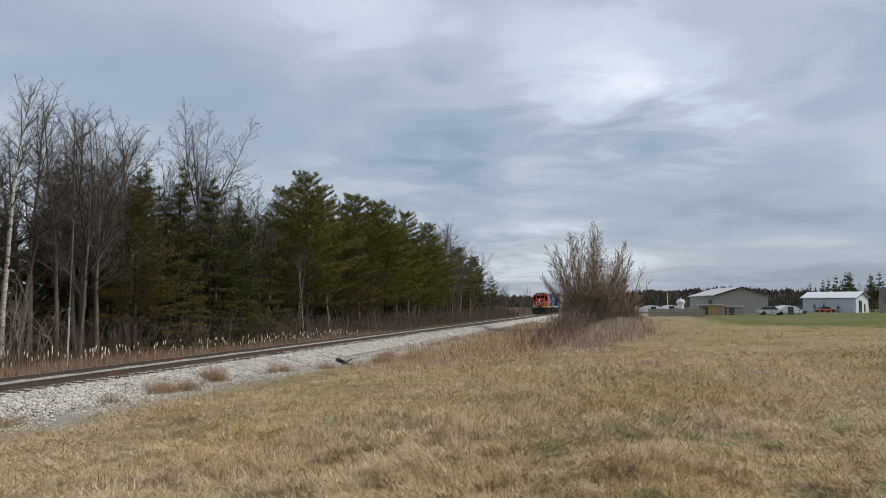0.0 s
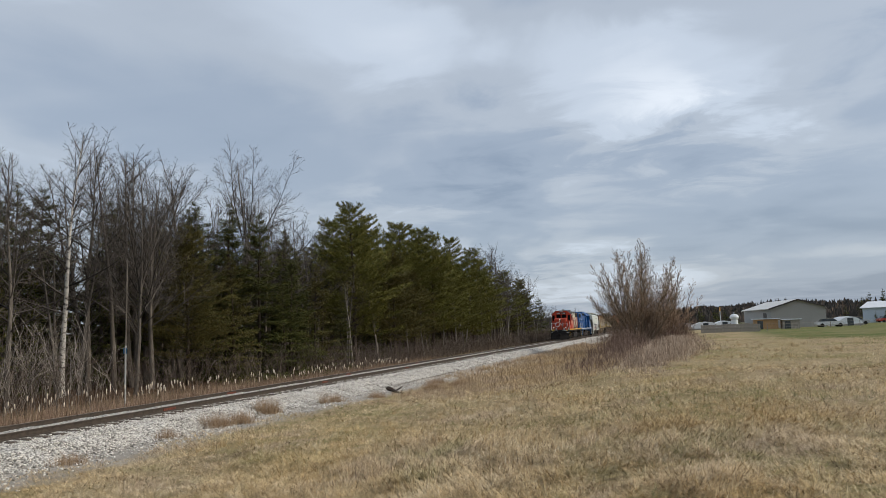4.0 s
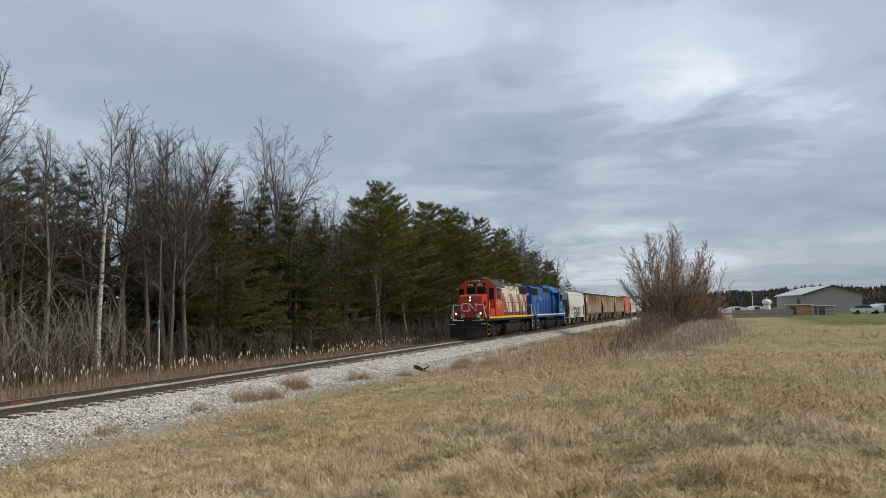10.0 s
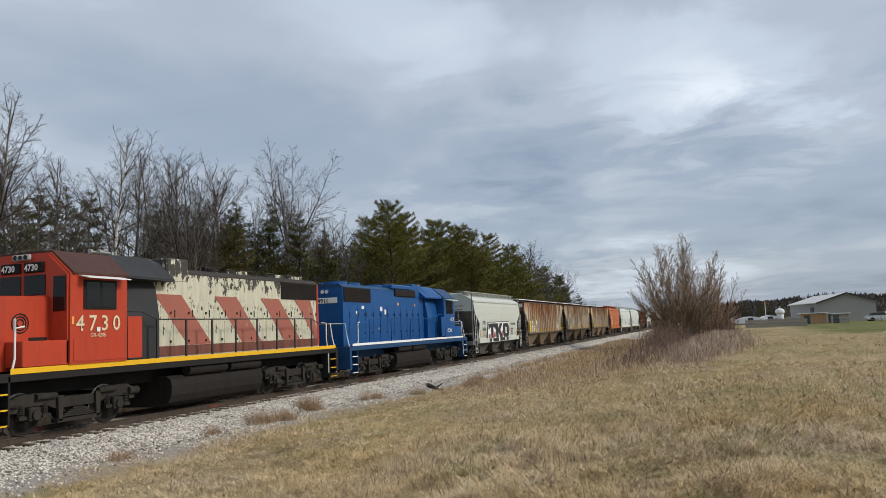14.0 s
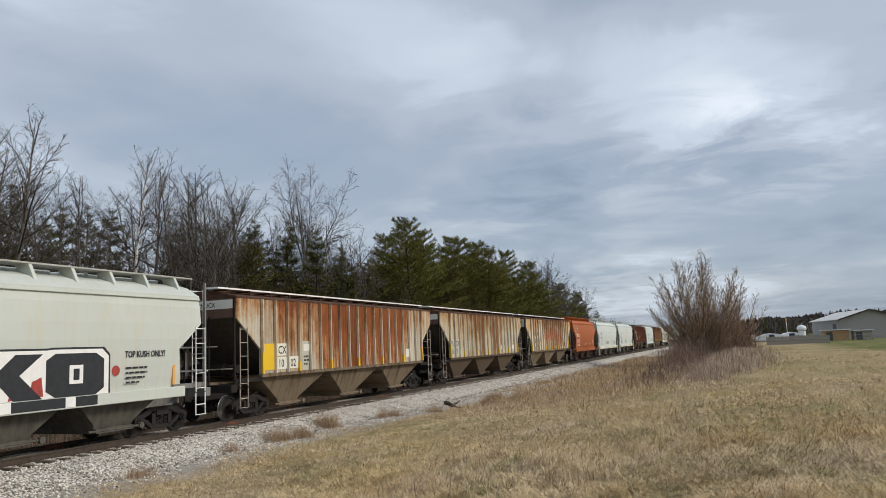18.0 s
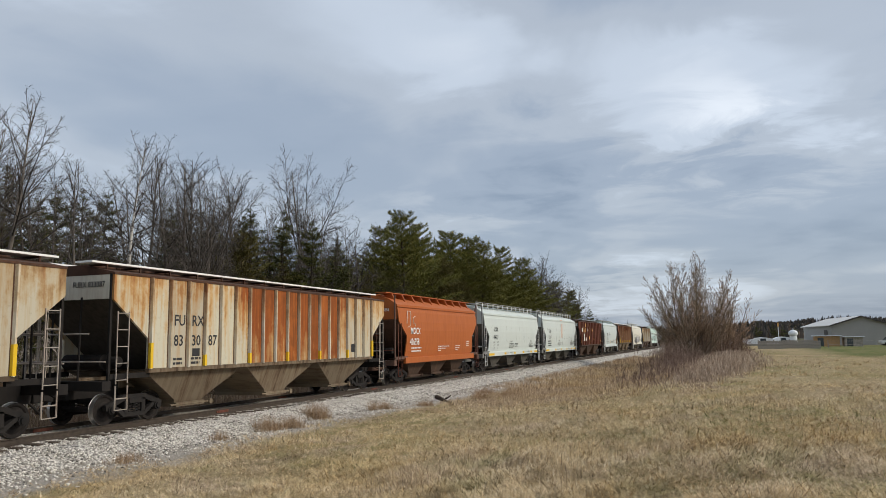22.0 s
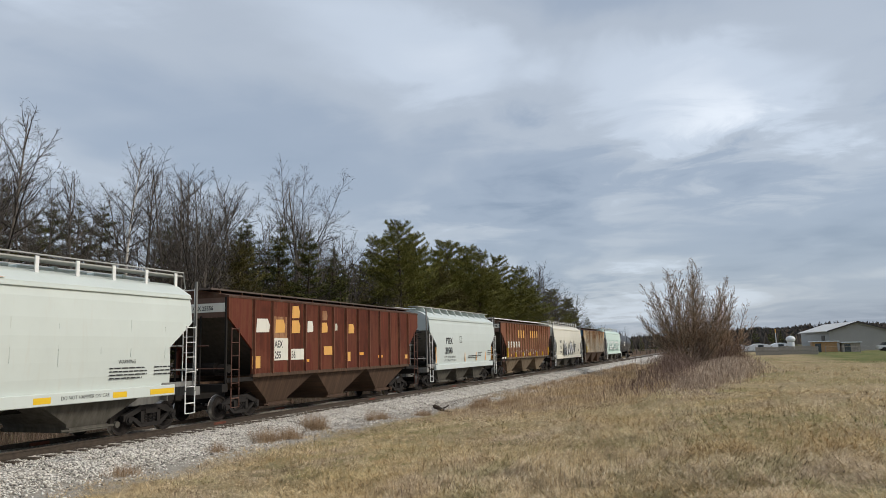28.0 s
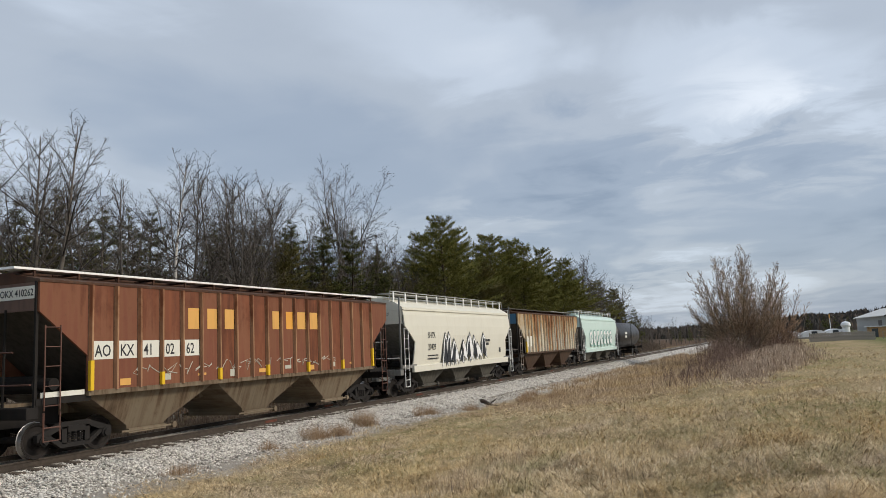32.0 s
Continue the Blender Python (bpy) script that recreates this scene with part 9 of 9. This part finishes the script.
# long low wood on the far rise: countless crowns in one piece
def far_woods():
    g = np.random.default_rng(71)
    n = 9000
    back = np.arange(n) >= 5200
    x = np.where(back, g.uniform(-900, 1500, n), g.uniform(-420, 900, n))
    y = np.where(back, 820 + g.uniform(0, 760, n), 560 + g.uniform(0, 260, n)) + 40 * np.sin(x / 120)
    z = ground_z(x, y)
    h = g.uniform(5, 11, n) * np.where(back, 1.25, 1.0) * (0.75 + 0.35 * np.sin(x / 61.0) * np.sin(x / 23.0 + 1))
    v, t = [], []
    k = 7
    a = g.uniform(0, math.tau, (n, k))
    w = g.uniform(1.0, 2.6, (n, k)) * np.where(back, 1.8, 1.0)[:, None]
    hh = h[:, None] * g.uniform(0.55, 1.0, (n, k))
    bx, by = x[:, None] + g.normal(0, 1.4, (n, k)), y[:, None] + g.normal(0, 1.4, (n, k))
    V = np.stack([np.stack([bx - w * np.cos(a), by - w * np.sin(a), z[:, None] + 0 * a - 0.5], -1),
                  np.stack([bx + w * np.cos(a), by + w * np.sin(a), z[:, None] + 0 * a - 0.5], -1),
                  np.stack([bx + g.normal(0, 0.5, (n, k)), by, z[:, None] + hh], -1)], 2)
    return V.reshape(-1, 3), np.arange(n * k * 3).reshape(-1, 3)


FAR_WOOD = leafy("far_winter_woods", ((0.0, (0.045, 0.045, 0.040)), (0.5, (0.085, 0.075, 0.066)), (0.8, (0.12, 0.10, 0.085)), (1.0, (0.15, 0.105, 0.07))), 0.95)
stuff("far_woods", far_woods(), FAR_WOOD, "long low leafless wood on the far rise", "woods")


# ---------------------------------------------------------------- motion
def train_at(t):
    """How far the train lies along the line at t seconds, against its place at 16 s."""
    u = (t - 16.0) / 16.0
    return -171.4 * u + 2.08 * u * u


def motions():
    times = [i * 0.5 for i in range(65)]
    for car, offset, turn in TRAIN:
        walk(car, [(t, pose(TRACK_X, offset + train_at(t), 0, 0, 0, turn)) for t in times])
    # wheels roll: one turn for each 2 pi r of way
    for key, r in (("freight", 0.42), ("loco", 0.508), ("turned", -0.508)):
        for end in ("lead", "trail"):
            first, *rest = WHEELSETS[key + "_" + end]
            seat = first.matrix_basis.translation.copy()
            walk(first, [(i / FPS, pose(*seat, math.degrees((train_at(0) - train_at(i / FPS)) / r) % 360, 0, 0)) for i in range(32 * FPS + 1)])
            done = first.animation_data
            for ws in rest:
                ws.rotation_mode = "QUATERNION"
                keys = ws.animation_data_create()
                keys.action = done.action
                keys.action_slot = done.action_slot


motions()
